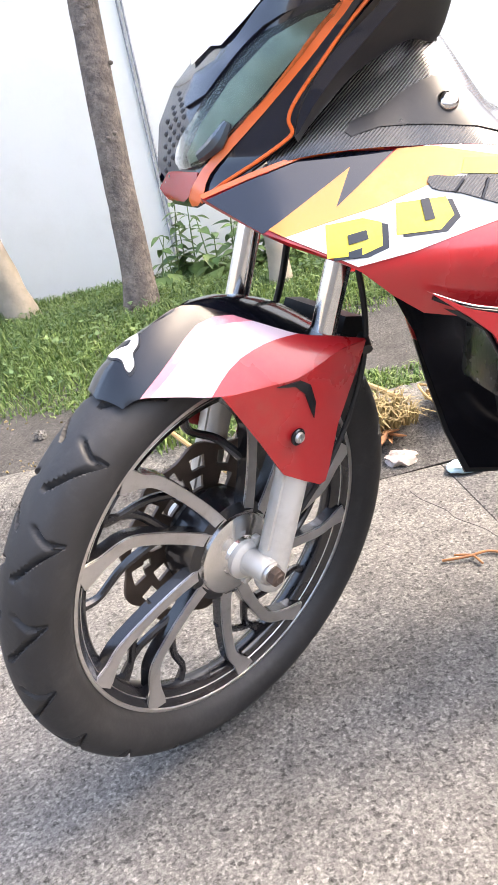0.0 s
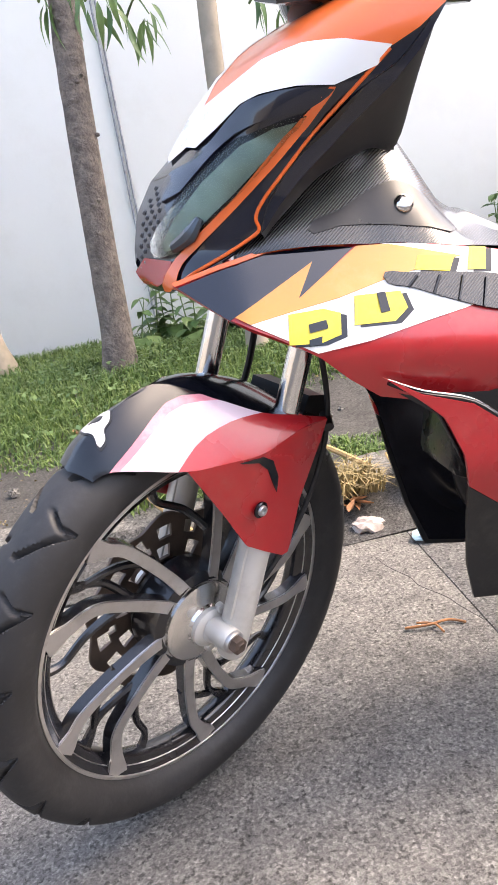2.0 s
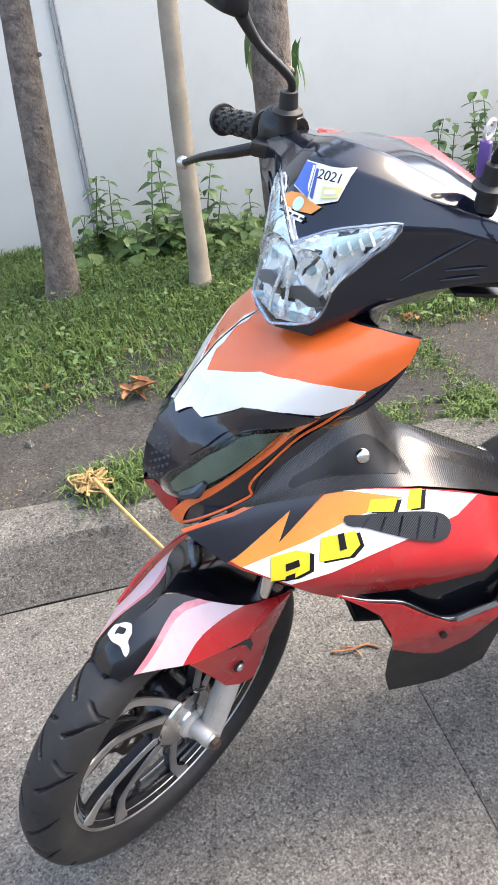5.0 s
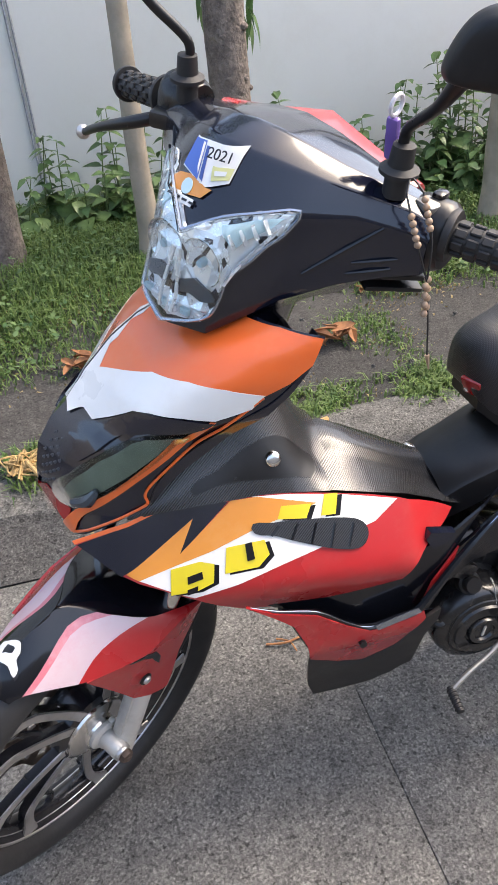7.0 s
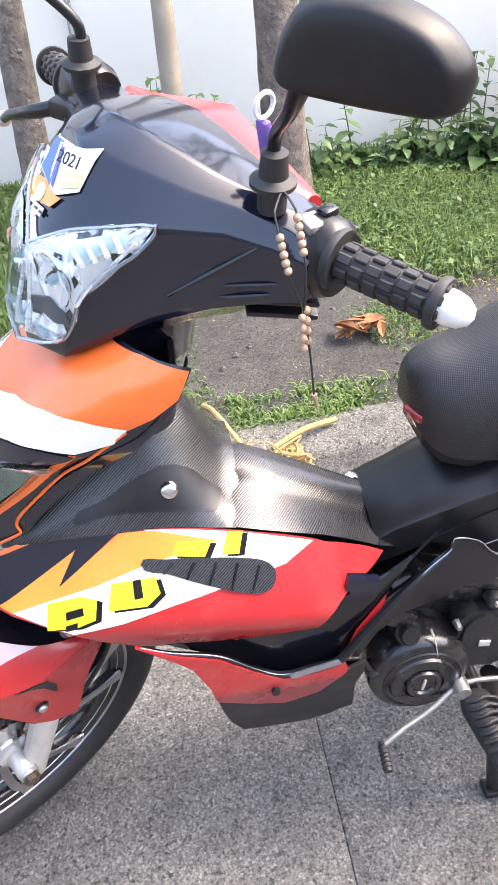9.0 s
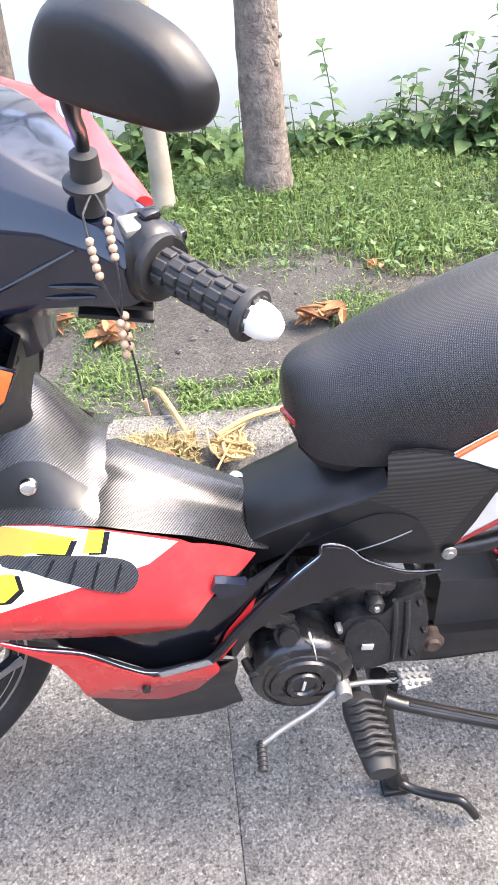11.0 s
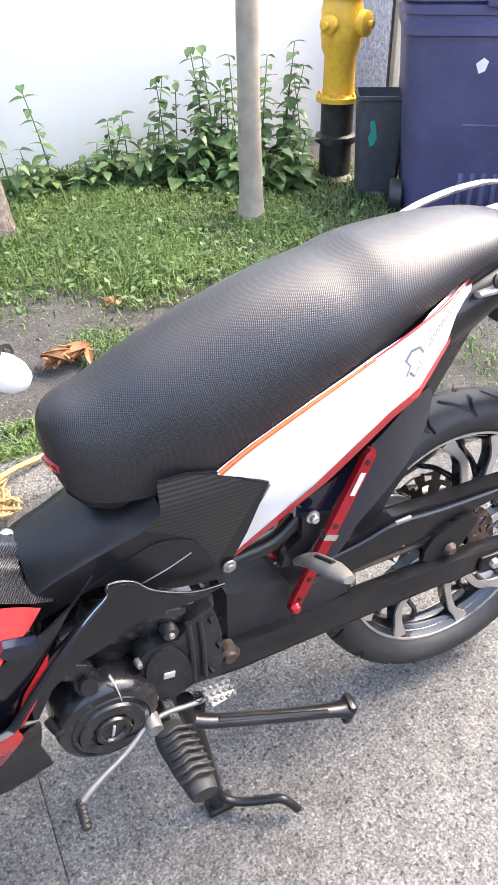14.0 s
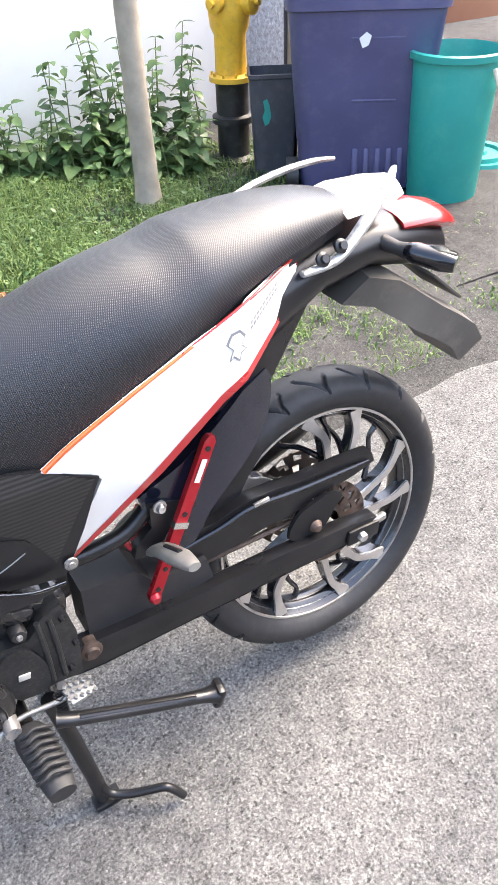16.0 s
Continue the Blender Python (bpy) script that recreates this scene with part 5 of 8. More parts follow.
def nose_at(x, z):
    s = max(0.0, x - lerp_tab(RIDGE, z))
    w = lerp_tab([(0.69, 0.138), (0.724, 0.136), (0.77, 0.142), (0.82, 0.153), (0.85, 0.176), (0.89, 0.184)], z)
    u = s / lerp_tab([(0.69, 0.030), (0.724, 0.052), (0.77, 0.058), (0.90, 0.055)], z)
    crest = 1 - max(0.0, min(1.0, (z - 0.82) / 0.03)) * math.exp(-s / 0.015)
    return (x, YM - crest * w * u / math.sqrt(1 + u * u), z)


def side_at(x, z):
    dz = z - (0.615 - 0.16 * (x - 0.12))
    y = -0.142 + 0.56 * (math.sqrt(dz * dz + 0.000196) - 0.014) + 0.06 * dz
    return (x, y + 0.5 * max(0, x - 0.45) + 0.3 * max(0, 0.08 - x), z)


def decal(outline, at, lift=0.0009, step=0.015):
    return lambda: panel(outline, at, 0.0006, step, lift)


NOSE = [(0.014, 0.685), (-0.006, 0.69), (-0.013, 0.70), (-0.016, 0.72), (-0.014, 0.735), (-0.004, 0.771), (0.019, 0.804), (0.045, 0.825), (0.072, 0.86), (0.112, 0.898), (0.147, 0.921), (0.19, 0.939), (0.228, 0.950), (0.28, 0.944), (0.322, 0.934), (0.306, 0.905), (0.28, 0.872), (0.25, 0.845), (0.20, 0.808), (0.16, 0.778), (0.135, 0.755), (0.118, 0.735), (0.08, 0.716), (0.04, 0.700)]
nose = both("nose_cowl", lambda: panel(NOSE, nose_at, 0.004, 0.007, 0, 0.002), NAVY, bike, "black front cowl with orange and white panels")
CREST = [(0.092, 0.868), (0.110, 0.890), (0.140, 0.914), (0.176, 0.932), (0.222, 0.946)]
both("orange_panel", decal(CREST + [(0.28, 0.942), (0.320, 0.932), (0.3055, 0.906), (0.281, 0.890), (0.253, 0.878), (0.213, 0.889), (0.178, 0.894), (0.146, 0.891)], nose_at, 0.0024, 0.006), ORANGE, nose, "orange upper panel")
both("white_panel", decal([(0.043, 0.817), (0.046, 0.826), (0.072, 0.860), (0.112, 0.898), (0.147, 0.921), (0.19, 0.939), (0.228, 0.949)] + CREST[::-1] + [(0.146, 0.892), (0.178, 0.895), (0.213, 0.890), (0.253, 0.879), (0.238, 0.864), (0.198, 0.854), (0.165, 0.859), (0.133, 0.859), (0.117, 0.855), (0.092, 0.838), (0.071, 0.825), (0.064, 0.829)], nose_at, 0.0030, 0.006), WHITE, nose, "white band")
both("orange_edge", decal(rounded([(0.199, 0.852), (0.193, 0.853), (0.151, 0.820), (0.094, 0.771), (0.040, 0.731), (0.022, 0.714), (0.010, 0.697), (0.011, 0.689), (0.018, 0.690), (0.033, 0.714), (0.091, 0.7585), (0.159, 0.812)], 3, (0, 1, 7)), nose_at, 0.003, 0.009), ORANGE, nose, "orange edge strip")
STRIP = [(0.018, 0.691), (0.037, 0.703), (0.073, 0.717), (0.103, 0.730), (0.112, 0.737), (0.1105, 0.748), (0.118, 0.761), (0.138, 0.781), (0.176, 0.816), (0.210, 0.844), (0.251, 0.876)]
both("orange_edge", lambda: tube([Vector(nose_at(x, z)) - Vector((0, 0.002, 0)) for x, z in STRIP], 0.0019, 6, 5), ORANGE, nose, "thin orange edge line")
LENSOUT = rounded([(0.171, 0.834), (0.139, 0.831), (0.108, 0.823), (0.064, 0.795), (0.029, 0.764), (0.009, 0.739), (0.010, 0.724), (0.020, 0.722), (0.031, 0.726), (0.057, 0.745), (0.093, 0.769), (0.130, 0.797), (0.163, 0.825)], 2, (0,))
both("turn_signal_lens", lambda: panel(LENSOUT, nose_at, 0.003, 0.011, 0.006, 0.004), SMOKELENS, nose, "frosted clear signal lens")
both("signal_reflector", lambda: panel([(0.162, 0.829), (0.139, 0.827), (0.108, 0.818), (0.066, 0.791), (0.033, 0.761), (0.014, 0.737), (0.015, 0.728), (0.031, 0.731), (0.057, 0.750), (0.093, 0.774), (0.130, 0.802)], nose_at, 0.001, 0.012, 0.0012), surface("signal_reflector", (0.26, 0.30, 0.27), 0.35, 0.35, var=0.25, scale=30), nose)
both("signal_bulb", lambda: tube([Vector(nose_at(x, z)) - Vector((0, 0.006, 0)) for x, z in ((0.026, 0.732), (0.044, 0.742), (0.056, 0.757))], [0.006, 0.009, 0.004], 8, 4), LAMPGREY, nose, "dim grey bulb behind the lens")
both("signal_base", lambda: panel([(-0.018, 0.709), (-0.004, 0.724), (0.006, 0.722), (0.022, 0.718), (0.014, 0.701), (0.004, 0.693), (-0.010, 0.696)], nose_at, 0.001, 0.02, 0.0016), REDLAMP, nose, "dark red signal base")
for k in range(15):
    z = 0.714 + k * 0.0058
    lo, hi = lerp_tab([(0.70, -0.014), (0.735, -0.011), (0.771, 0.000), (0.80, 0.022)], z), lerp_tab([(0.71, -0.006), (0.735, 0.003), (0.773, 0.024), (0.80, 0.046)], z)
    for j in range(4):
        x = lo + 0.004 + j * 0.0078 + (k % 2) * 0.0039
        if x < hi:
            for sd in (1, -1):
                p = Vector(nose_at(x, z)) - Vector((0, 0.0008, 0))
                p.y = p.y if sd > 0 else 2 * YM - p.y
                part("grille_slot", block((0.0060, 0.0022, 0.0044), p, 0.0010, (0, -34, -42 * sd), 1), SLOTGREY, nose)
both("brow", lambda: panel(rounded([(0.197, 0.850), (0.165, 0.857), (0.133, 0.857), (0.117, 0.853), (0.092, 0.833), (0.066, 0.812), (0.042, 0.806), (0.026, 0.778), (0.064, 0.800), (0.106, 0.829), (0.139, 0.837), (0.172, 0.8385)], 2, (0,)), nose_at, 0.003, 0.010, 0.0035, 0.002), NAVY, nose, "glossy blue-black brow over the lens")
part("nose_hook", block((0.03, 0.012, 0.008), (0.062, 0.0, 0.822), 0.003, (0, -35, -30)), GLOSSY, nose)
for sd in (-1, 1):
    part("cowl_screw", lathe([(0.0, -0.003), (0.006, -0.003), (0.0095, 0.0), (0.0105, 0.004), (0.0, 0.004)], 16), BLACKSTEEL, nose, "", pose(0.125, YM + sd * 0.042, 0.889, -38, 0, sd * 48 + (180 if sd > 0 else 0)))


def shield_at(y, z):
    return (lerp_tab([(0.74, 0.282), (0.80, 0.290), (0.85, 0.297), (0.90, 0.306), (0.94, 0.313)], z), y, z)


inner = part("leg_shield", panel([(-0.108, 0.912), (-0.060, 0.850), (-0.020, 0.798), (-0.010, 0.765), (0.070, 0.765), (0.080, 0.798), (0.120, 0.850), (0.168, 0.912)], shield_at, 0.006, 0.02), MATT, bike, "black inner leg shield")
SHIELD_OUT = [(0.1135, 0.733), (0.126, 0.762), (0.162, 0.800), (0.221, 0.846), (0.262, 0.868), (0.298, 0.904), (0.316, 0.934)]
SHIELD_IN = [(0.118, -0.086, 0.728), (0.150, -0.080, 0.752), (0.190, -0.066, 0.778), (0.248, -0.052, 0.797), (0.290, -0.024, 0.797), (0.304, -0.078, 0.868), (0.318, -0.112, 0.930)]


def shield_side():
    """The matt side of the shield: from the orange strip it folds inwards to the waist behind the steering head."""
    outer = spline([Vector(nose_at(x, z)) - Vector((0, 0.002, 0)) for x, z in SHIELD_OUT], 5)
    back = spline(SHIELD_IN, 5)
    rows = [[o.lerp(i, k / 10) + Vector((0.02, 0.05, -0.03)) * (0.45 * (k / 10) * (1 - k / 10)) for k in range(11)] for o, i in zip(outer, back)]
    return loft([r + [p + Vector((0.001, 0.004, 0)) for p in reversed(r)] for r in rows])


both("shield_side", shield_side, SHIELDGREY, inner, "matt charcoal side of the shield")
part("yoke_cover", loft([[(x + d * math.cos(a), YM + w * math.sin(a), z) for a in (k * math.pi / 10 for k in range(20))] for x, d, w, z in ((0.255, 0.045, 0.075, 0.88), (0.268, 0.040, 0.062, 0.92), (0.288, 0.035, 0.050, 0.945), (0.298, 0.036, 0.050, 0.975), (0.305, 0.036, 0.05, 1.02))]), MATT, inner, "black cover round the steering head")


# rows along the tunnel cover: x, then (y, z) of its foot, of its ridge, and the height of its middle
HUMP = [(0.085, -0.092, 0.712, -0.082, 0.722, 0.745), (0.133, -0.094, 0.713, -0.076, 0.738, 0.79), (0.19, -0.092, 0.708, -0.044, 0.776, 0.825), (0.23, -0.087, 0.702, -0.033, 0.794, 0.842), (0.255, -0.085, 0.699, -0.03, 0.799, 0.846), (0.276, -0.084, 0.695, -0.029, 0.789, 0.838), (0.3, -0.084, 0.69, -0.029, 0.764, 0.812), (0.322, -0.084, 0.685, -0.03, 0.73, 0.776), (0.342, -0.084, 0.681, -0.036, 0.702, 0.738), (0.36, -0.084, 0.677, -0.046, 0.687, 0.722)]


def hump_at(x, z):
    fy, fz, ry, rz = (lerp_tab([(r[0], r[k]) for r in HUMP], x) for k in (1, 2, 3, 4))
    t = max(0.0, min(1.0, (z - fz) / max(0.004, rz - fz)))
    return (x, fy + (ry - fy) * t - 0.003 * math.sin(t * math.pi), z)


def hump_ring(x, fy, fz, ry, rz, mz):
    near = [Vector(hump_at(x, fz + (rz - fz) * t)) for t in (0, 0.25, 0.5, 0.75, 0.92)]
    near += [Vector((x, ry + (YM - ry) * t, rz + (mz - rz) * math.sin(t * math.pi / 2) ** 0.9)) for t in (0.06, 0.2, 0.4, 0.65)]
    return near + [Vector((x, YM, mz))] + [Vector((p.x, 2 * YM - p.y, p.z)) for p in reversed(near)]


tunnel = part("tunnel_cover", loft(dense([hump_ring(*r) for r in HUMP], 3), closed=False, caps=False), TWILL, bike, "black carbon-look cover behind the shield")
both("screw_recess", lambda: panel(rounded([(0.165, 0.727), (0.205, 0.741), (0.245, 0.756), (0.276, 0.760), (0.300, 0.748), (0.322, 0.722), (0.336, 0.699), (0.300, 0.707), (0.245, 0.719), (0.20, 0.725)], 3), hump_at, 0.0008, 0.010, 0.0012, 0.0008), SATIN, tunnel, "smooth black recess round the screw")
TOP = [(0.34, 0.082, 0.717, 0.680), (0.37, 0.088, 0.718, 0.674), (0.41, 0.090, 0.696, 0.662), (0.45, 0.088, 0.672, 0.648), (0.49, 0.084, 0.648, 0.627), (0.52, 0.078, 0.630, 0.606), (0.545, 0.072, 0.62, 0.592)]
def tunnel_ring(x, w, zt, zb):
    """Across the tunnel: a flat crown, a short step, a ledge down to the fairings."""
    out = []
    for d in (-0.118, -0.09, -0.062, -0.054, -0.046, -0.038, -0.02, 0, 0.02, 0.038, 0.046, 0.054, 0.062, 0.09, 0.118):
        k = abs(d)
        z = zt - lerp_tab([(0.0, 0.0), (0.02, 0.001), (0.038, 0.004), (0.046, 0.007), (0.054, 0.014), (0.062, 0.018), (0.118, zt - zb - 0.002)], k)
        out.append((x, YM + d * (w + 0.034) / 0.122, z - 0.9 * max(0.0, d - 0.006)))   # the bike leans: its far flank lies lower
    return out


part("tunnel_top", loft([tunnel_ring(*r) for r in TOP], closed=False, caps=False), TWILL, tunnel, "glossy carbon-look tunnel top")
for x, y, z, rx, ry in ((0.277, -0.066, 0.736, 62, 0), (0.519, 0.040, 0.625, 0, 22)):
    part("cover_screw", lathe([(0.0, 0.004), (0.004, 0.004), (0.008, 0.0035), (0.0105, 0.001), (0.011, -0.004), (0.0, -0.004)], 20, "z"), POLISHED, tunnel, "silver cross-head screw", pose(x, y, z, rx, ry, 0))

# ---- side fairings ----
SIDE = [(0.016, 0.696), (0.066, 0.706), (0.117, 0.714), (0.165, 0.712), (0.213, 0.705), (0.29, 0.692), (0.36, 0.675), (0.44, 0.651), (0.50, 0.618), (0.528, 0.598), (0.508, 0.589), (0.472, 0.582), (0.449, 0.569), (0.437, 0.553), (0.430, 0.541), (0.36, 0.530), (0.29, 0.528), (0.21, 0.546), (0.148, 0.603), (0.105, 0.632), (0.066, 0.655)]
fairing = part("side_fairing", panel(rounded(SIDE, 2, (0, 9, 14)), side_at, 0.004, 0.012, 0, 0.003), RED, bike, "red side fairing with orange, white and yellow decals")
far_fairing = panel([(0.016, 0.696), (0.105, 0.700), (0.145, 0.660), (0.20, 0.600), (0.36, 0.566), (0.43, 0.552), (0.430, 0.541), (0.36, 0.530), (0.29, 0.528), (0.21, 0.546), (0.148, 0.603), (0.066, 0.655)], side_at, 0.004, 0.02, 0, 0.002)
far_fairing.transform(MIRROR)
part("side_fairing", far_fairing, RED, bike, "red side fairing")
part("black_decal", decal([(0.020, 0.693), (0.066, 0.703), (0.117, 0.711), (0.165, 0.709), (0.210, 0.702), (0.134, 0.660), (0.160, 0.692), (0.064, 0.655)], side_at, 0.0008)(), NAVY, fairing, "black lightning decal")
part("orange_decal", decal([(0.070, 0.657), (0.162, 0.695), (0.138, 0.663), (0.213, 0.702), (0.248, 0.698), (0.324, 0.673), (0.236, 0.665), (0.179, 0.656), (0.126, 0.652), (0.083, 0.648)], side_at, 0.0016)(), AMBER, fairing, "orange lightning decal")
part("white_decal", decal([(0.080, 0.650), (0.126, 0.656), (0.179, 0.660), (0.236, 0.670), (0.300, 0.676), (0.240, 0.700), (0.29, 0.691), (0.36, 0.674), (0.436, 0.651), (0.399, 0.634), (0.312, 0.623), (0.261, 0.618), (0.202, 0.611), (0.145, 0.609)], side_at, 0.0011)(), WHITE, fairing, "white decal, scuffed and peeling")
part("edge_strip", decal([(0.016, 0.698), (0.066, 0.708), (0.117, 0.7155), (0.165, 0.7135), (0.200, 0.708), (0.200, 0.704), (0.165, 0.7095), (0.117, 0.711), (0.066, 0.7035), (0.018, 0.694)], side_at, 0.0025)(), ORANGE, fairing, "orange edge strip")
MARKS = ([(0.117, 0.622), (0.123, 0.650), (0.160, 0.649), (0.177, 0.642), (0.172, 0.622), (0.150, 0.618)], [(0.188, 0.628), (0.196, 0.655), (0.246, 0.651), (0.249, 0.634), (0.232, 0.624)], [(0.268, 0.668), (0.276, 0.681), (0.316, 0.674), (0.306, 0.660)], [(0.326, 0.658), (0.336, 0.680), (0.354, 0.677), (0.346, 0.655)])
for slit in ([(0.140, 0.629), (0.141, 0.637), (0.160, 0.638), (0.160, 0.630)], [(0.137, 0.617), (0.138, 0.623), (0.152, 0.624), (0.150, 0.617)], [(0.219, 0.634), (0.220, 0.653), (0.229, 0.653), (0.229, 0.634)]):
    part("mark_slit", decal(slit, side_at, 0.0031)(), GLOSSY, fairing)
for mk in MARKS:
    part("mark_shadow", decal([(x + 0.006, z - 0.003) for x, z in mk], side_at, 0.0015)(), GLOSSY, fairing)
    part("mark", decal([(x, z) for x, z in mk], side_at, 0.0022)(), YELLOW, fairing, "yellow block mark with black edge")
VENT = [(0.232, 0.667), (0.262, 0.666), (0.300, 0.660), (0.350, 0.650), (0.378, 0.640), (0.386, 0.625), (0.374, 0.611), (0.345, 0.615), (0.304, 0.631), (0.262, 0.651)]
vent = part("side_vent", panel(rounded(VENT, 4), side_at, 0.001, 0.010, 0.0030, 0.0012), TWILL, fairing, "black carbon-look vent")
for k in range(5):
    x = 0.262 + 0.025 * k
    z0, z1 = (0.654, 0.643, 0.632, 0.622, 0.617)[k], (0.663, 0.659, 0.654, 0.648, 0.641)[k]
    p, q = Vector(side_at(x - 0.006, z0)), Vector(side_at(x + 0.006, z1))
    part("vent_slat", tube([p + Vector((0, -0.003, 0)), q + Vector((0, -0.004, 0))], 0.0018, 6, smooth=False), GLOSSY, fairing)
part("rear_blade", panel([(0.478, 0.572), (0.468, 0.592), (0.474, 0.602), (0.512, 0.592), (0.508, 0.579)], lambda x, z: (x, -0.125, z), 0.012, 0.02, 0, 0.002), NAVY, fairing, "shiny dark blade behind the flank")


# ---- lower fairing ----
def low_at(x, z):
    return (x, -0.147 + 0.42 * max(0, 0.452 - z) + 0.10 * max(0, x - 0.45), z)


def mid_at(x, z):
    return (x, -0.122 + 0.2 * max(0, x - 0.5), z)


lower = both("lower_fairing", lambda: panel([(0.208, 0.572), (0.248, 0.546), (0.304, 0.524), (0.345, 0.490), (0.381, 0.466), (0.425, 0.468), (0.462, 0.478), (0.466, 0.462), (0.452, 0.442), (0.430, 0.392), (0.385, 0.362), (0.340, 0.388), (0.294, 0.428), (0.288, 0.470), (0.270, 0.515), (0.248, 0.537)], low_at, 0.004, 0.013, 0, 0.002), RED, bike, "red lower fairing")
both("belly", lambda: panel([(0.294, 0.427), (0.340, 0.387), (0.385, 0.361), (0.430, 0.391), (0.452, 0.441), (0.466, 0.461), (0.490, 0.470), (0.482, 0.390), (0.492, 0.262), (0.470, 0.256), (0.460, 0.242), (0.440, 0.240), (0.428, 0.226), (0.377, 0.228), (0.322, 0.238), (0.306, 0.300), (0.298, 0.370)], low_at, 0.004, 0.015, 0.0, 0.002), BELLYGREY, lower, "dusty black lower edge")
both("inner_liner", lambda: panel([(0.225, 0.550), (0.304, 0.518), (0.38, 0.462), (0.452, 0.472), (0.484, 0.462), (0.478, 0.38), (0.486, 0.268), (0.430, 0.236), (0.378, 0.236), (0.328, 0.246), (0.312, 0.300), (0.296, 0.440), (0.265, 0.518)], lambda x, z: (x, low_at(x, z)[1] + 0.009, z), 0.003, 0.02), GLOSSY, lower, "glossy black inner face")
part("gloss_inset", panel([(0.212, 0.566), (0.29, 0.535), (0.36, 0.538), (0.434, 0.548), (0.447, 0.563), (0.48, 0.580), (0.52, 0.592), (0.56, 0.612), (0.593, 0.643), (0.552, 0.604), (0.520, 0.560), (0.485, 0.505), (0.462, 0.460), (0.38, 0.445), (0.310, 0.500), (0.25, 0.535)], mid_at, 0.004, 0.015, 0, 0.001), GLOSSY, lower, "glossy black inset")
TRIM = [(0.214, 0.564), (0.25, 0.545), (0.304, 0.525), (0.345, 0.490), (0.380, 0.468), (0.425, 0.472), (0.455, 0.478), (0.489, 0.513), (0.529, 0.552), (0.575, 0.590), (0.603, 0.610), (0.607, 0.627), (0.637, 0.618), (0.662, 0.590), (0.713, 0.562), (0.757, 0.556)]
part("trim_blade", tube([(x, -0.141 + 0.10 * max(0, min(x, 0.60) - 0.46) * 2.2, z) for x, z in TRIM], [0.0025, 0.004, 0.005, 0.006, 0.006, 0.006, 0.004, 0.003, 0.0025, 0.0025], 8, 4), GLOSSY, lower, "glossy black trim blade")
# the blade's reflected highlight, modelled as a thin bright line on it
part("trim_line", tube([(x, -0.1435 + 0.10 * max(0, min(x, 0.60) - 0.46) * 2.2, z + 0.004) for x, z in TRIM], 0.0009, 6, 4), CHROMEGLINT, lower, "thin bright line painted as the highlight along the trim blade")
# a broader highlight on the blade, put in as a pale plate
part("trim_tip", panel([(0.392, 0.464), (0.388, 0.474), (0.452, 0.487), (0.458, 0.478)], lambda x, z: (x, -0.1475, z), 0.002, 0.03), CHROMEGLINT, lower, "pale flat laid on the trim blade as its highlight")
part("red_flash", panel([(0.460, 0.462), (0.480, 0.512), (0.520, 0.562), (0.513, 0.540), (0.490, 0.490), (0.466, 0.458)], lambda x, z: (x, -0.130 + 0.15 * (x - 0.46), z), 0.003, 0.02, 0.002), RED, lower)
part("fairing_screw", tube([(0.369, -0.151, 0.446), (0.369, -0.140, 0.446)], 0.0055, 12, smooth=False), BLACKSTEEL, lower)
part("core", loft([[(x, YM + w * math.cos(a), zc + h * math.sin(a)) for a in (k * math.pi / 8 for k in range(16))] for x, w, zc, h in ((0.10, 0.03, 0.68, 0.03), (0.16, 0.06, 0.655, 0.055), (0.28, 0.075, 0.62, 0.075), (0.40, 0.075, 0.585, 0.075), (0.52, 0.065, 0.555, 0.055), (0.60, 0.06, 0.60, 0.06), (0.70, 0.055, 0.63, 0.075), (0.85, 0.06, 0.67, 0.08), (1.0, 0.07, 0.76, 0.08), (1.15, 0.06, 0.85, 0.05), (1.28, 0.03, 0.87, 0.03))]), MATT, bike, "black inner bodywork")

# ---- seat ----
SEAT = [(0.583, 0.020, 0.786, 0.745), (0.592, 0.050, 0.801, 0.722), (0.612, 0.070, 0.815, 0.705), (0.65, 0.086, 0.831, 0.700), (0.71, 0.100, 0.862, 0.704), (0.78, 0.112, 0.888, 0.722), (0.86, 0.120, 0.912, 0.760), (0.93, 0.122, 0.926, 0.796), (0.975, 0.120, 0.931, 0.820), (1.005, 0.116, 0.939, 0.838), (1.03, 0.112, 0.946, 0.850), (1.08, 0.102, 0.951, 0.870), (1.15, 0.085, 0.951, 0.888), (1.22, 0.068, 0.943, 0.898), (1.272, 0.048, 0.931, 0.902), (1.285, 0.026, 0.922, 0.905)]


def seat_ring(x, w, zt, zb, a0=0.0, a1=math.pi, n=26):
    out = []
    zt -= lerp_tab([(0.60, 0.0), (0.68, 0.010), (0.80, 0.012), (1.08, 0.012), (1.22, 0.004)], x)
    for i in range(n + 1):
        a = a0 + (a1 - a0) * i / n
        c, s = math.cos(a), math.sin(a)
        out.append(Vector((x, YM - w * math.copysign(abs(c) ** 0.88, c), zb + (zt - zb) * max(0.0, s) ** 0.84)))
    return out


seat = part("seat", loft(dense([seat_ring(*r) for r in SEAT], 4)), SEATVINYL, bike, "long black vinyl seat with a fine textured cover")
part("seat_base", loft([seat_ring(x + 0.004, max(0.01, w - 0.012), zb + 0.02, zb - 0.022) for x, w, zt, zb in SEAT[1:-1]]), MATT, seat, "black seat pan")
part("nose_tag", block((0.008, 0.035, 0.03), (0.590, 0.0, 0.735), 0.003, (0, -20, 20)), REDLAMP, seat, "red catch under the seat nose")

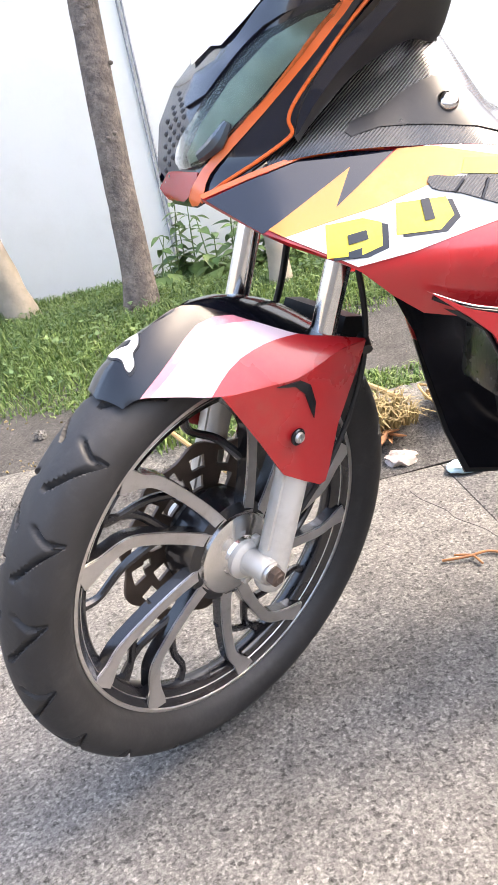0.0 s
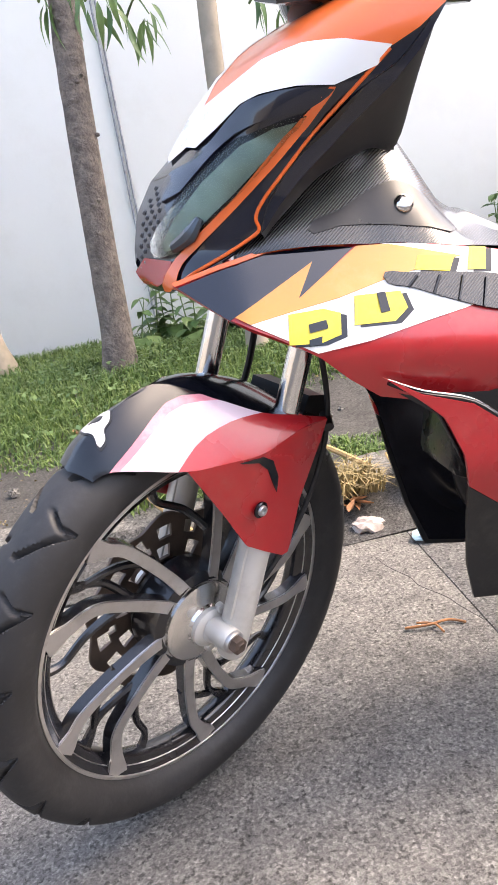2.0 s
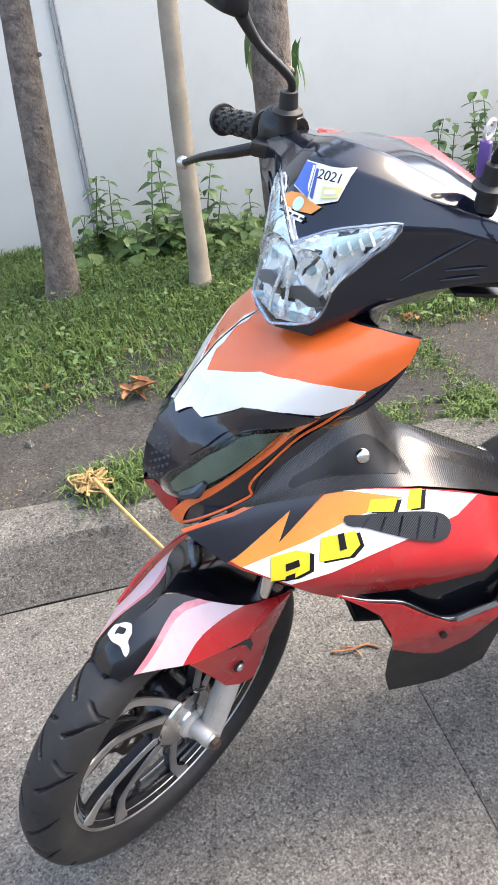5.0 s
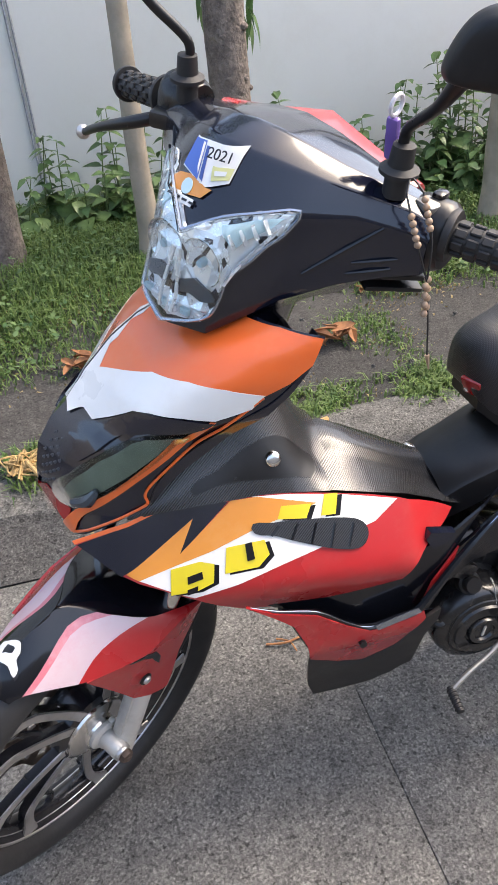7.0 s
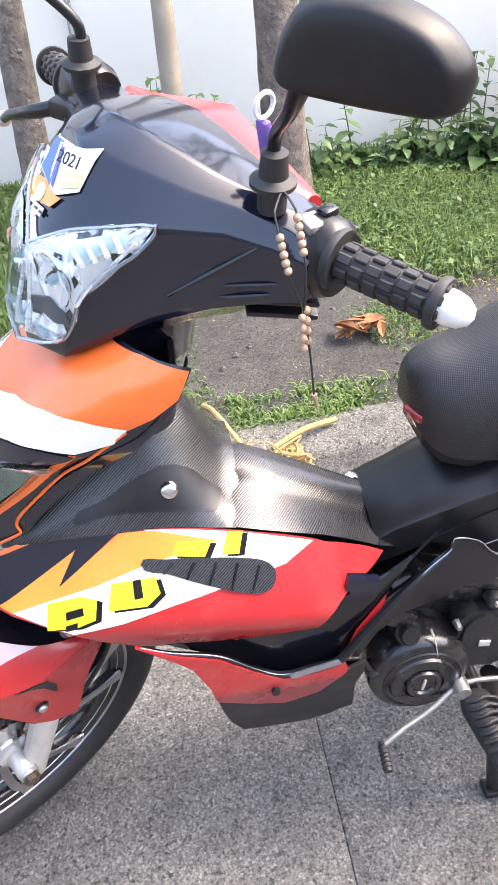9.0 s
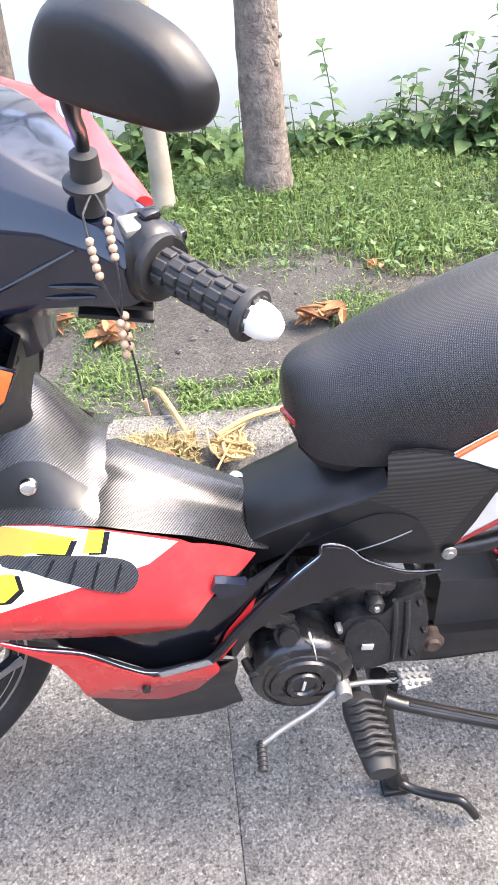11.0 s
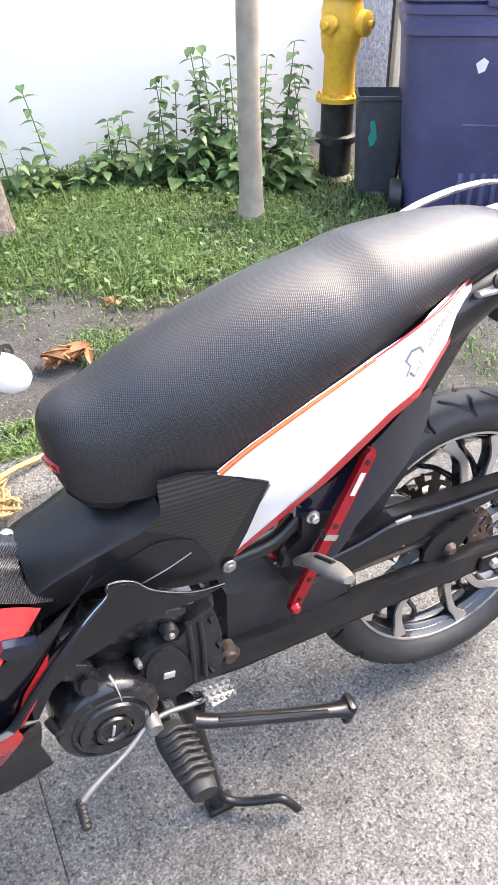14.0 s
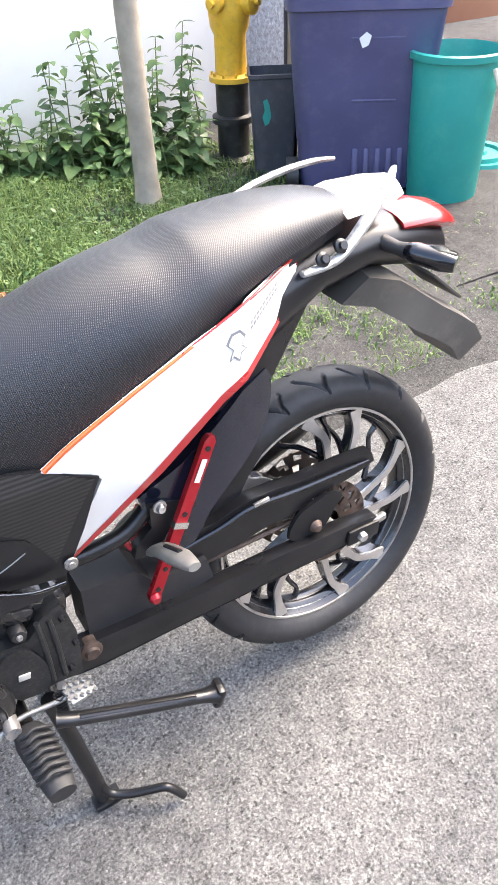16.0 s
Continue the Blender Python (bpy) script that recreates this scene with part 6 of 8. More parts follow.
# ---- rear bodywork ----
def rear_at(x, z):
    swell = 0.011 * math.sin(math.pi * max(0.0, min(1.0, (x - 0.77) / 0.38))) * max(0.0, min(1.0, (z - 0.60) / 0.15))
    return (x, -0.088 - swell + 0.45 * max(0, x - 1.05) + 0.2 * max(0, 0.66 - z), z)


def cover_at(x, z):
    swell = max(0.0, min(1.0, (x - 0.53) / 0.25))
    return (x, -0.066 - 0.030 * swell * (2 - swell) + 0.35 * max(0, z - 0.70) + 0.06 * max(0, 0.62 - z), z)


# the crease of the cover, from the tunnel's corner up to the seat
CREASE = [(0.522, 0.604), (0.545, 0.620), (0.570, 0.634), (0.600, 0.649), (0.632, 0.662), (0.664, 0.674), (0.690, 0.690)]
SIDECOVER = CREASE + [(0.692, 0.734), (0.725, 0.735), (0.76, 0.729), (0.832, 0.692), (0.80, 0.62), (0.763, 0.548), (0.722, 0.554), (0.690, 0.560), (0.660, 0.580), (0.648, 0.596), (0.634, 0.603), (0.612, 0.606), (0.575, 0.588), (0.54, 0.566), (0.512, 0.552)]
side_cover = part("side_cover", panel(SIDECOVER, cover_at, 0.004, 0.009, 0, 0.0012), SATIN, bike, "satin black side cover")
far_cover = panel([(0.70, 0.60), (0.70, 0.69), (0.76, 0.72), (0.832, 0.69), (0.80, 0.62), (0.763, 0.548)], cover_at, 0.004, 0.014, 0, 0.0015)
far_cover.transform(MIRROR)
part("side_cover", far_cover, SATIN, bike, "satin black side cover")
part("ribbed_film", panel([(0.664, 0.675), (0.686, 0.692), (0.689, 0.732), (0.725, 0.733), (0.766, 0.723), (0.826, 0.691), (0.790, 0.640), (0.755, 0.580), (0.742, 0.610), (0.726, 0.640), (0.695, 0.660)], cover_at, 0.0006, 0.009, 0.0010), RIBFILM, side_cover, "fine ribbed black film under the seat")
part("knee_step", panel(rounded([(0.580, 0.596), (0.635, 0.632), (0.672, 0.650), (0.694, 0.650), (0.716, 0.642), (0.730, 0.630), (0.722, 0.620), (0.690, 0.603), (0.652, 0.588), (0.640, 0.598), (0.612, 0.602)], 2, (0, 8)), cover_at, 0.001, 0.008, 0.0022, 0.0018), SATIN, side_cover, "raised knee panel")
# sky sheen along the panel's lower edge, drawn as a pale line
part("knee_line", tube([Vector(cover_at(x, z)) - Vector((0, 0.0026, 0)) for x, z in ((0.654, 0.588), (0.690, 0.6035), (0.720, 0.6195))], 0.0010, 6, 5), GREYPAD, side_cover, "thin pale line painted as sky sheen on the knee panel's edge")
part("cover_bolt", lathe([(0.0, -0.006), (0.005, -0.006), (0.006, -0.004), (0.011, -0.003), (0.012, 0.0), (0.0, 0.003)], 18), GREYPAD, side_cover, "dull silver domed bolt", pose(0.772, -0.097, 0.571) @ Matrix.Scale(0.85, 4))
part("under_cover", panel([(0.489, 0.507), (0.529, 0.549), (0.575, 0.588), (0.603, 0.608), (0.607, 0.626), (0.618, 0.628), (0.637, 0.617), (0.661, 0.588), (0.713, 0.560), (0.757, 0.555), (0.72, 0.546), (0.668, 0.549), (0.629, 0.545), (0.603, 0.528), (0.552, 0.512), (0.515, 0.480), (0.489, 0.430), (0.466, 0.440), (0.474, 0.470)], lambda x, z: (x, -0.112 + 0.05 * max(0, 0.56 - z), z), 0.004, 0.014, 0, 0.0015), GLOSSY, bike, "glossy black cover over the engine")
bridge = []
for k, (x, z) in enumerate(CREASE):
    n = Vector(cover_at(x, z)) + Vector((0, -0.0005, -0.001))
    mz = z + (0.022, 0.018, 0.014, 0.014, 0.016, 0.020, 0.024)[k]
    bridge.append([n, n + Vector((0, 0.006, 0.0045)), Vector((x, n.y * 0.55, z + (mz - z) * 0.62)), Vector((x, n.y * 0.1, z + (mz - z) * 0.94)), Vector((x, 0.03, mz)), Vector((x, 0.062, mz - 0.010)), Vector((x, 0.090, mz - 0.040)), Vector((x, 0.100, mz - 0.075))])
part("seat_bridge", loft(dense(bridge, 3), closed=False, caps=False), SATIN, bike, "satin black bridge under the seat nose")
tail = both("tail_panel", lambda: panel([(0.765, 0.724), (0.81, 0.753), (0.892, 0.796), (0.976, 0.834), (1.067, 0.866), (1.162, 0.874), (1.175, 0.862), (1.170, 0.834), (1.130, 0.800), (1.079, 0.772), (1.014, 0.738), (0.967, 0.700), (0.903, 0.648), (0.842, 0.596), (0.775, 0.546), (0.757, 0.542), (0.800, 0.618), (0.836, 0.684), (0.824, 0.697)], rear_at, 0.004, 0.014, 0.002, 0.003), WHITE, bike, "white tail panel with red and orange edges")
both("red_edge", decal([(1.172, 0.836), (1.128, 0.806), (1.076, 0.781), (1.010, 0.748), (0.962, 0.711), (0.900, 0.660), (0.840, 0.606), (0.790, 0.564), (0.775, 0.545), (0.842, 0.594), (0.903, 0.646), (0.967, 0.698), (1.014, 0.736), (1.079, 0.770), (1.131, 0.799)], rear_at, 0.0035), RED, tail, "red lower edge")
both("orange_edge", lambda: tube([(x, rear_at(x, z)[1] - 0.001, z) for x, z in ((0.768, 0.724), (0.81, 0.752), (0.892, 0.795), (0.976, 0.833))], [0.0036, 0.0034, 0.0026, 0.0018], 8, 4), ORANGE, tail, "worn orange upper edge")
both("red_top_edge", lambda: tube([(x, rear_at(x, z)[1] - 0.001, z) for x, z in ((0.960, 0.827), (1.067, 0.866), (1.162, 0.874), (1.175, 0.862))], [0.0012, 0.0020, 0.0022, 0.0018], 8, 4), REDLAMP, tail, "dark red upper edge")
# ---- small marks on the tail panel: a plain ring and bars of unreadable print ----
HOOK = [(1.022, 0.818), (1.030, 0.832), (1.044, 0.834), (1.052, 0.824), (1.046, 0.812), (1.054, 0.803), (1.045, 0.800), (1.042, 0.788), (1.032, 0.797), (1.026, 0.792), (1.032, 0.808)]
part("tail_mark", panel(HOOK, rear_at, 0.0003, 0.03, 0.0026), PRINTGREY, tail, "thin grey outline mark")
part("tail_mark", panel([(1.038 + (x - 1.038) * 0.80, 0.812 + (z - 0.812) * 0.82) for x, z in HOOK], rear_at, 0.0003, 0.03, 0.0030), WHITE, tail)
for k in range(9):
    x = 1.062 + 0.0072 * k
    for dz in (0.0, 0.007):
        z = 0.832 + 0.0030 * k - dz
        part("print_bar", panel([(x, z), (x + 0.001, z + 0.0040), (x + 0.0045, z + 0.0052), (x + 0.004, z + 0.0012)], rear_at, 0.0004, 0.05, 0.0036), PRINTGREY, tail)

# ---- handlebar cowl, headlamp, controls: all turned with the fork ----
COWL = [(0.0, (0.205, 0.660), (0.238, 0.766), (0.300, 0.834), (0.338, 0.847), (0.430, 0.828), (0.410, 0.650)),
        (0.045, (0.218, 0.663), (0.254, 0.774), (0.312, 0.830), (0.346, 0.840), (0.430, 0.822), (0.410, 0.646)),
        (0.090, (0.285, 0.698), (0.308, 0.790), (0.344, 0.813), (0.372, 0.820), (0.434, 0.808), (0.412, 0.648)),
        (0.125, (0.335, 0.712), (0.350, 0.786), (0.372, 0.802), (0.396, 0.806), (0.438, 0.796), (0.425, 0.688)),
        (0.160, (0.370, 0.722), (0.376, 0.778), (0.392, 0.793), (0.412, 0.797), (0.446, 0.788), (0.442, 0.714)),
        (0.190, (0.388, 0.732), (0.390, 0.772), (0.402, 0.784), (0.420, 0.788), (0.452, 0.782), (0.450, 0.728))]


def cowl_ring(y, *corners):
    """Corners joined by nearly straight sides, the corners themselves a little eased."""
    p = [Vector((x, y, z)) for x, z in corners]
    out = []
    for i, c in enumerate(p):
        a, b = p[i - 1], p[(i + 1) % len(p)]
        out += [c.lerp(a, 0.09), c.lerp(a, 0.03).lerp(c.lerp(b, 0.03), 0.5), c.lerp(b, 0.09), c.lerp(b, 0.5)]
    return out


rows = [cowl_ring(-r[0], *r[1:]) for r in reversed(COWL[1:])] + [cowl_ring(*r) for r in COWL]
cowl = part("handlebar_cowl", loft(rows), NAVY, bike, "glossy blue-black handlebar cowl", STEER, 24)


def face_at(y, z, out=0.0):
    """The cowl's front face at a place across and up."""
    a = abs(y)
    tab = lambda k, j: lerp_tab([(r[0], r[k][j]) for r in COWL], a)
    x = lerp_tab([(tab(1, 1), tab(1, 0)), (tab(2, 1), tab(2, 0)), (tab(3, 1), tab(3, 0)), (tab(4, 1), tab(4, 0))], z)
    return Vector((x - out, y, z))


def on_face(out):
    return lambda a, b: face_at(-a, b, out)


HALF = [(0.0, 0.766), (0.012, 0.773), (0.034, 0.785), (0.059, 0.791), (0.089, 0.7945), (0.084, 0.773), (0.075, 0.762), (0.066, 0.746), (0.055, 0.731), (0.053, 0.719), (0.052, 0.704), (0.048, 0.689), (0.030, 0.679), (0.0, 0.671)]
LAMP = [(-y, z) for y, z in HALF] + list(reversed(HALF[1:-1]))
shards = panel([(-y * 0.97, z) for y, z in LAMP], on_face(0.001), 0.001, 0.013)
jit = random.Random(8)
for v in shards.verts:
    v.co.x += jit.uniform(-0.0035, 0.003)
lamp = part("headlamp", shards, SILVERED, cowl, "clear headlamp with faceted chrome reflectors", STEER, 0)
part("lamp_lens", panel([(-y * 1.02, z) for y, z in LAMP], on_face(0.013), 0.002, 0.010, 0, 0.007), LENS, cowl, "clear headlamp lens", STEER).visible_shadow = False
for s in (-1, 1):
    part("reflector_bowl", lathe([(0.003, 0.012), (0.012, 0.010), (0.020, 0.004), (0.0255, -0.003), (0.0268, -0.003), (0.022, 0.006), (0.013, 0.013), (0.003, 0.015)], 18, "x"), REFLECT, cowl, "", STEER @ Matrix.Translation(face_at(s * 0.026, 0.738, 0.001)), 12)
    part("bulb", tube([face_at(s * 0.026, 0.738, -0.004), face_at(s * 0.026, 0.738, 0.007)], [0.006, 0.004], 10, smooth=False), ICE, cowl, "", STEER)
    part("lamp_shade", panel([(-s * y, z) for y, z in ((0.006, 0.716), (0.024, 0.722), (0.046, 0.712), (0.049, 0.703), (0.036, 0.701), (0.022, 0.706), (0.008, 0.704))], on_face(0.006), 0.003, 0.008, 0, 0.001), LAMPGREY, cowl, "dark lamp shade", STEER)
    part("lamp_divider", tube([face_at(s * y, z, 0.008) for y, z in ((0.008, 0.682), (0.010, 0.700), (0.007, 0.722), (0.004, 0.748))], 0.0022, 6), SILVERED, cowl, "", STEER)
    part("lamp_divider", tube([face_at(s * y, z, 0.009) for y, z in ((0.053, 0.722), (0.060, 0.742), (0.072, 0.764), (0.083, 0.782))], 0.0020, 6), SILVERED, cowl, "", STEER)
    part("lamp_bezel", tube([face_at(s * y, z, 0.008) for y, z in HALF], 0.0020, 6, 3), CHROMEGLINT, cowl, "bright lamp surround", STEER)
    part("led_strip", panel([(-s * y, z) for y, z in ((0.036, 0.778), (0.060, 0.785), (0.080, 0.788), (0.074, 0.779), (0.060, 0.768), (0.052, 0.758))], on_face(0.005), 0.003, 0.008, 0, 0.001), ICE, cowl, "pale blue side reflector", STEER)
    for k in range(4):
        part("side_fin", block((0.006, 0.0016, 0.016), face_at(s * (0.050 + 0.007 * k), 0.765 + 0.005 * k, 0.006), 0.0005, (s * 30, 0, 0), 1), SILVERED, cowl, "", STEER)
for k in range(6):
    part("led_cell", block((0.006, 0.012, 0.009), face_at(-0.036 + 0.0145 * k, 0.685, 0.004), 0.002, (0, 0, 12 * (k % 2) - 6)), ICE if k % 2 else SILVERED, cowl, "", STEER)
# stickers on the cowl
def top_at(a, b):
    p = face_at(-a, b, 0.0)
    return Vector((p.x - 0.0024, p.y, p.z + 0.0013))


part("sticker", panel([(-0.045, 0.800), (-0.048, 0.822), (0.019, 0.834), (0.020, 0.805), (-0.004, 0.796)], top_at, 0.0005, 0.012), WHITE, cowl, "white and blue paper sticker reading 2021", STEER)
part("sticker_blue", panel([(-0.044, 0.801), (-0.047, 0.821), (-0.030, 0.824), (-0.016, 0.798)], top_at, 0.0005, 0.012, 0.0008), surface("blue_print", (0.05, 0.12, 0.42), 0.4, var=0.1), cowl, "", STEER)
part("sticker_bar", panel([(-0.024, 0.806), (-0.033, 0.822), (-0.030, 0.8225), (-0.019, 0.802)], top_at, 0.0005, 0.012, 0.0014), WHITE, cowl, "", STEER)
part("sticker", panel([(-0.054, 0.787), (-0.044, 0.795), (-0.026, 0.799), (0.007, 0.797), (0.000, 0.789), (-0.020, 0.785), (-0.043, 0.783)], top_at, 0.0005, 0.012), AMBER, cowl, "small amber winged sticker", STEER)
part("sticker", panel([(-0.046, 0.775), (-0.044, 0.781), (-0.006, 0.785), (-0.006, 0.779)], top_at, 0.0005, 0.012, 0.0007), WHITE, cowl, "small white sticker with unreadable print", STEER)
num = bpy.data.curves.new("year", "FONT")
num.body, num.size, num.extrude, num.align_x = "2021", 0.016, 0.0003, "CENTER"
tmp = bpy.data.objects.new("tmp_text", num)
year_me = bpy.data.meshes.new_from_object(tmp)
bpy.data.objects.remove(tmp)
year_me.materials.clear()
year_me.materials.append(SATIN)
tp = top_at(0.002, 0.822)
tx = (top_at(0.018, 0.8225) - top_at(-0.016, 0.8195)).normalized()
tz = (top_at(0.002, 0.830) - top_at(0.002, 0.812)).normalized()
tn = tx.cross(tz).normalized()
tz = tn.cross(tx)
part("year", year_me, SATIN, cowl, "black printed year 2021", STEER @ Matrix.Translation(tp + tn * 0.0060 - tz * 0.006) @ Matrix((tx, tz, tn)).transposed().to_4x4())
part("sticker_stripe", panel([(-0.014, 0.800), (-0.026, 0.8215), (-0.022, 0.822), (-0.008, 0.799)], top_at, 0.0005, 0.012, 0.0012), surface("deep_blue_print", (0.03, 0.07, 0.28), 0.4, var=0.1), cowl, "", STEER)
part("sticker_field", panel([(0.002, 0.803), (-0.004, 0.813), (0.018, 0.816), (0.0185, 0.807)], top_at, 0.0005, 0.012, 0.0010), surface("pale_yellow_print", (0.62, 0.60, 0.26), 0.4, var=0.1), cowl, "", STEER)
part("sticker_bar", panel([(0.003, 0.807), (0.001, 0.8105), (0.013, 0.8125), (0.0135, 0.809)], top_at, 0.0005, 0.012, 0.0016), WHITE, cowl, "", STEER)
part("sticker_disc", panel([(-0.024 + 0.008 * math.cos(k * 0.524), 0.790 + 0.006 * math.sin(k * 0.524)) for k in range(12)], top_at, 0.0005, 0.012, 0.0010), ICE, cowl, "", STEER)
for k in range(4):
    part("print_bar", panel([(-0.044 + 0.011 * k, 0.7775 + 0.001 * k), (-0.043 + 0.011 * k, 0.7795 + 0.001 * k), (-0.036 + 0.011 * k, 0.7802 + 0.001 * k), (-0.036 + 0.011 * k, 0.7784 + 0.001 * k)], top_at, 0.0004, 0.02, 0.0013), SATIN, cowl, "", STEER)
# chin under the cowl, a raised vane and slots on its flank
part("cowl_chin", loft([[(x + d * math.cos(a), w * math.sin(a), z) for a in (k * math.pi / 10 for k in range(20))] for x, d, w, z in ((0.350, 0.050, 0.046, 0.585), (0.340, 0.062, 0.056, 0.615), (0.325, 0.085, 0.068, 0.650), (0.320, 0.095, 0.074, 0.685))]), NAVY, cowl, "glossy black chin below the cowl", STEER)
for s in (-1, 1):
    for (y0, z0), (y1, z1), r in (((0.100, 0.728), (0.150, 0.778), 0.0026), ((0.132, 0.738), (0.168, 0.746), 0.0022), ((0.130, 0.726), (0.164, 0.734), 0.0022)):
        part("cowl_vane", tube([face_at(s * y0, z0, 0.0), face_at(s * (y0 + y1) / 2, (z0 + z1) / 2, 0.002), face_at(s * y1, z1, 0.0)], [r * 0.6, r, r * 0.6], 6, 5), GLOSSY, cowl, "", STEER)
part("clutch_perch", block((0.022, 0.026, 0.011), (0.414, -0.170, 0.794), 0.004, (0, 0, -12)), GREYPAD, cowl, "silver lever perch", STEER)
# red dash cover with its white front edge
def dash_row(a, b):
    rows = []
    for i in range(17):
        y = -0.140 + 0.0175 * i
        k = abs(y)
        f, r = Vector((0.350 + 0.60 * k, y, 0.826 - 0.25 * k)), Vector((0.470 - 0.1 * k, y, 0.818 - 0.22 * k))
        rows.append([f.lerp(r, t) + Vector((0, 0, 0.006 * math.sin(3.14 * t))) for t in (a, a + (b - a) * 0.33, a + (b - a) * 0.66, b)] + [f.lerp(r, t) - Vector((0, 0, 0.008)) for t in (b, a)])
    return loft(rows)


part("dash_cover", dash_row(0.08, 1.0), RED, cowl, "red dash cover", STEER)
part("dash_edge", dash_row(0.0, 0.08), WHITE, cowl, "white edge of the dash", STEER)
part("cowl_gap", tube([(0.385, -0.10, 0.680), (0.350, -0.118, 0.712), (0.372, -0.150, 0.735), (0.398, -0.178, 0.748)], 0.004, 6), MATT, cowl, "", STEER)
for z in (0.715, 0.700):
    part("cowl_fin", block((0.07, 0.05, 0.006), (0.405, -0.145, z), 0.002, (0, 8, -35)), SATIN, cowl, "", STEER)

# ---- grips, levers, switches ----
def grip_set(s, inner, outer):
    d = (outer - inner).normalized()
    g = part("handlebar_grip", tube([inner, outer], 0.0158, 24, smooth=False), GRIPRUB, bike, "black rubber handlebar grip with raised blocks", STEER)
    q = d.to_track_quat("Z", "Y").to_matrix().to_4x4()
    base = STEER @ Matrix.Translation(inner) @ q
    ln = (outer - inner).length
    tile = mesh_of("grip_block", block((0.0046, 0.0088, 0.0125), (0, 0, 0), 0.0012, seg=1), GRIPRUB, 30)
    for i in range(int(ln / 0.0145)):
        for k in range(8):
            a = 2 * math.pi * (k + 0.5 * (i % 2)) / 8
            part("grip_block", tile, GRIPRUB, g, m=base @ pose(0.0162 * math.cos(a), 0.0162 * math.sin(a), 0.012 + i * 0.0145, 0, 0, math.degrees(a)))
    for at, r in ((0.0, 0.027), (ln - 0.003, 0.0225)):
        part("grip_flange", lathe([(0.0, at - 0.004), (r, at - 0.004), (r + 0.001, at), (r, at + 0.004), (0.0, at + 0.004)], 28, "z"), GRIPRUB, g, "", base)
    part("bar_end", lathe([(0.0, ln), (0.0155, ln), (0.0155, ln + 0.008), (0.0135, ln + 0.018), (0.008, ln + 0.026), (0.0, ln + 0.029)], 24, "z"), surface("white_bar_end", (0.72, 0.71, 0.68), 0.4, var=0.06, dirt=(0.4, 0.38, 0.33), amount=0.3), g, "white plastic bar end", base)
    return g


GL0, GL1 = Vector((0.420, -0.198, 0.770)), Vector((0.440, -0.298, 0.771))
GR0, GR1 = Vector((0.425, 0.215, 0.775)), Vector((0.470, 0.345, 0.740))
grip_set(-1, GL0, GL1)
grip_set(1, GR0, GR1)
sw = part("switch_housing", loft([[(x + 0.030 * math.cos(a) * k, y, 0.762 + 0.036 * math.sin(a) * k) for a in (j * math.pi / 9 for j in range(18))] for x, y, k in ((0.425, -0.150, 0.85), (0.423, -0.158, 1.05), (0.423, -0.190, 1.08), (0.423, -0.199, 0.9))]), SATIN, bike, "black switch housing", STEER)
part("switch_button", block((0.016, 0.022, 0.012), (0.452, -0.176, 0.775), 0.004), GLOSSY, sw, "", STEER)
part("switch_button", block((0.018, 0.014, 0.010), (0.43, -0.172, 0.80), 0.004), GLOSSY, sw, "", STEER)
part("switch_housing", loft([[(x + 0.028 * math.cos(a) * k, y, 0.778 + 0.034 * math.sin(a) * k) for a in (j * math.pi / 9 for j in range(18))] for x, y, k in ((0.425, 0.160, 0.85), (0.424, 0.170, 1.05), (0.424, 0.205, 1.05), (0.426, 0.214, 0.9))]), SATIN, bike, "black switch housing", STEER)
lever = part("brake_lever", tube([(0.395, 0.205, 0.762), (0.372, 0.235, 0.752), (0.372, 0.29, 0.728), (0.388, 0.345, 0.697)], [0.009, 0.008, 0.006, 0.0055], 10), BLACKSTEEL, bike, "black brake lever with a silver ball end", STEER)
ball = bmesh.new()
bmesh.ops.create_uvsphere(ball, u_segments=16, v_segments=10, radius=0.010)
part("lever_ball", ball, MACHINED, lever, "", STEER @ Matrix.Translation((0.389, 0.350, 0.695)))
part("lever_perch", block((0.035, 0.045, 0.022), (0.400, 0.190, 0.765), 0.006, (0, 0, 20)), BLACKSTEEL, lever, "", STEER)

# ---- mirrors ----
MIRROR_EDGE = [(0.353 + 0.33 * (y - 0.178), y, z) for y, z in ((0.178, 0.951), (0.180, 0.940), (0.190, 0.9355), (0.222, 0.936), (0.253, 0.938), (0.282, 0.941), (0.294, 0.943), (0.302, 0.950), (0.3055, 0.962), (0.303, 0.974), (0.294, 0.985), (0.281, 0.994), (0.263, 1.000), (0.244, 1.003), (0.225, 1.002), (0.205, 0.997), (0.192, 0.987), (0.183, 0.970))]


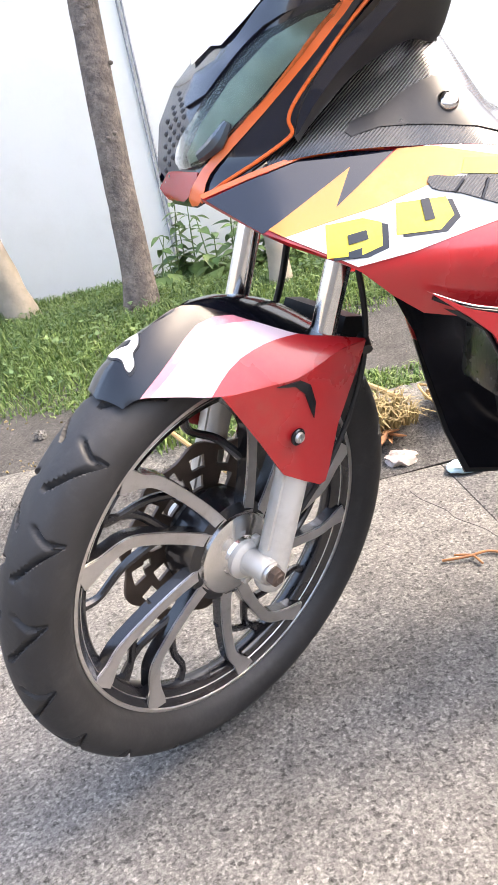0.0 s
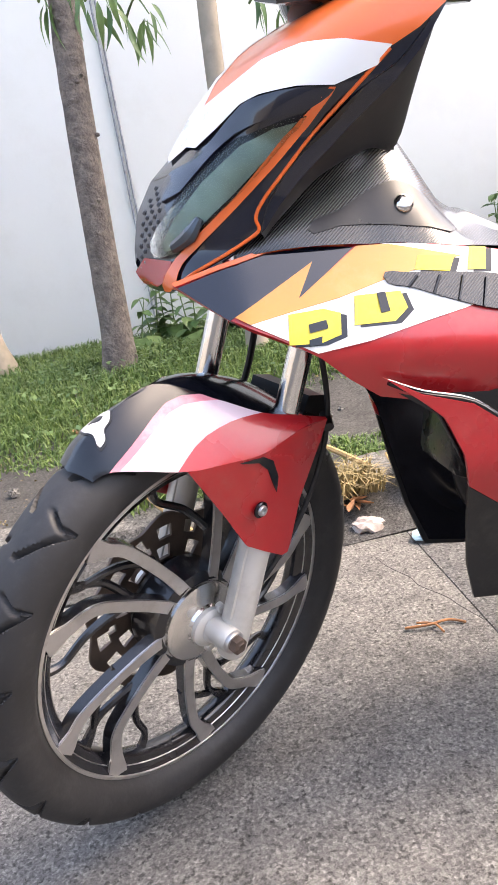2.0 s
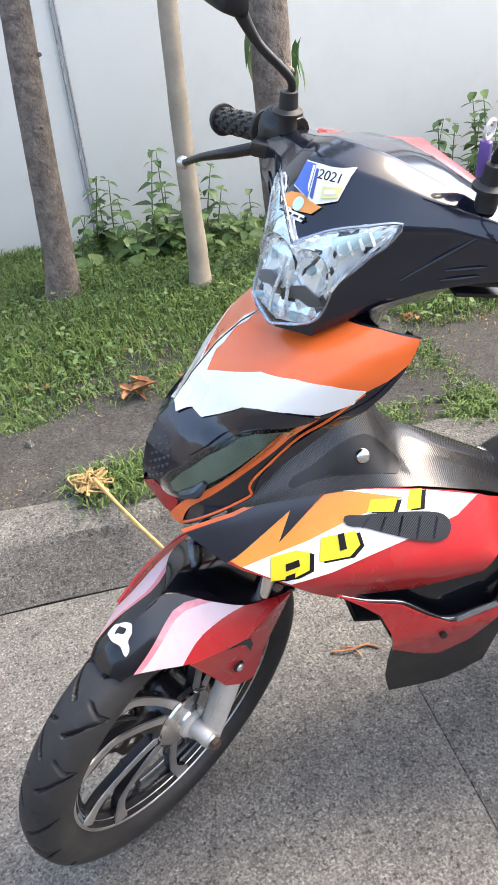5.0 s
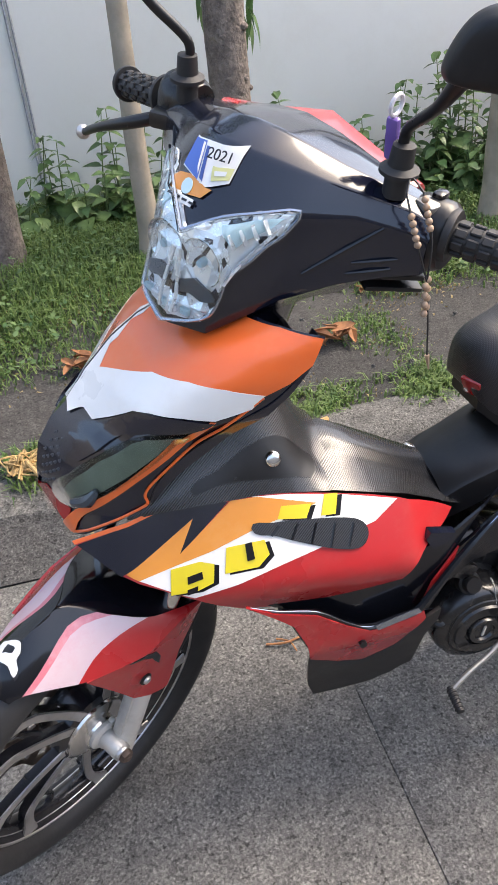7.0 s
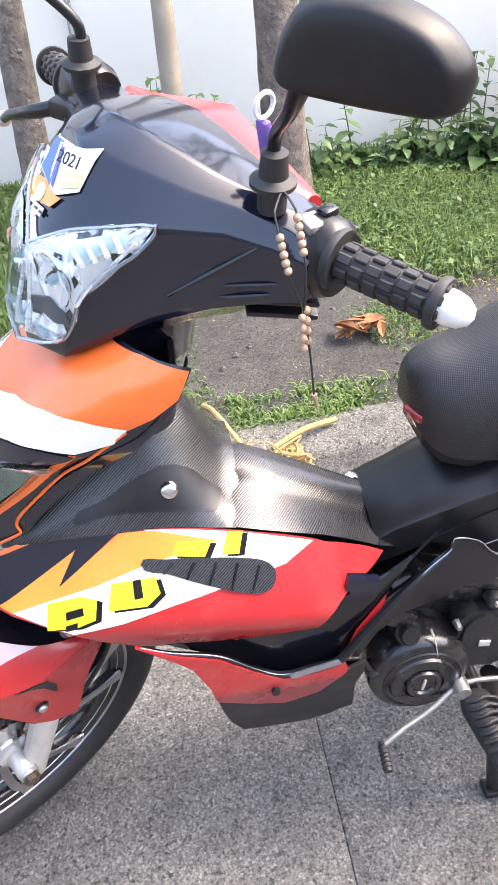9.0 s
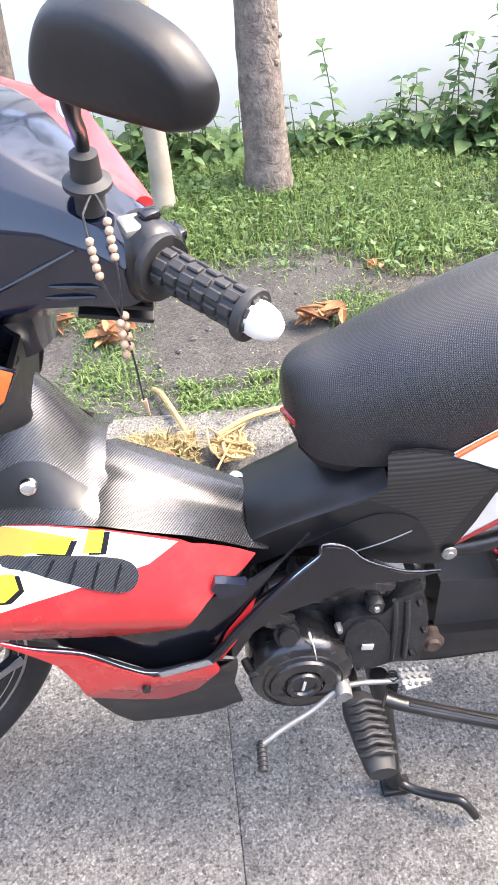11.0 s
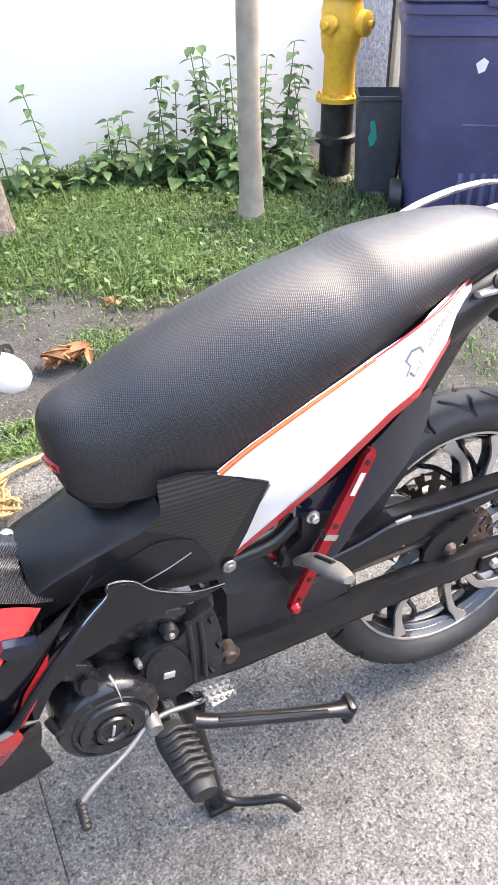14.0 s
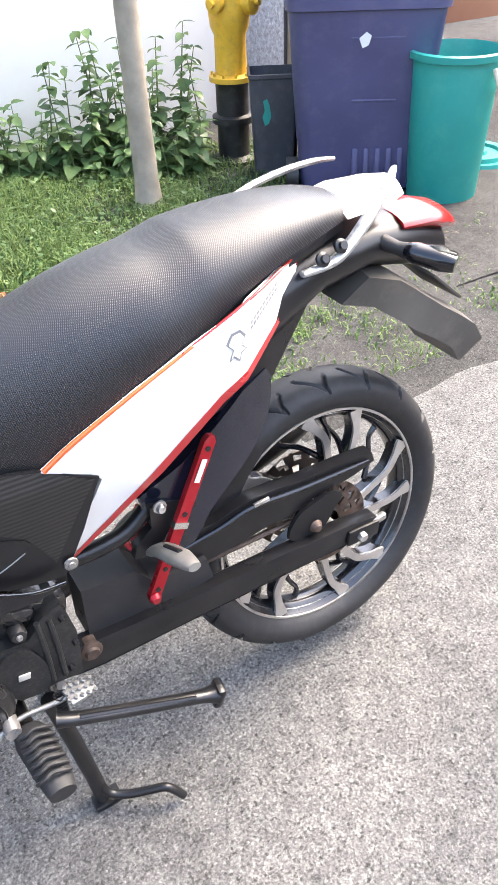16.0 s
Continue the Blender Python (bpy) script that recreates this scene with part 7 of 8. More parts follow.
def mirror_set(s, base, ball_at, shift):
    m = part("mirror", tube([base + Vector((0, 0, 0.018)), base + Vector((0, 0, 0.045)), base.lerp(ball_at, 0.55) + Vector((-0.004, s * 0.004, 0.018)), ball_at], [0.0056, 0.0056, 0.0060, 0.0095], 12, 7), SATIN, bike, "black rear-view mirror on a bent stem", STEER)
    part("stem_boot", lathe([(0.0, -0.022), (0.013, -0.022), (0.013, 0.0), (0.0205, 0.002), (0.0205, 0.006), (0.013, 0.010), (0.0115, 0.030), (0.0, 0.032)], 20, "z"), GRIPRUB, m, "black rubber boot", STEER @ Matrix.Translation(base))
    loop = spline([(x, s * y, z) for x, y, z in MIRROR_EDGE], 5, True)
    mid = sum(loop, Vector()) / len(loop)
    fwd = Vector((-0.95, s * 0.30, 0.05)).normalized()
    ring = lambda d, k: [mid + (p - mid) * k + fwd * d for p in loop]
    mm = STEER @ Matrix.Translation(shift)
    part("mirror_shell", loft([ring(d, k) for d, k in ((-0.004, 0.93), (-0.005, 0.985), (0.0, 1.0), (0.004, 0.996), (0.010, 0.965), (0.0165, 0.905), (0.0205, 0.86), (0.0225, 0.80), (0.0245, 0.6), (0.0255, 0.3), (0.026, 0.1))]), MATT, m, "black moulded mirror housing", mm)
    part("mirror_glass", loft([ring(-0.0045, 0.91), ring(-0.0062, 0.90)]), surface("mirror_glass", (0.85, 0.87, 0.88), 0.01, 1.0, var=0.0, bumps=0), m, "mirror glass", mm)
    return m


mirror_set(-1, Vector((0.395, -0.138, 0.822)), Vector((0.360, -0.197, 0.942)), (0, 0, 0))
mirror_set(1, Vector((0.405, 0.165, 0.815)), Vector((0.360, 0.215, 0.936)), (0, 0.02, -0.007))

# ---- beads and a purple tag hung on the left mirror ----
def hung(p):
    return STEER @ Vector(p)


rosary = thing("bead_string", "string of pale wooden beads hung from the mirror stem", "beads", hung((0.395, -0.150, 0.80)))
top_p = hung((0.392, -0.152, 0.822))
for dx, n0, n1, ln in ((-0.010, 3, 8, 0.10), (0.008, 1, 6, 0.10)):
    low = top_p + Vector((0.008, -0.036, -0.092))
    a = top_p + Vector((dx, -0.018, -0.008))
    part("cord", tube([a, a.lerp(low, 0.5) + Vector((dx * 0.4, -0.008, 0)), low], 0.0011, 5), GRIPRUB, rosary)
    for k in range(n0, n1):
        bead = bmesh.new()
        bmesh.ops.create_uvsphere(bead, u_segments=10, v_segments=7, radius=0.0038)
        t = k / 13
        part("bead", bead, WOODBEAD, rosary, m=Matrix.Translation(a.lerp(low, t) + Vector((dx * 0.4, -0.008, 0)) * (1 - abs(2 * t - 1))))
for k in range(8):
    bead = bmesh.new()
    bmesh.ops.create_uvsphere(bead, u_segments=10, v_segments=7, radius=0.004)
    part("bead", bead, WOODBEAD, rosary, m=Matrix.Translation(low + Vector((0.0022 * (-1) ** k, 0.002 * (-1) ** k, -0.0050 * k))))
part("cord", tube([top_p + Vector((-0.010, -0.018, -0.008)), top_p + Vector((0, -0.006, 0.004)), top_p + Vector((0.008, -0.018, -0.008))], 0.0011, 5), GRIPRUB, rosary)
part("cord", tube([low, low + Vector((0.004, 0, -0.045)), low + Vector((0.006, 0, -0.088))], 0.001, 5), GRIPRUB, rosary)
part("tassel", tube([low + Vector((0.006, 0, -0.086)), low + Vector((0.009, 0, -0.104))], [0.003, 0.001], 6, smooth=False), WOODBEAD, rosary)
tag = thing("key_tag", "translucent purple plastic tag looped on the mirror", "tag", hung((0.405, -0.128, 0.83)))
part("tag_body", block((0.008, 0.014, 0.046), (0, 0, 0), 0.003), PURPLE, tag, "", STEER @ pose(0.404, -0.118, 0.848, 0, -12, 0))
part("tag_ring", tube([(0.010 * math.cos(a), 0, 0.010 * math.sin(a)) for a in (k * math.pi / 6 for k in range(13))], 0.0022, 6, 2), surface("clear_ring", (0.6, 0.58, 0.62), 0.2, var=0.05), tag, "", STEER @ pose(0.400, -0.118, 0.882))

# ---- engine ----
eng = part("engine", block((0.24, 0.17, 0.16), (0.635, YM, 0.415), 0.02, (0, 14, 0)), ENGINE, bike, "black painted single-cylinder engine, dusty")
CAP = pose(0.577, -0.10, 0.374)
part("crankcase_cover", lathe([(0.0, -0.022), (0.030, -0.022), (0.030, -0.026), (0.046, -0.026), (0.048, -0.022), (0.062, -0.018), (0.070, -0.012), (0.074, 0.0), (0.074, 0.05), (0.0, 0.05)], 64), ENGINE, eng, "round black cover", CAP)
part("inspection_cap", lathe([(0.0, -0.026), (0.016, -0.026), (0.018, -0.030), (0.024, -0.030), (0.026, -0.026), (0.026, -0.02), (0.0, -0.02)], 40), ENGINE, eng, "", CAP)
part("cap_slot", block((0.004, 0.003, 0.020), (0, -0.0275, 0), 0.0008, (0, 12, 0)), SILVERPAINT, eng, "", CAP)
part("cover_rim", lathe([(0.0545, -0.0205), (0.056, -0.0218), (0.0575, -0.020), (0.056, -0.018), (0.0545, -0.0205)], 64), BLACKSTEEL, eng, "worn bright edge", CAP)
GEARCASE = [(0.636, 0.452), (0.660, 0.466), (0.692, 0.462), (0.712, 0.490), (0.745, 0.504), (0.758, 0.440), (0.752, 0.346), (0.714, 0.352), (0.659, 0.349), (0.639, 0.386)]
part("gear_case", panel(rounded(GEARCASE[::-1], 2, (1, 3, 5, 6)), lambda x, z: (x, -0.093, z), 0.06, 0.02, 0, 0.004), CASEGREY, eng, "dusty black gear case")
part("case_plate", panel(rounded([(0.642, 0.394), (0.658, 0.358), (0.709, 0.360), (0.708, 0.398), (0.690, 0.448), (0.668, 0.460), (0.643, 0.441)], 2), lambda x, z: (x, -0.098, z), 0.006, 0.02, 0, 0.003), CASEGREY, eng, "raised plate on the gear case")
part("case_badge", block((0.017, 0.003, 0.011), (0.672, -0.0995, 0.404), 0.001, (0, 10, 0)), SILVERPAINT, eng, "small silver badge")
part("upper_case", block((0.19, 0.09, 0.06), (0.665, -0.03, 0.487), 0.014, (0, 16, 0)), ENGINE, eng)
part("oil_filler", lathe([(0.0, -0.016), (0.012, -0.016), (0.014, -0.012), (0.014, -0.004), (0.018, -0.003), (0.018, 0.012), (0.0, 0.012)], 24), SATIN, eng, "", pose(0.560, -0.098, 0.455, -25, 0, 0))
for x, z in ((0.682, 0.482), (0.632, 0.447), (0.742, 0.478), (0.738, 0.372), (0.648, 0.365), (0.752, 0.420)):
    part("case_bolt", lathe([(0.0, -0.004), (0.0038, -0.004), (0.0045, -0.002), (0.006, 0.01), (0.0, 0.01)], 6), BLACKSTEEL if x > 0.7 else WORN, eng, "", pose(x, -0.098, z))
for k in range(7):
    x = 0.40 + 0.012 * k
    part("cylinder_fin", block((0.005, 0.13, 0.12 - 0.003 * k), (x, YM, 0.44 - 0.004 * k), 0.002, (0, 12, 0)), ENGINE, eng)
part("cylinder_head", block((0.07, 0.14, 0.12), (0.365, YM, 0.445), 0.015, (0, 12, 0)), ENGINE, eng)
for k in range(2):
    part("case_rib", tube([(0.708 + 0.017 * k, -0.094, 0.489 - 0.004 * k), (0.710 + 0.017 * k, -0.097, 0.44), (0.709 + 0.018 * k, -0.096, 0.365)], 0.0042, 8), CASEGREY, eng)
part("case_lug", lathe([(0.0, -0.006), (0.010, -0.006), (0.012, -0.002), (0.012, 0.012), (0.0, 0.012)], 20), CASEGREY, eng, "", pose(0.682, -0.092, 0.482))
part("cylinder_cover", block((0.15, 0.04, 0.026), (0.64, -0.066, 0.520), 0.008, (0, 20, 0)), ENGINE, eng)
part("cable_bracket", block((0.05, 0.012, 0.03), (0.545, -0.095, 0.485), 0.004, (0, 30, 0)), ENGINE, eng)
part("starter", tube([(0.545, -0.07, 0.515), (0.63, -0.07, 0.535)], 0.020, 16, smooth=False), ENGINE, eng, "black starter motor")
part("sealant_streak", tube([(0.588, -0.110, 0.466), (0.592, -0.116, 0.452), (0.596, -0.1195, 0.425), (0.600, -0.1225, 0.390), (0.604, -0.1235, 0.352), (0.602, -0.1215, 0.322)], [0.004, 0.0026, 0.0017, 0.0015, 0.0014, 0.001], 6, 5, 0.4), SILVERPAINT, eng, "grey drip of sealant")
part("hose", tube([(0.50, -0.09, 0.40), (0.51, -0.11, 0.395), (0.53, -0.10, 0.40)], 0.007, 8), BLACKSTEEL, eng)
part("exhaust", tube([(0.37, 0.06, 0.40), (0.40, 0.09, 0.30), (0.55, 0.13, 0.24), (0.80, 0.16, 0.26), (0.95, 0.17, 0.30)], 0.016, 12), BLACKSTEEL, bike, "black exhaust pipe")
part("muffler", tube([(0.93, 0.17, 0.295), (0.97, 0.175, 0.305), (1.28, 0.185, 0.40), (1.34, 0.187, 0.42)], [0.018, 0.042, 0.045, 0.036], 20, 5), BLACKSTEEL, bike, "black muffler")

# ---- swingarm, chain cover, shocks ----
arm = both("swingarm", lambda: loft([[(x, -0.060 + 0.017 * a, zc + h * b) for a, b in ((-1, -0.9), (-0.9, -1), (-1, 0.75), (-0.8, 1), (0.7, 1), (1, 0.8), (1, -1))] for x, zc, h in ((0.745, 0.352, 0.030), (0.79, 0.346, 0.029), (0.90, 0.343, 0.026), (1.10, 0.340, 0.025), (1.26, 0.334, 0.023), (1.330, 0.328, 0.019))]), SATIN, bike, "black box-section swingarm")
part("pivot_bolt", lathe([(0.0, -0.085), (0.010, -0.085), (0.012, -0.080), (0.018, -0.078), (0.018, -0.06), (0.0, -0.06)], 18), RUSTY, arm, "", pose(0.775, 0, 0.362))
part("axle_plate", block((0.070, 0.008, 0.034), (1.295, -0.080, 0.330), 0.004, (0, 3, 0)), MATT, arm)
part("axle_bolt", lathe([(0.0, -0.094), (0.008, -0.094), (0.010, -0.091), (0.010, -0.084), (0.013, -0.083), (0.0, -0.078)], 6), WORN, arm, "", pose(1.288, 0, 0.330))
part("chain_adjuster", block((0.030, 0.012, 0.014), (1.335, -0.074, 0.340), 0.003, (0, -10, 0)), WORN, arm)
cc = part("chain_cover", panel(rounded([(0.930, 0.462), (1.018, 0.476), (1.082, 0.492), (1.175, 0.484), (1.272, 0.482), (1.330, 0.478), (1.338, 0.456), (1.292, 0.442), (1.242, 0.436), (1.194, 0.430), (1.160, 0.414), (1.112, 0.416), (1.067, 0.408), (1.001, 0.402), (0.950, 0.402)], 2, (5, 6)), lambda x, z: (x, -0.046, z), 0.020, 0.02, 0, 0.004), SATIN, bike, "satin black chain cover")
part("cover_ridge", tube([(0.940, -0.049, 0.452), (1.020, -0.050, 0.464), (1.082, -0.050, 0.478), (1.175, -0.050, 0.471), (1.272, -0.050, 0.468), (1.322, -0.049, 0.466)], [0.003, 0.0045, 0.005, 0.005, 0.004, 0.002], 8, 5), GLOSSY, cc, "raised glossy ridge")
part("cover_web", panel(rounded([(1.165, 0.412), (1.200, 0.430), (1.245, 0.436), (1.262, 0.420), (1.245, 0.396), (1.222, 0.362), (1.180, 0.358), (1.150, 0.372)], 2), lambda x, z: (x, -0.056, z), 0.006, 0.02, 0, 0.002), MATT, cc, "dusty black web over the chain")
part("cover_bolt", lathe([(0.0, -0.010), (0.007, -0.010), (0.011, -0.004), (0.013, 0.0), (0.0, 0.002)], 16), RUSTY, cc, "", pose(1.204, -0.058, 0.378))
part("cover_clip", block((0.030, 0.006, 0.008), (1.098, -0.052, 0.482), 0.002, (0, -4, 0)), WORN, cc)
part("chain_run", tube([(0.78, -0.028, 0.395), (1.0, -0.030, 0.385), (1.26, -0.030, 0.385)], 0.008, 6, flat=0.6), RUSTY, cc, "rusty chain")
part("chain_guard", panel([(0.782, 0.360), (0.784, 0.470), (0.869, 0.462), (0.896, 0.425), (0.99, 0.418), (1.00, 0.372), (0.94, 0.362)], lambda x, z: (x, -0.057, z), 0.06, 0.03, 0, 0.004), SHIELDGREY, bike, "black box behind the engine")
hug = []
for k in range(15):
    a = radians(122 + 2.0 * k)
    hug.append([REAR @ Vector((r * math.cos(a), y, r * math.sin(a))) for y, r in ((-0.078, 0.262 - 0.02 * k / 14), (-0.076, 0.285), (-0.072, 0.305), (-0.062, 0.318), (-0.03, 0.324), (0.0, 0.326), (0.03, 0.324), (0.062, 0.318), (0.072, 0.305), (0.076, 0.285), (0.078, 0.262))])
part("rear_hugger", loft(hug, closed=False, caps=False), SATIN, bike, "satin black mudguard hugging the tyre")
part("inner_guard", panel(rounded([(0.895, 0.585), (0.960, 0.625), (1.030, 0.680), (1.112, 0.728), (1.122, 0.680), (1.112, 0.640), (1.085, 0.600), (1.040, 0.560), (1.000, 0.52), (0.970, 0.47), (0.925, 0.47)], 2, (0,)), lambda x, z: (x, -0.046 - 0.016 * math.sin(max(0.0, min(1.0, (x - 0.9) / 0.23)) * math.pi), z), 0.12, 0.012, 0, 0.006), NAVY, bike, "glossy blue-black inner mudguard")
both("tail_side", lambda: panel([(1.156, 0.868), (1.226, 0.885), (1.25, 0.846), (1.19, 0.778), (1.127, 0.704), (1.100, 0.712), (1.02, 0.68), (1.06, 0.73), (1.12, 0.79), (1.165, 0.84)], lambda x, z: (x, -0.050 + 0.25 * max(0, x - 1.1), z), 0.004, 0.02, 0, 0.002), SATIN, bike, "satin black flank under the tail panel")
LINK_FOOT, LINK_HEAD = Vector((0.886, -0.080, 0.414)), Vector((1.000, -0.080, 0.664))
slant = (LINK_HEAD - LINK_FOOT).normalized()
across = Vector((slant.z, 0, -slant.x)) * 0.0095
corners = [LINK_FOOT - slant * 0.008 - across * 0.6, LINK_FOOT - across, LINK_HEAD - across, LINK_HEAD + slant * 0.009 - across * 0.5, LINK_HEAD + slant * 0.009 + across * 0.5, LINK_HEAD + across, LINK_FOOT + across, LINK_FOOT - slant * 0.008 + across * 0.6]
strut = part("lowering_link", panel([(p.x, p.z) for p in reversed(corners)], lambda x, z: (x, -0.080, z), 0.009, 0.03, 0, 0.001), REDMETAL, bike, "red drilled metal link bar")
for t in (0.06, 0.20, 0.36, 0.56, 0.78, 0.96):
    p = LINK_FOOT.lerp(LINK_HEAD, t)
    part("link_hole", tube([p - Vector((0, 0.0015, 0)), p + Vector((0, 0.006, 0))], 0.0042, 12, smooth=False), BLACKSTEEL, strut)
for t0, t1, name, mt, text in ((0.76, 0.90, "link_label", WHITE, "worn white label"), (0.47, 0.51, "link_clamp", POLISHED, "silver clamp")):
    a, b = LINK_FOOT.lerp(LINK_HEAD, t0), LINK_FOOT.lerp(LINK_HEAD, t1)
    k = 0.45 if name == "link_label" else 1.25
    part(name, panel([(p.x, p.z) for p in (a - across * k, a + across * k, b + across * k, b - across * k)], lambda x, z: (x, -0.0822, z), 0.001 if k < 1 else 0.012, 0.03), mt, strut, text)
part("link_bolt", lathe([(0.0, -0.008), (0.006, -0.008), (0.008, -0.005), (0.010, -0.001), (0.0, 0.004)], 14), REDMETAL, strut, "", pose(*LINK_FOOT))
spring_c = []
for k in range(80):
    a = k * 0.5
    spring_c.append((0.905 + 0.03 * math.cos(a) * 0.8 + k * 0.0006, 0.0 + 0.026 * math.sin(a), 0.45 + k * 0.0014))
part("shock_spring", tube(spring_c, 0.0055, 6, 1), REDMETAL, bike, "red shock absorber spring")
part("rear_frame", tube([(0.72, -0.045, 0.53), (0.83, -0.048, 0.528), (0.90, -0.040, 0.55), (1.02, -0.015, 0.66), (1.2, 0.0, 0.80)], 0.013, 10), BLACKSTEEL, bike, "black frame tube")
for x, z in ((0.918, 0.575),):
    part("frame_bolt", lathe([(0.0, -0.012), (0.007, -0.012), (0.0095, -0.008), (0.0095, -0.002), (0.014, -0.001), (0.014, 0.003), (0.0, 0.003)], 16), WORN, bike, "silver flanged bolt", pose(x, -0.068, z) @ Matrix.Scale(0.75, 4))
# passenger footrest
hanger = part("peg_hanger", panel([(0.905, 0.572), (0.935, 0.568), (0.985, 0.555), (0.99, 0.545), (0.945, 0.535), (0.918, 0.500), (0.900, 0.482), (0.872, 0.488), (0.878, 0.512), (0.905, 0.535)], lambda x, z: (x, -0.060, z), 0.012, 0.03, 0, 0.003), SATIN, bike, "black passenger footrest hanger")
peg2 = tube([(0.898, -0.066, 0.496), (0.905, -0.090, 0.515), (0.911, -0.135, 0.534), (0.915, -0.172, 0.546)], [0.012, 0.018, 0.019, 0.010], 14, 6, 0.6)
part("passenger_peg", peg2, GREYPAD, hanger, "cast silver passenger footrest")
part("peg_slot", tube([(0.906, -0.100, 0.5315), (0.912, -0.135, 0.5465)], 0.0045, 8, smooth=False, flat=0.6), SATIN, hanger)

# ---- footrest, levers and stands ----
bar = part("footrest", tube([(0.652, 0.20, 0.318), (0.652, -0.135, 0.322)], 0.011, 12, smooth=False), BLACKSTEEL, bike, "black rubber footrest on a steel bar")
part("footrest_rubber", tube([(0.652, -0.128, 0.330), (0.653, -0.150, 0.330), (0.658, -0.200, 0.330), (0.660, -0.243, 0.328)], [0.020, 0.027, 0.026, 0.019], 16, 5, 0.8), GRIPRUB, bar, "ribbed black rubber")
for k in range(7):
    y = -0.148 - 0.0125 * k
    part("rubber_rib", tube([(0.634, y, 0.344), (0.645, y - 0.005, 0.354), (0.657, y - 0.002, 0.3555), (0.670, y - 0.004, 0.353), (0.681, y, 0.342)], 0.003, 6, 3), GRIPRUB, bar)
shifter = part("shift_lever", tube([(0.512, -0.165, 0.308), (0.54, -0.155, 0.320), (0.585, -0.140, 0.332), (0.625, -0.125, 0.350), (0.655, -0.120, 0.352), (0.695, -0.122, 0.350), (0.725, -0.124, 0.352)], 0.0042, 10), GREYPAD, bike, "silver heel and toe shift lever")
part("toe_rubber", tube([(0.510, -0.160, 0.306), (0.507, -0.200, 0.299)], 0.0062, 12, smooth=False), GRIPRUB, shifter, "ribbed black toe rubber")
for k in range(6):
    part("toe_ridge", lathe([(0.0060, -0.0014), (0.0076, -0.0006), (0.0076, 0.0006), (0.0060, 0.0014), (0.0060, -0.0014)], 14), GRIPRUB, shifter, "", pose(0.509 - 0.0004 * k, -0.165 - 0.006 * k, 0.3052 - 0.0010 * k))
part("heel_pad", block((0.044, 0.030, 0.006), (0.735, -0.126, 0.355), 0.003, (8, 6, 12)), GREYPAD, shifter, "chequered cast pad")
for i in range(5):
    for j in range(3):
        part("pad_stud", block((0.006, 0.006, 0.004), (0.716 + 0.0095 * i, -0.137 + 0.0105 * j, 0.3605 - 0.001 * i + 0.0016 * j), 0.001, (8, 6, 57), 1), GREYPAD, shifter)
part("lever_spline", lathe([(0.0, -0.012), (0.011, -0.012), (0.012, 0.0), (0.012, 0.02), (0.0, 0.02)], 16), WORN, shifter, "", pose(0.632, -0.128, 0.352))
side = part("side_stand", tube([(0.690, -0.140, 0.338), (0.72, -0.150, 0.330), (0.82, -0.166, 0.296), (0.900, -0.176, 0.268), (0.925, -0.179, 0.260)], [0.015, 0.0125, 0.0125, 0.013, 0.020], 12, 5, 0.8), BLACKSTEEL, bike, "black folded side stand")
part("stand_groove", tube([(0.72, -0.1555, 0.339), (0.89, -0.182, 0.280)], 0.0035, 6, smooth=False), SATIN, side)
part("stand_foot", block((0.016, 0.034, 0.040), (0.928, -0.178, 0.258), 0.006, (0, 18, -8)), BLACKSTEEL, side)
spr = [(0.706 + 0.0075 * math.cos(k * 0.9), -0.118 + 0.0075 * math.sin(k * 0.9), 0.305 + k * 0.0009) for k in range(60)]
part("stand_spring", tube(spr, 0.0018, 5, 1), BLACKSTEEL, side)
cs = part("centre_stand", tube([(0.695, -0.085, 0.315), (0.708, -0.092, 0.22), (0.722, -0.098, 0.10), (0.730, -0.100, 0.022)], 0.0135, 12), BLACKSTEEL, bike, "black steel centre stand, lowered")
part("stand_leg", tube([(0.695, 0.145, 0.315), (0.708, 0.152, 0.22), (0.722, 0.158, 0.10), (0.730, 0.160, 0.022)], 0.0135, 12), BLACKSTEEL, cs)
part("stand_cross", tube([(0.712, -0.09, 0.19), (0.712, 0.15, 0.19)], 0.011, 10, smooth=False), BLACKSTEEL, cs)
for y in (-0.100, 0.160):
    part("stand_pad", block((0.05, 0.032, 0.014), (0.735, y, 0.008), 0.004), BLACKSTEEL, cs)
part("stand_tang", tube([(0.728, -0.101, 0.075), (0.738, -0.112, 0.042), (0.765, -0.128, 0.034), (0.800, -0.148, 0.044), (0.822, -0.160, 0.050), (0.836, -0.168, 0.038), (0.848, -0.174, 0.018)], 0.0078, 12, 6), BLACKSTEEL, cs, "bent black foot lever")

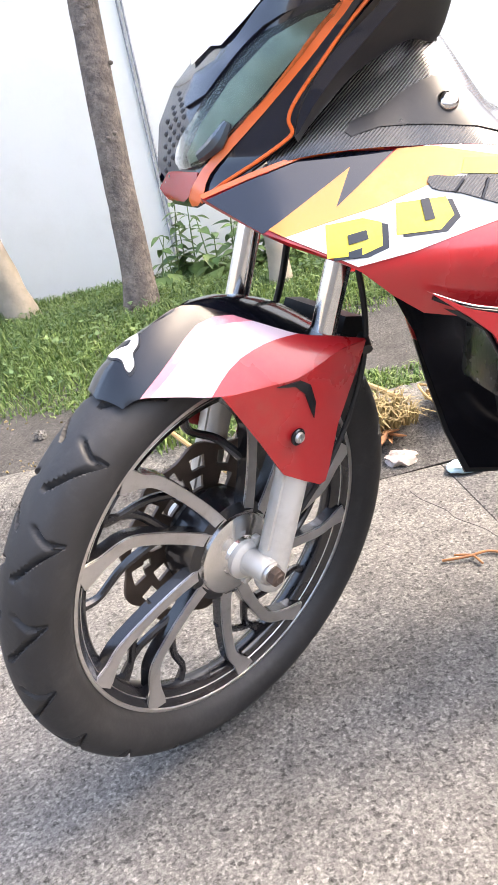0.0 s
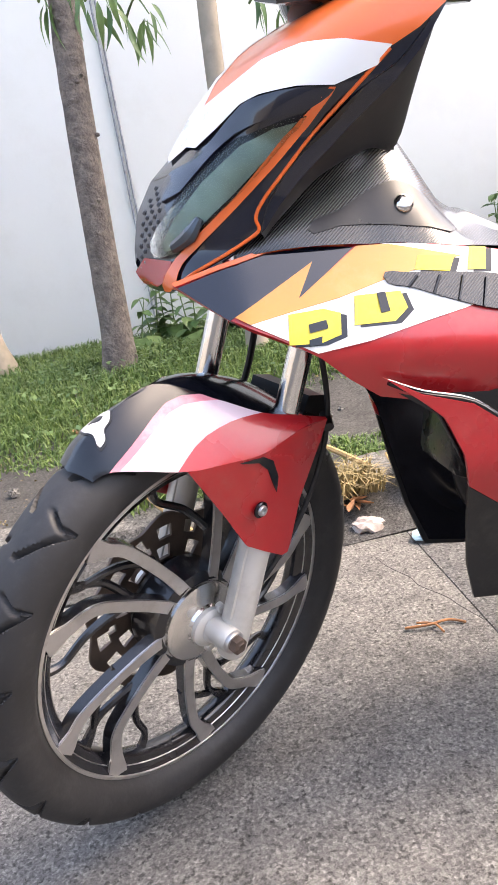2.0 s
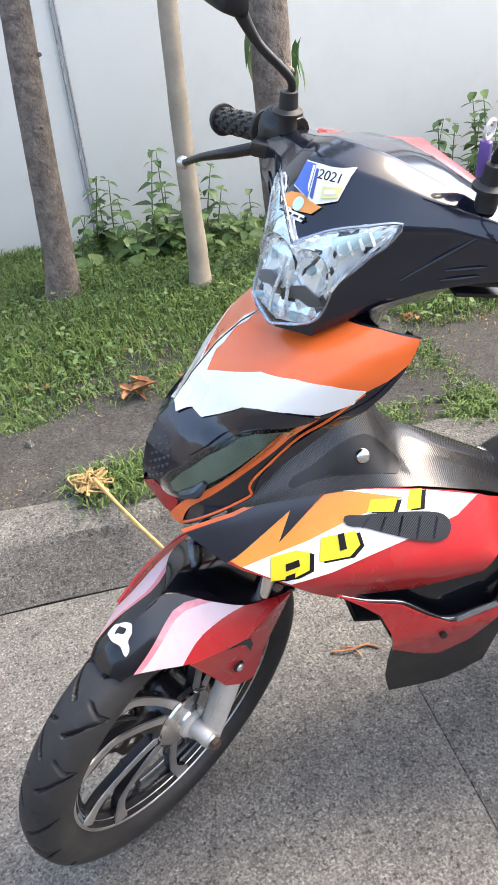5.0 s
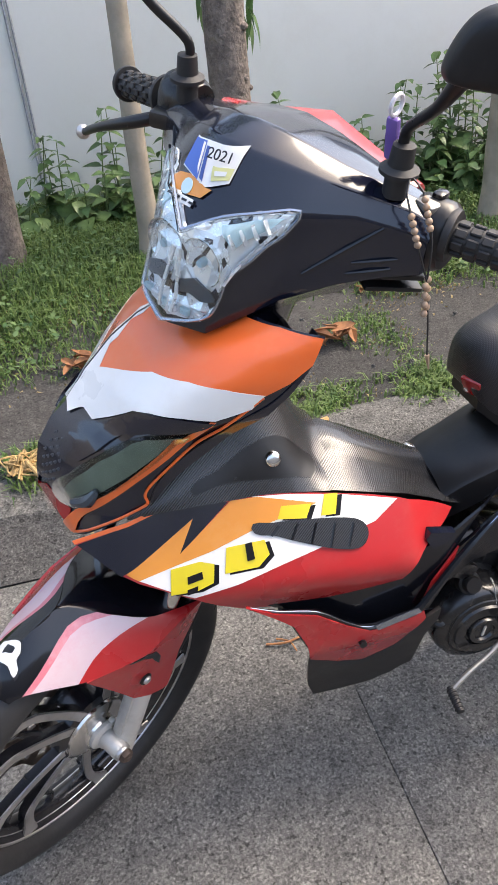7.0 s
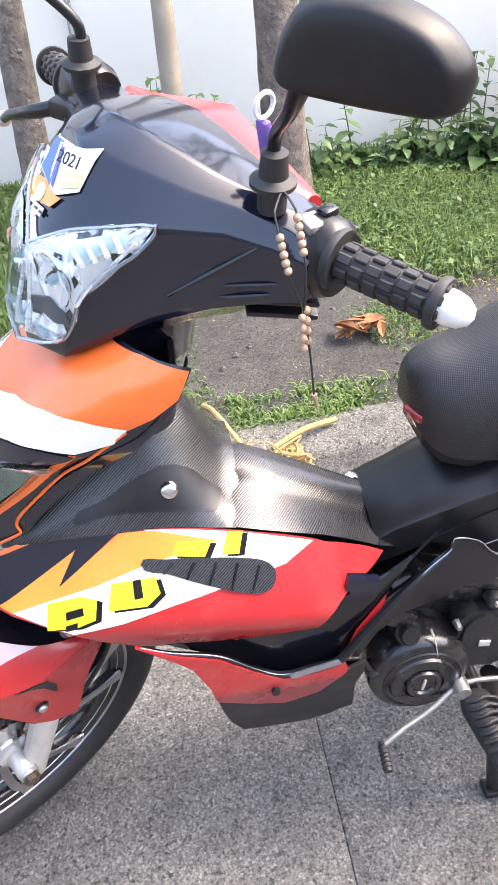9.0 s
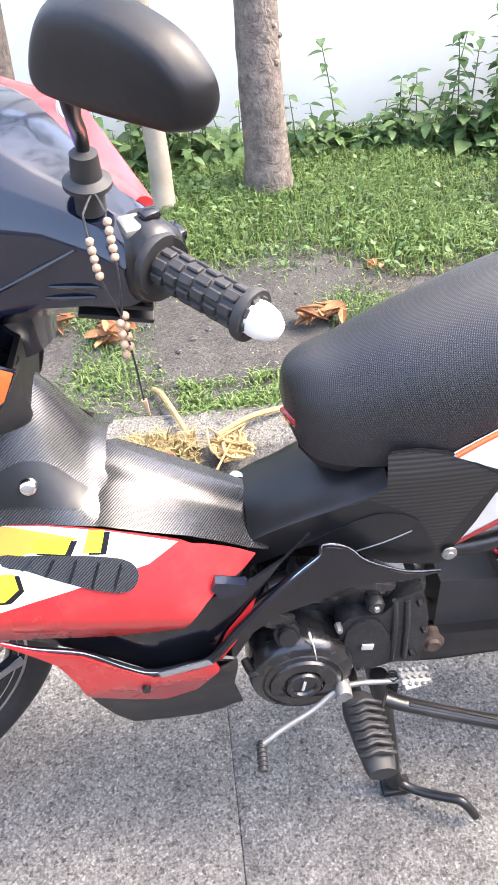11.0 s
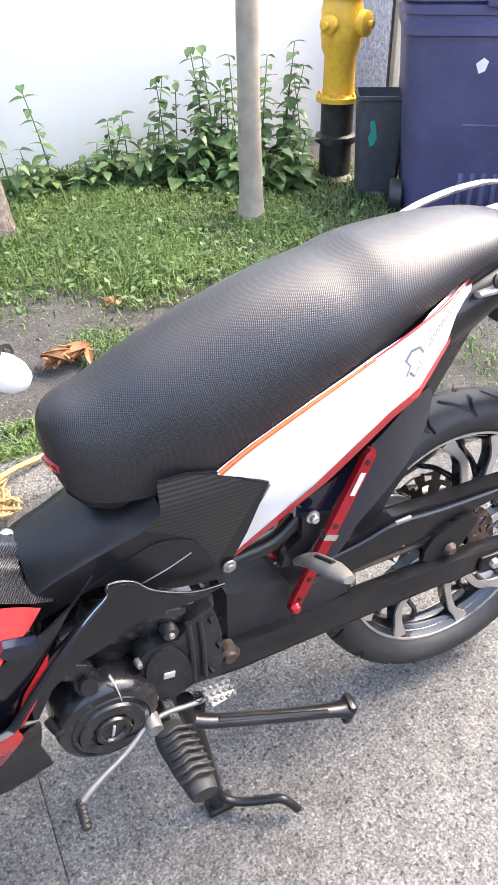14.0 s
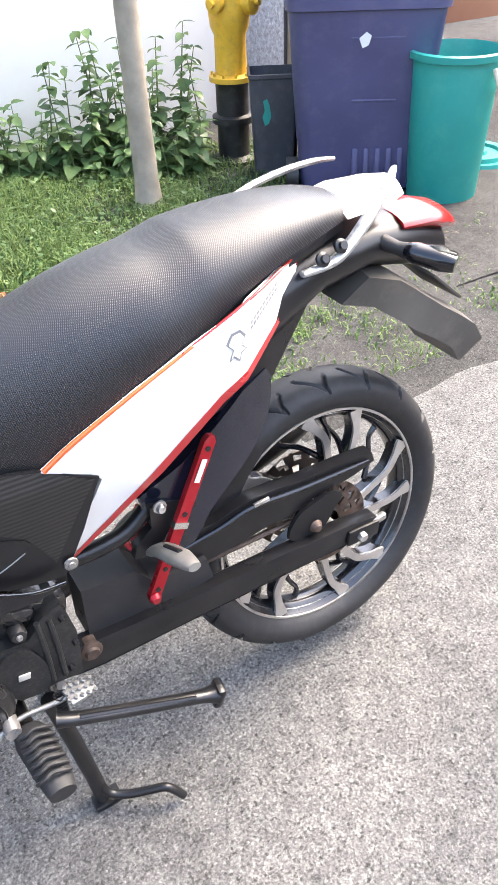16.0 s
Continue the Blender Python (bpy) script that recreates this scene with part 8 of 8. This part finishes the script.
# ---- tail: grab rails, cover, lamp, plate holder, signals ----
for pts, rad in (([(1.176, -0.046, 0.852), (1.231, -0.050, 0.862), (1.288, -0.040, 0.900), (1.340, -0.018, 0.932), (1.368, 0.003, 0.946)], [0.009, 0.013, 0.014, 0.011, 0.006]), ([(1.16, 0.150, 0.890), (1.22, 0.158, 0.906), (1.281, 0.160, 0.917), (1.340, 0.158, 0.922), (1.376, 0.152, 0.921)], [0.007, 0.010, 0.010, 0.009, 0.006])):
    rail = part("grab_rail", tube(pts, rad, 14, 7, 0.55), CHIPPED, bike, "chipped silver grab rail")
part("tail_cover", loft([[(x, YM + w * y, z - h * abs(y) ** 2) for y in (-1, -0.7, -0.35, 0, 0.35, 0.7, 1)] for x, w, z, h in ((1.262, 0.062, 0.925, 0.020), (1.30, 0.066, 0.932, 0.022), (1.345, 0.058, 0.932, 0.022), (1.385, 0.036, 0.928, 0.02))] , closed=False, caps=False), WHITE, bike, "white tail cover behind the seat")
part("tail_body", loft([[(x, YM + w * math.cos(a), zc + h * math.sin(a)) for a in (k * math.pi / 8 for k in range(16))] for x, w, zc, h in ((1.12, 0.09, 0.80, 0.07), (1.22, 0.075, 0.835, 0.045), (1.32, 0.065, 0.845, 0.04), (1.42, 0.055, 0.825, 0.045), (1.475, 0.045, 0.805, 0.04))]), SATIN, bike, "satin black tail body")
part("tail_lamp", loft([[(x, YM + w * math.cos(a), zc + h * math.sin(a)) for a in (k * math.pi / 8 for k in range(16))] for x, w, zc, h in ((1.38, 0.05, 0.862, 0.014), (1.43, 0.056, 0.862, 0.020), (1.475, 0.05, 0.850, 0.020), (1.500, 0.035, 0.838, 0.014))]), REDLAMP, bike, "red and white tail lamp")
pl = part("rear_fender", loft([[(x - 0.01 + 0.02 * abs(y), YM + w * y, z - 0.02 * abs(y) ** 2) for y in (-1, -0.6, 0, 0.6, 1)] + [(x - 0.04, YM + w * y, z - 0.050) for y in (1, 0, -1)] for x, z, w in ((1.30, 0.825, 0.06), (1.36, 0.805, 0.064), (1.415, 0.765, 0.066), (1.455, 0.735, 0.066), (1.50, 0.705, 0.066), (1.545, 0.672, 0.064), (1.575, 0.632, 0.058))]), DUSTY, bike, "dusty black rear fender and plate holder")
part("plate_bracket", block((0.09, 0.10, 0.006), (1.49, YM, 0.735), 0.002, (0, 40, 0)), DUSTY, pl)
for s in (-1, 1):
    y = YM + s * 0.07
    sg = part("turn_signal", tube([(1.335, y - s * 0.016, 0.852), (1.345, y + s * 0.006, 0.848), (1.352, y + s * 0.020, 0.846)], [0.013, 0.010, 0.013], 12, 5), GRIPRUB, bike, "black turn signal with a clear lens")
    part("signal_body", tube([(1.350, y + s * 0.016, 0.846), (1.358, y + s * 0.028, 0.845), (1.380, y + s * 0.060, 0.840), (1.392, y + s * 0.078, 0.837)], [0.012, 0.021, 0.023, 0.017], 16, 5, 0.75), GLOSSY, sg)
    part("signal_lens", tube([(1.362, y + s * 0.030, 0.850), (1.380, y + s * 0.058, 0.847), (1.393, y + s * 0.076, 0.842)], [0.010, 0.017, 0.012], 14, 5, 0.8), SMOKELENS, sg, "clear signal lens")
for k in range(2):
    part("seat_bolt", lathe([(0.0, -0.012), (0.007, -0.012), (0.008, -0.006), (0.013, -0.004), (0.013, 0.002), (0.0, 0.002)], 14), BLACKSTEEL, bike, "", pose(1.205 + 0.03 * k, -0.052, 0.868 + 0.012 * k, -30, 0, 0) @ Matrix.Scale(0.8, 4))
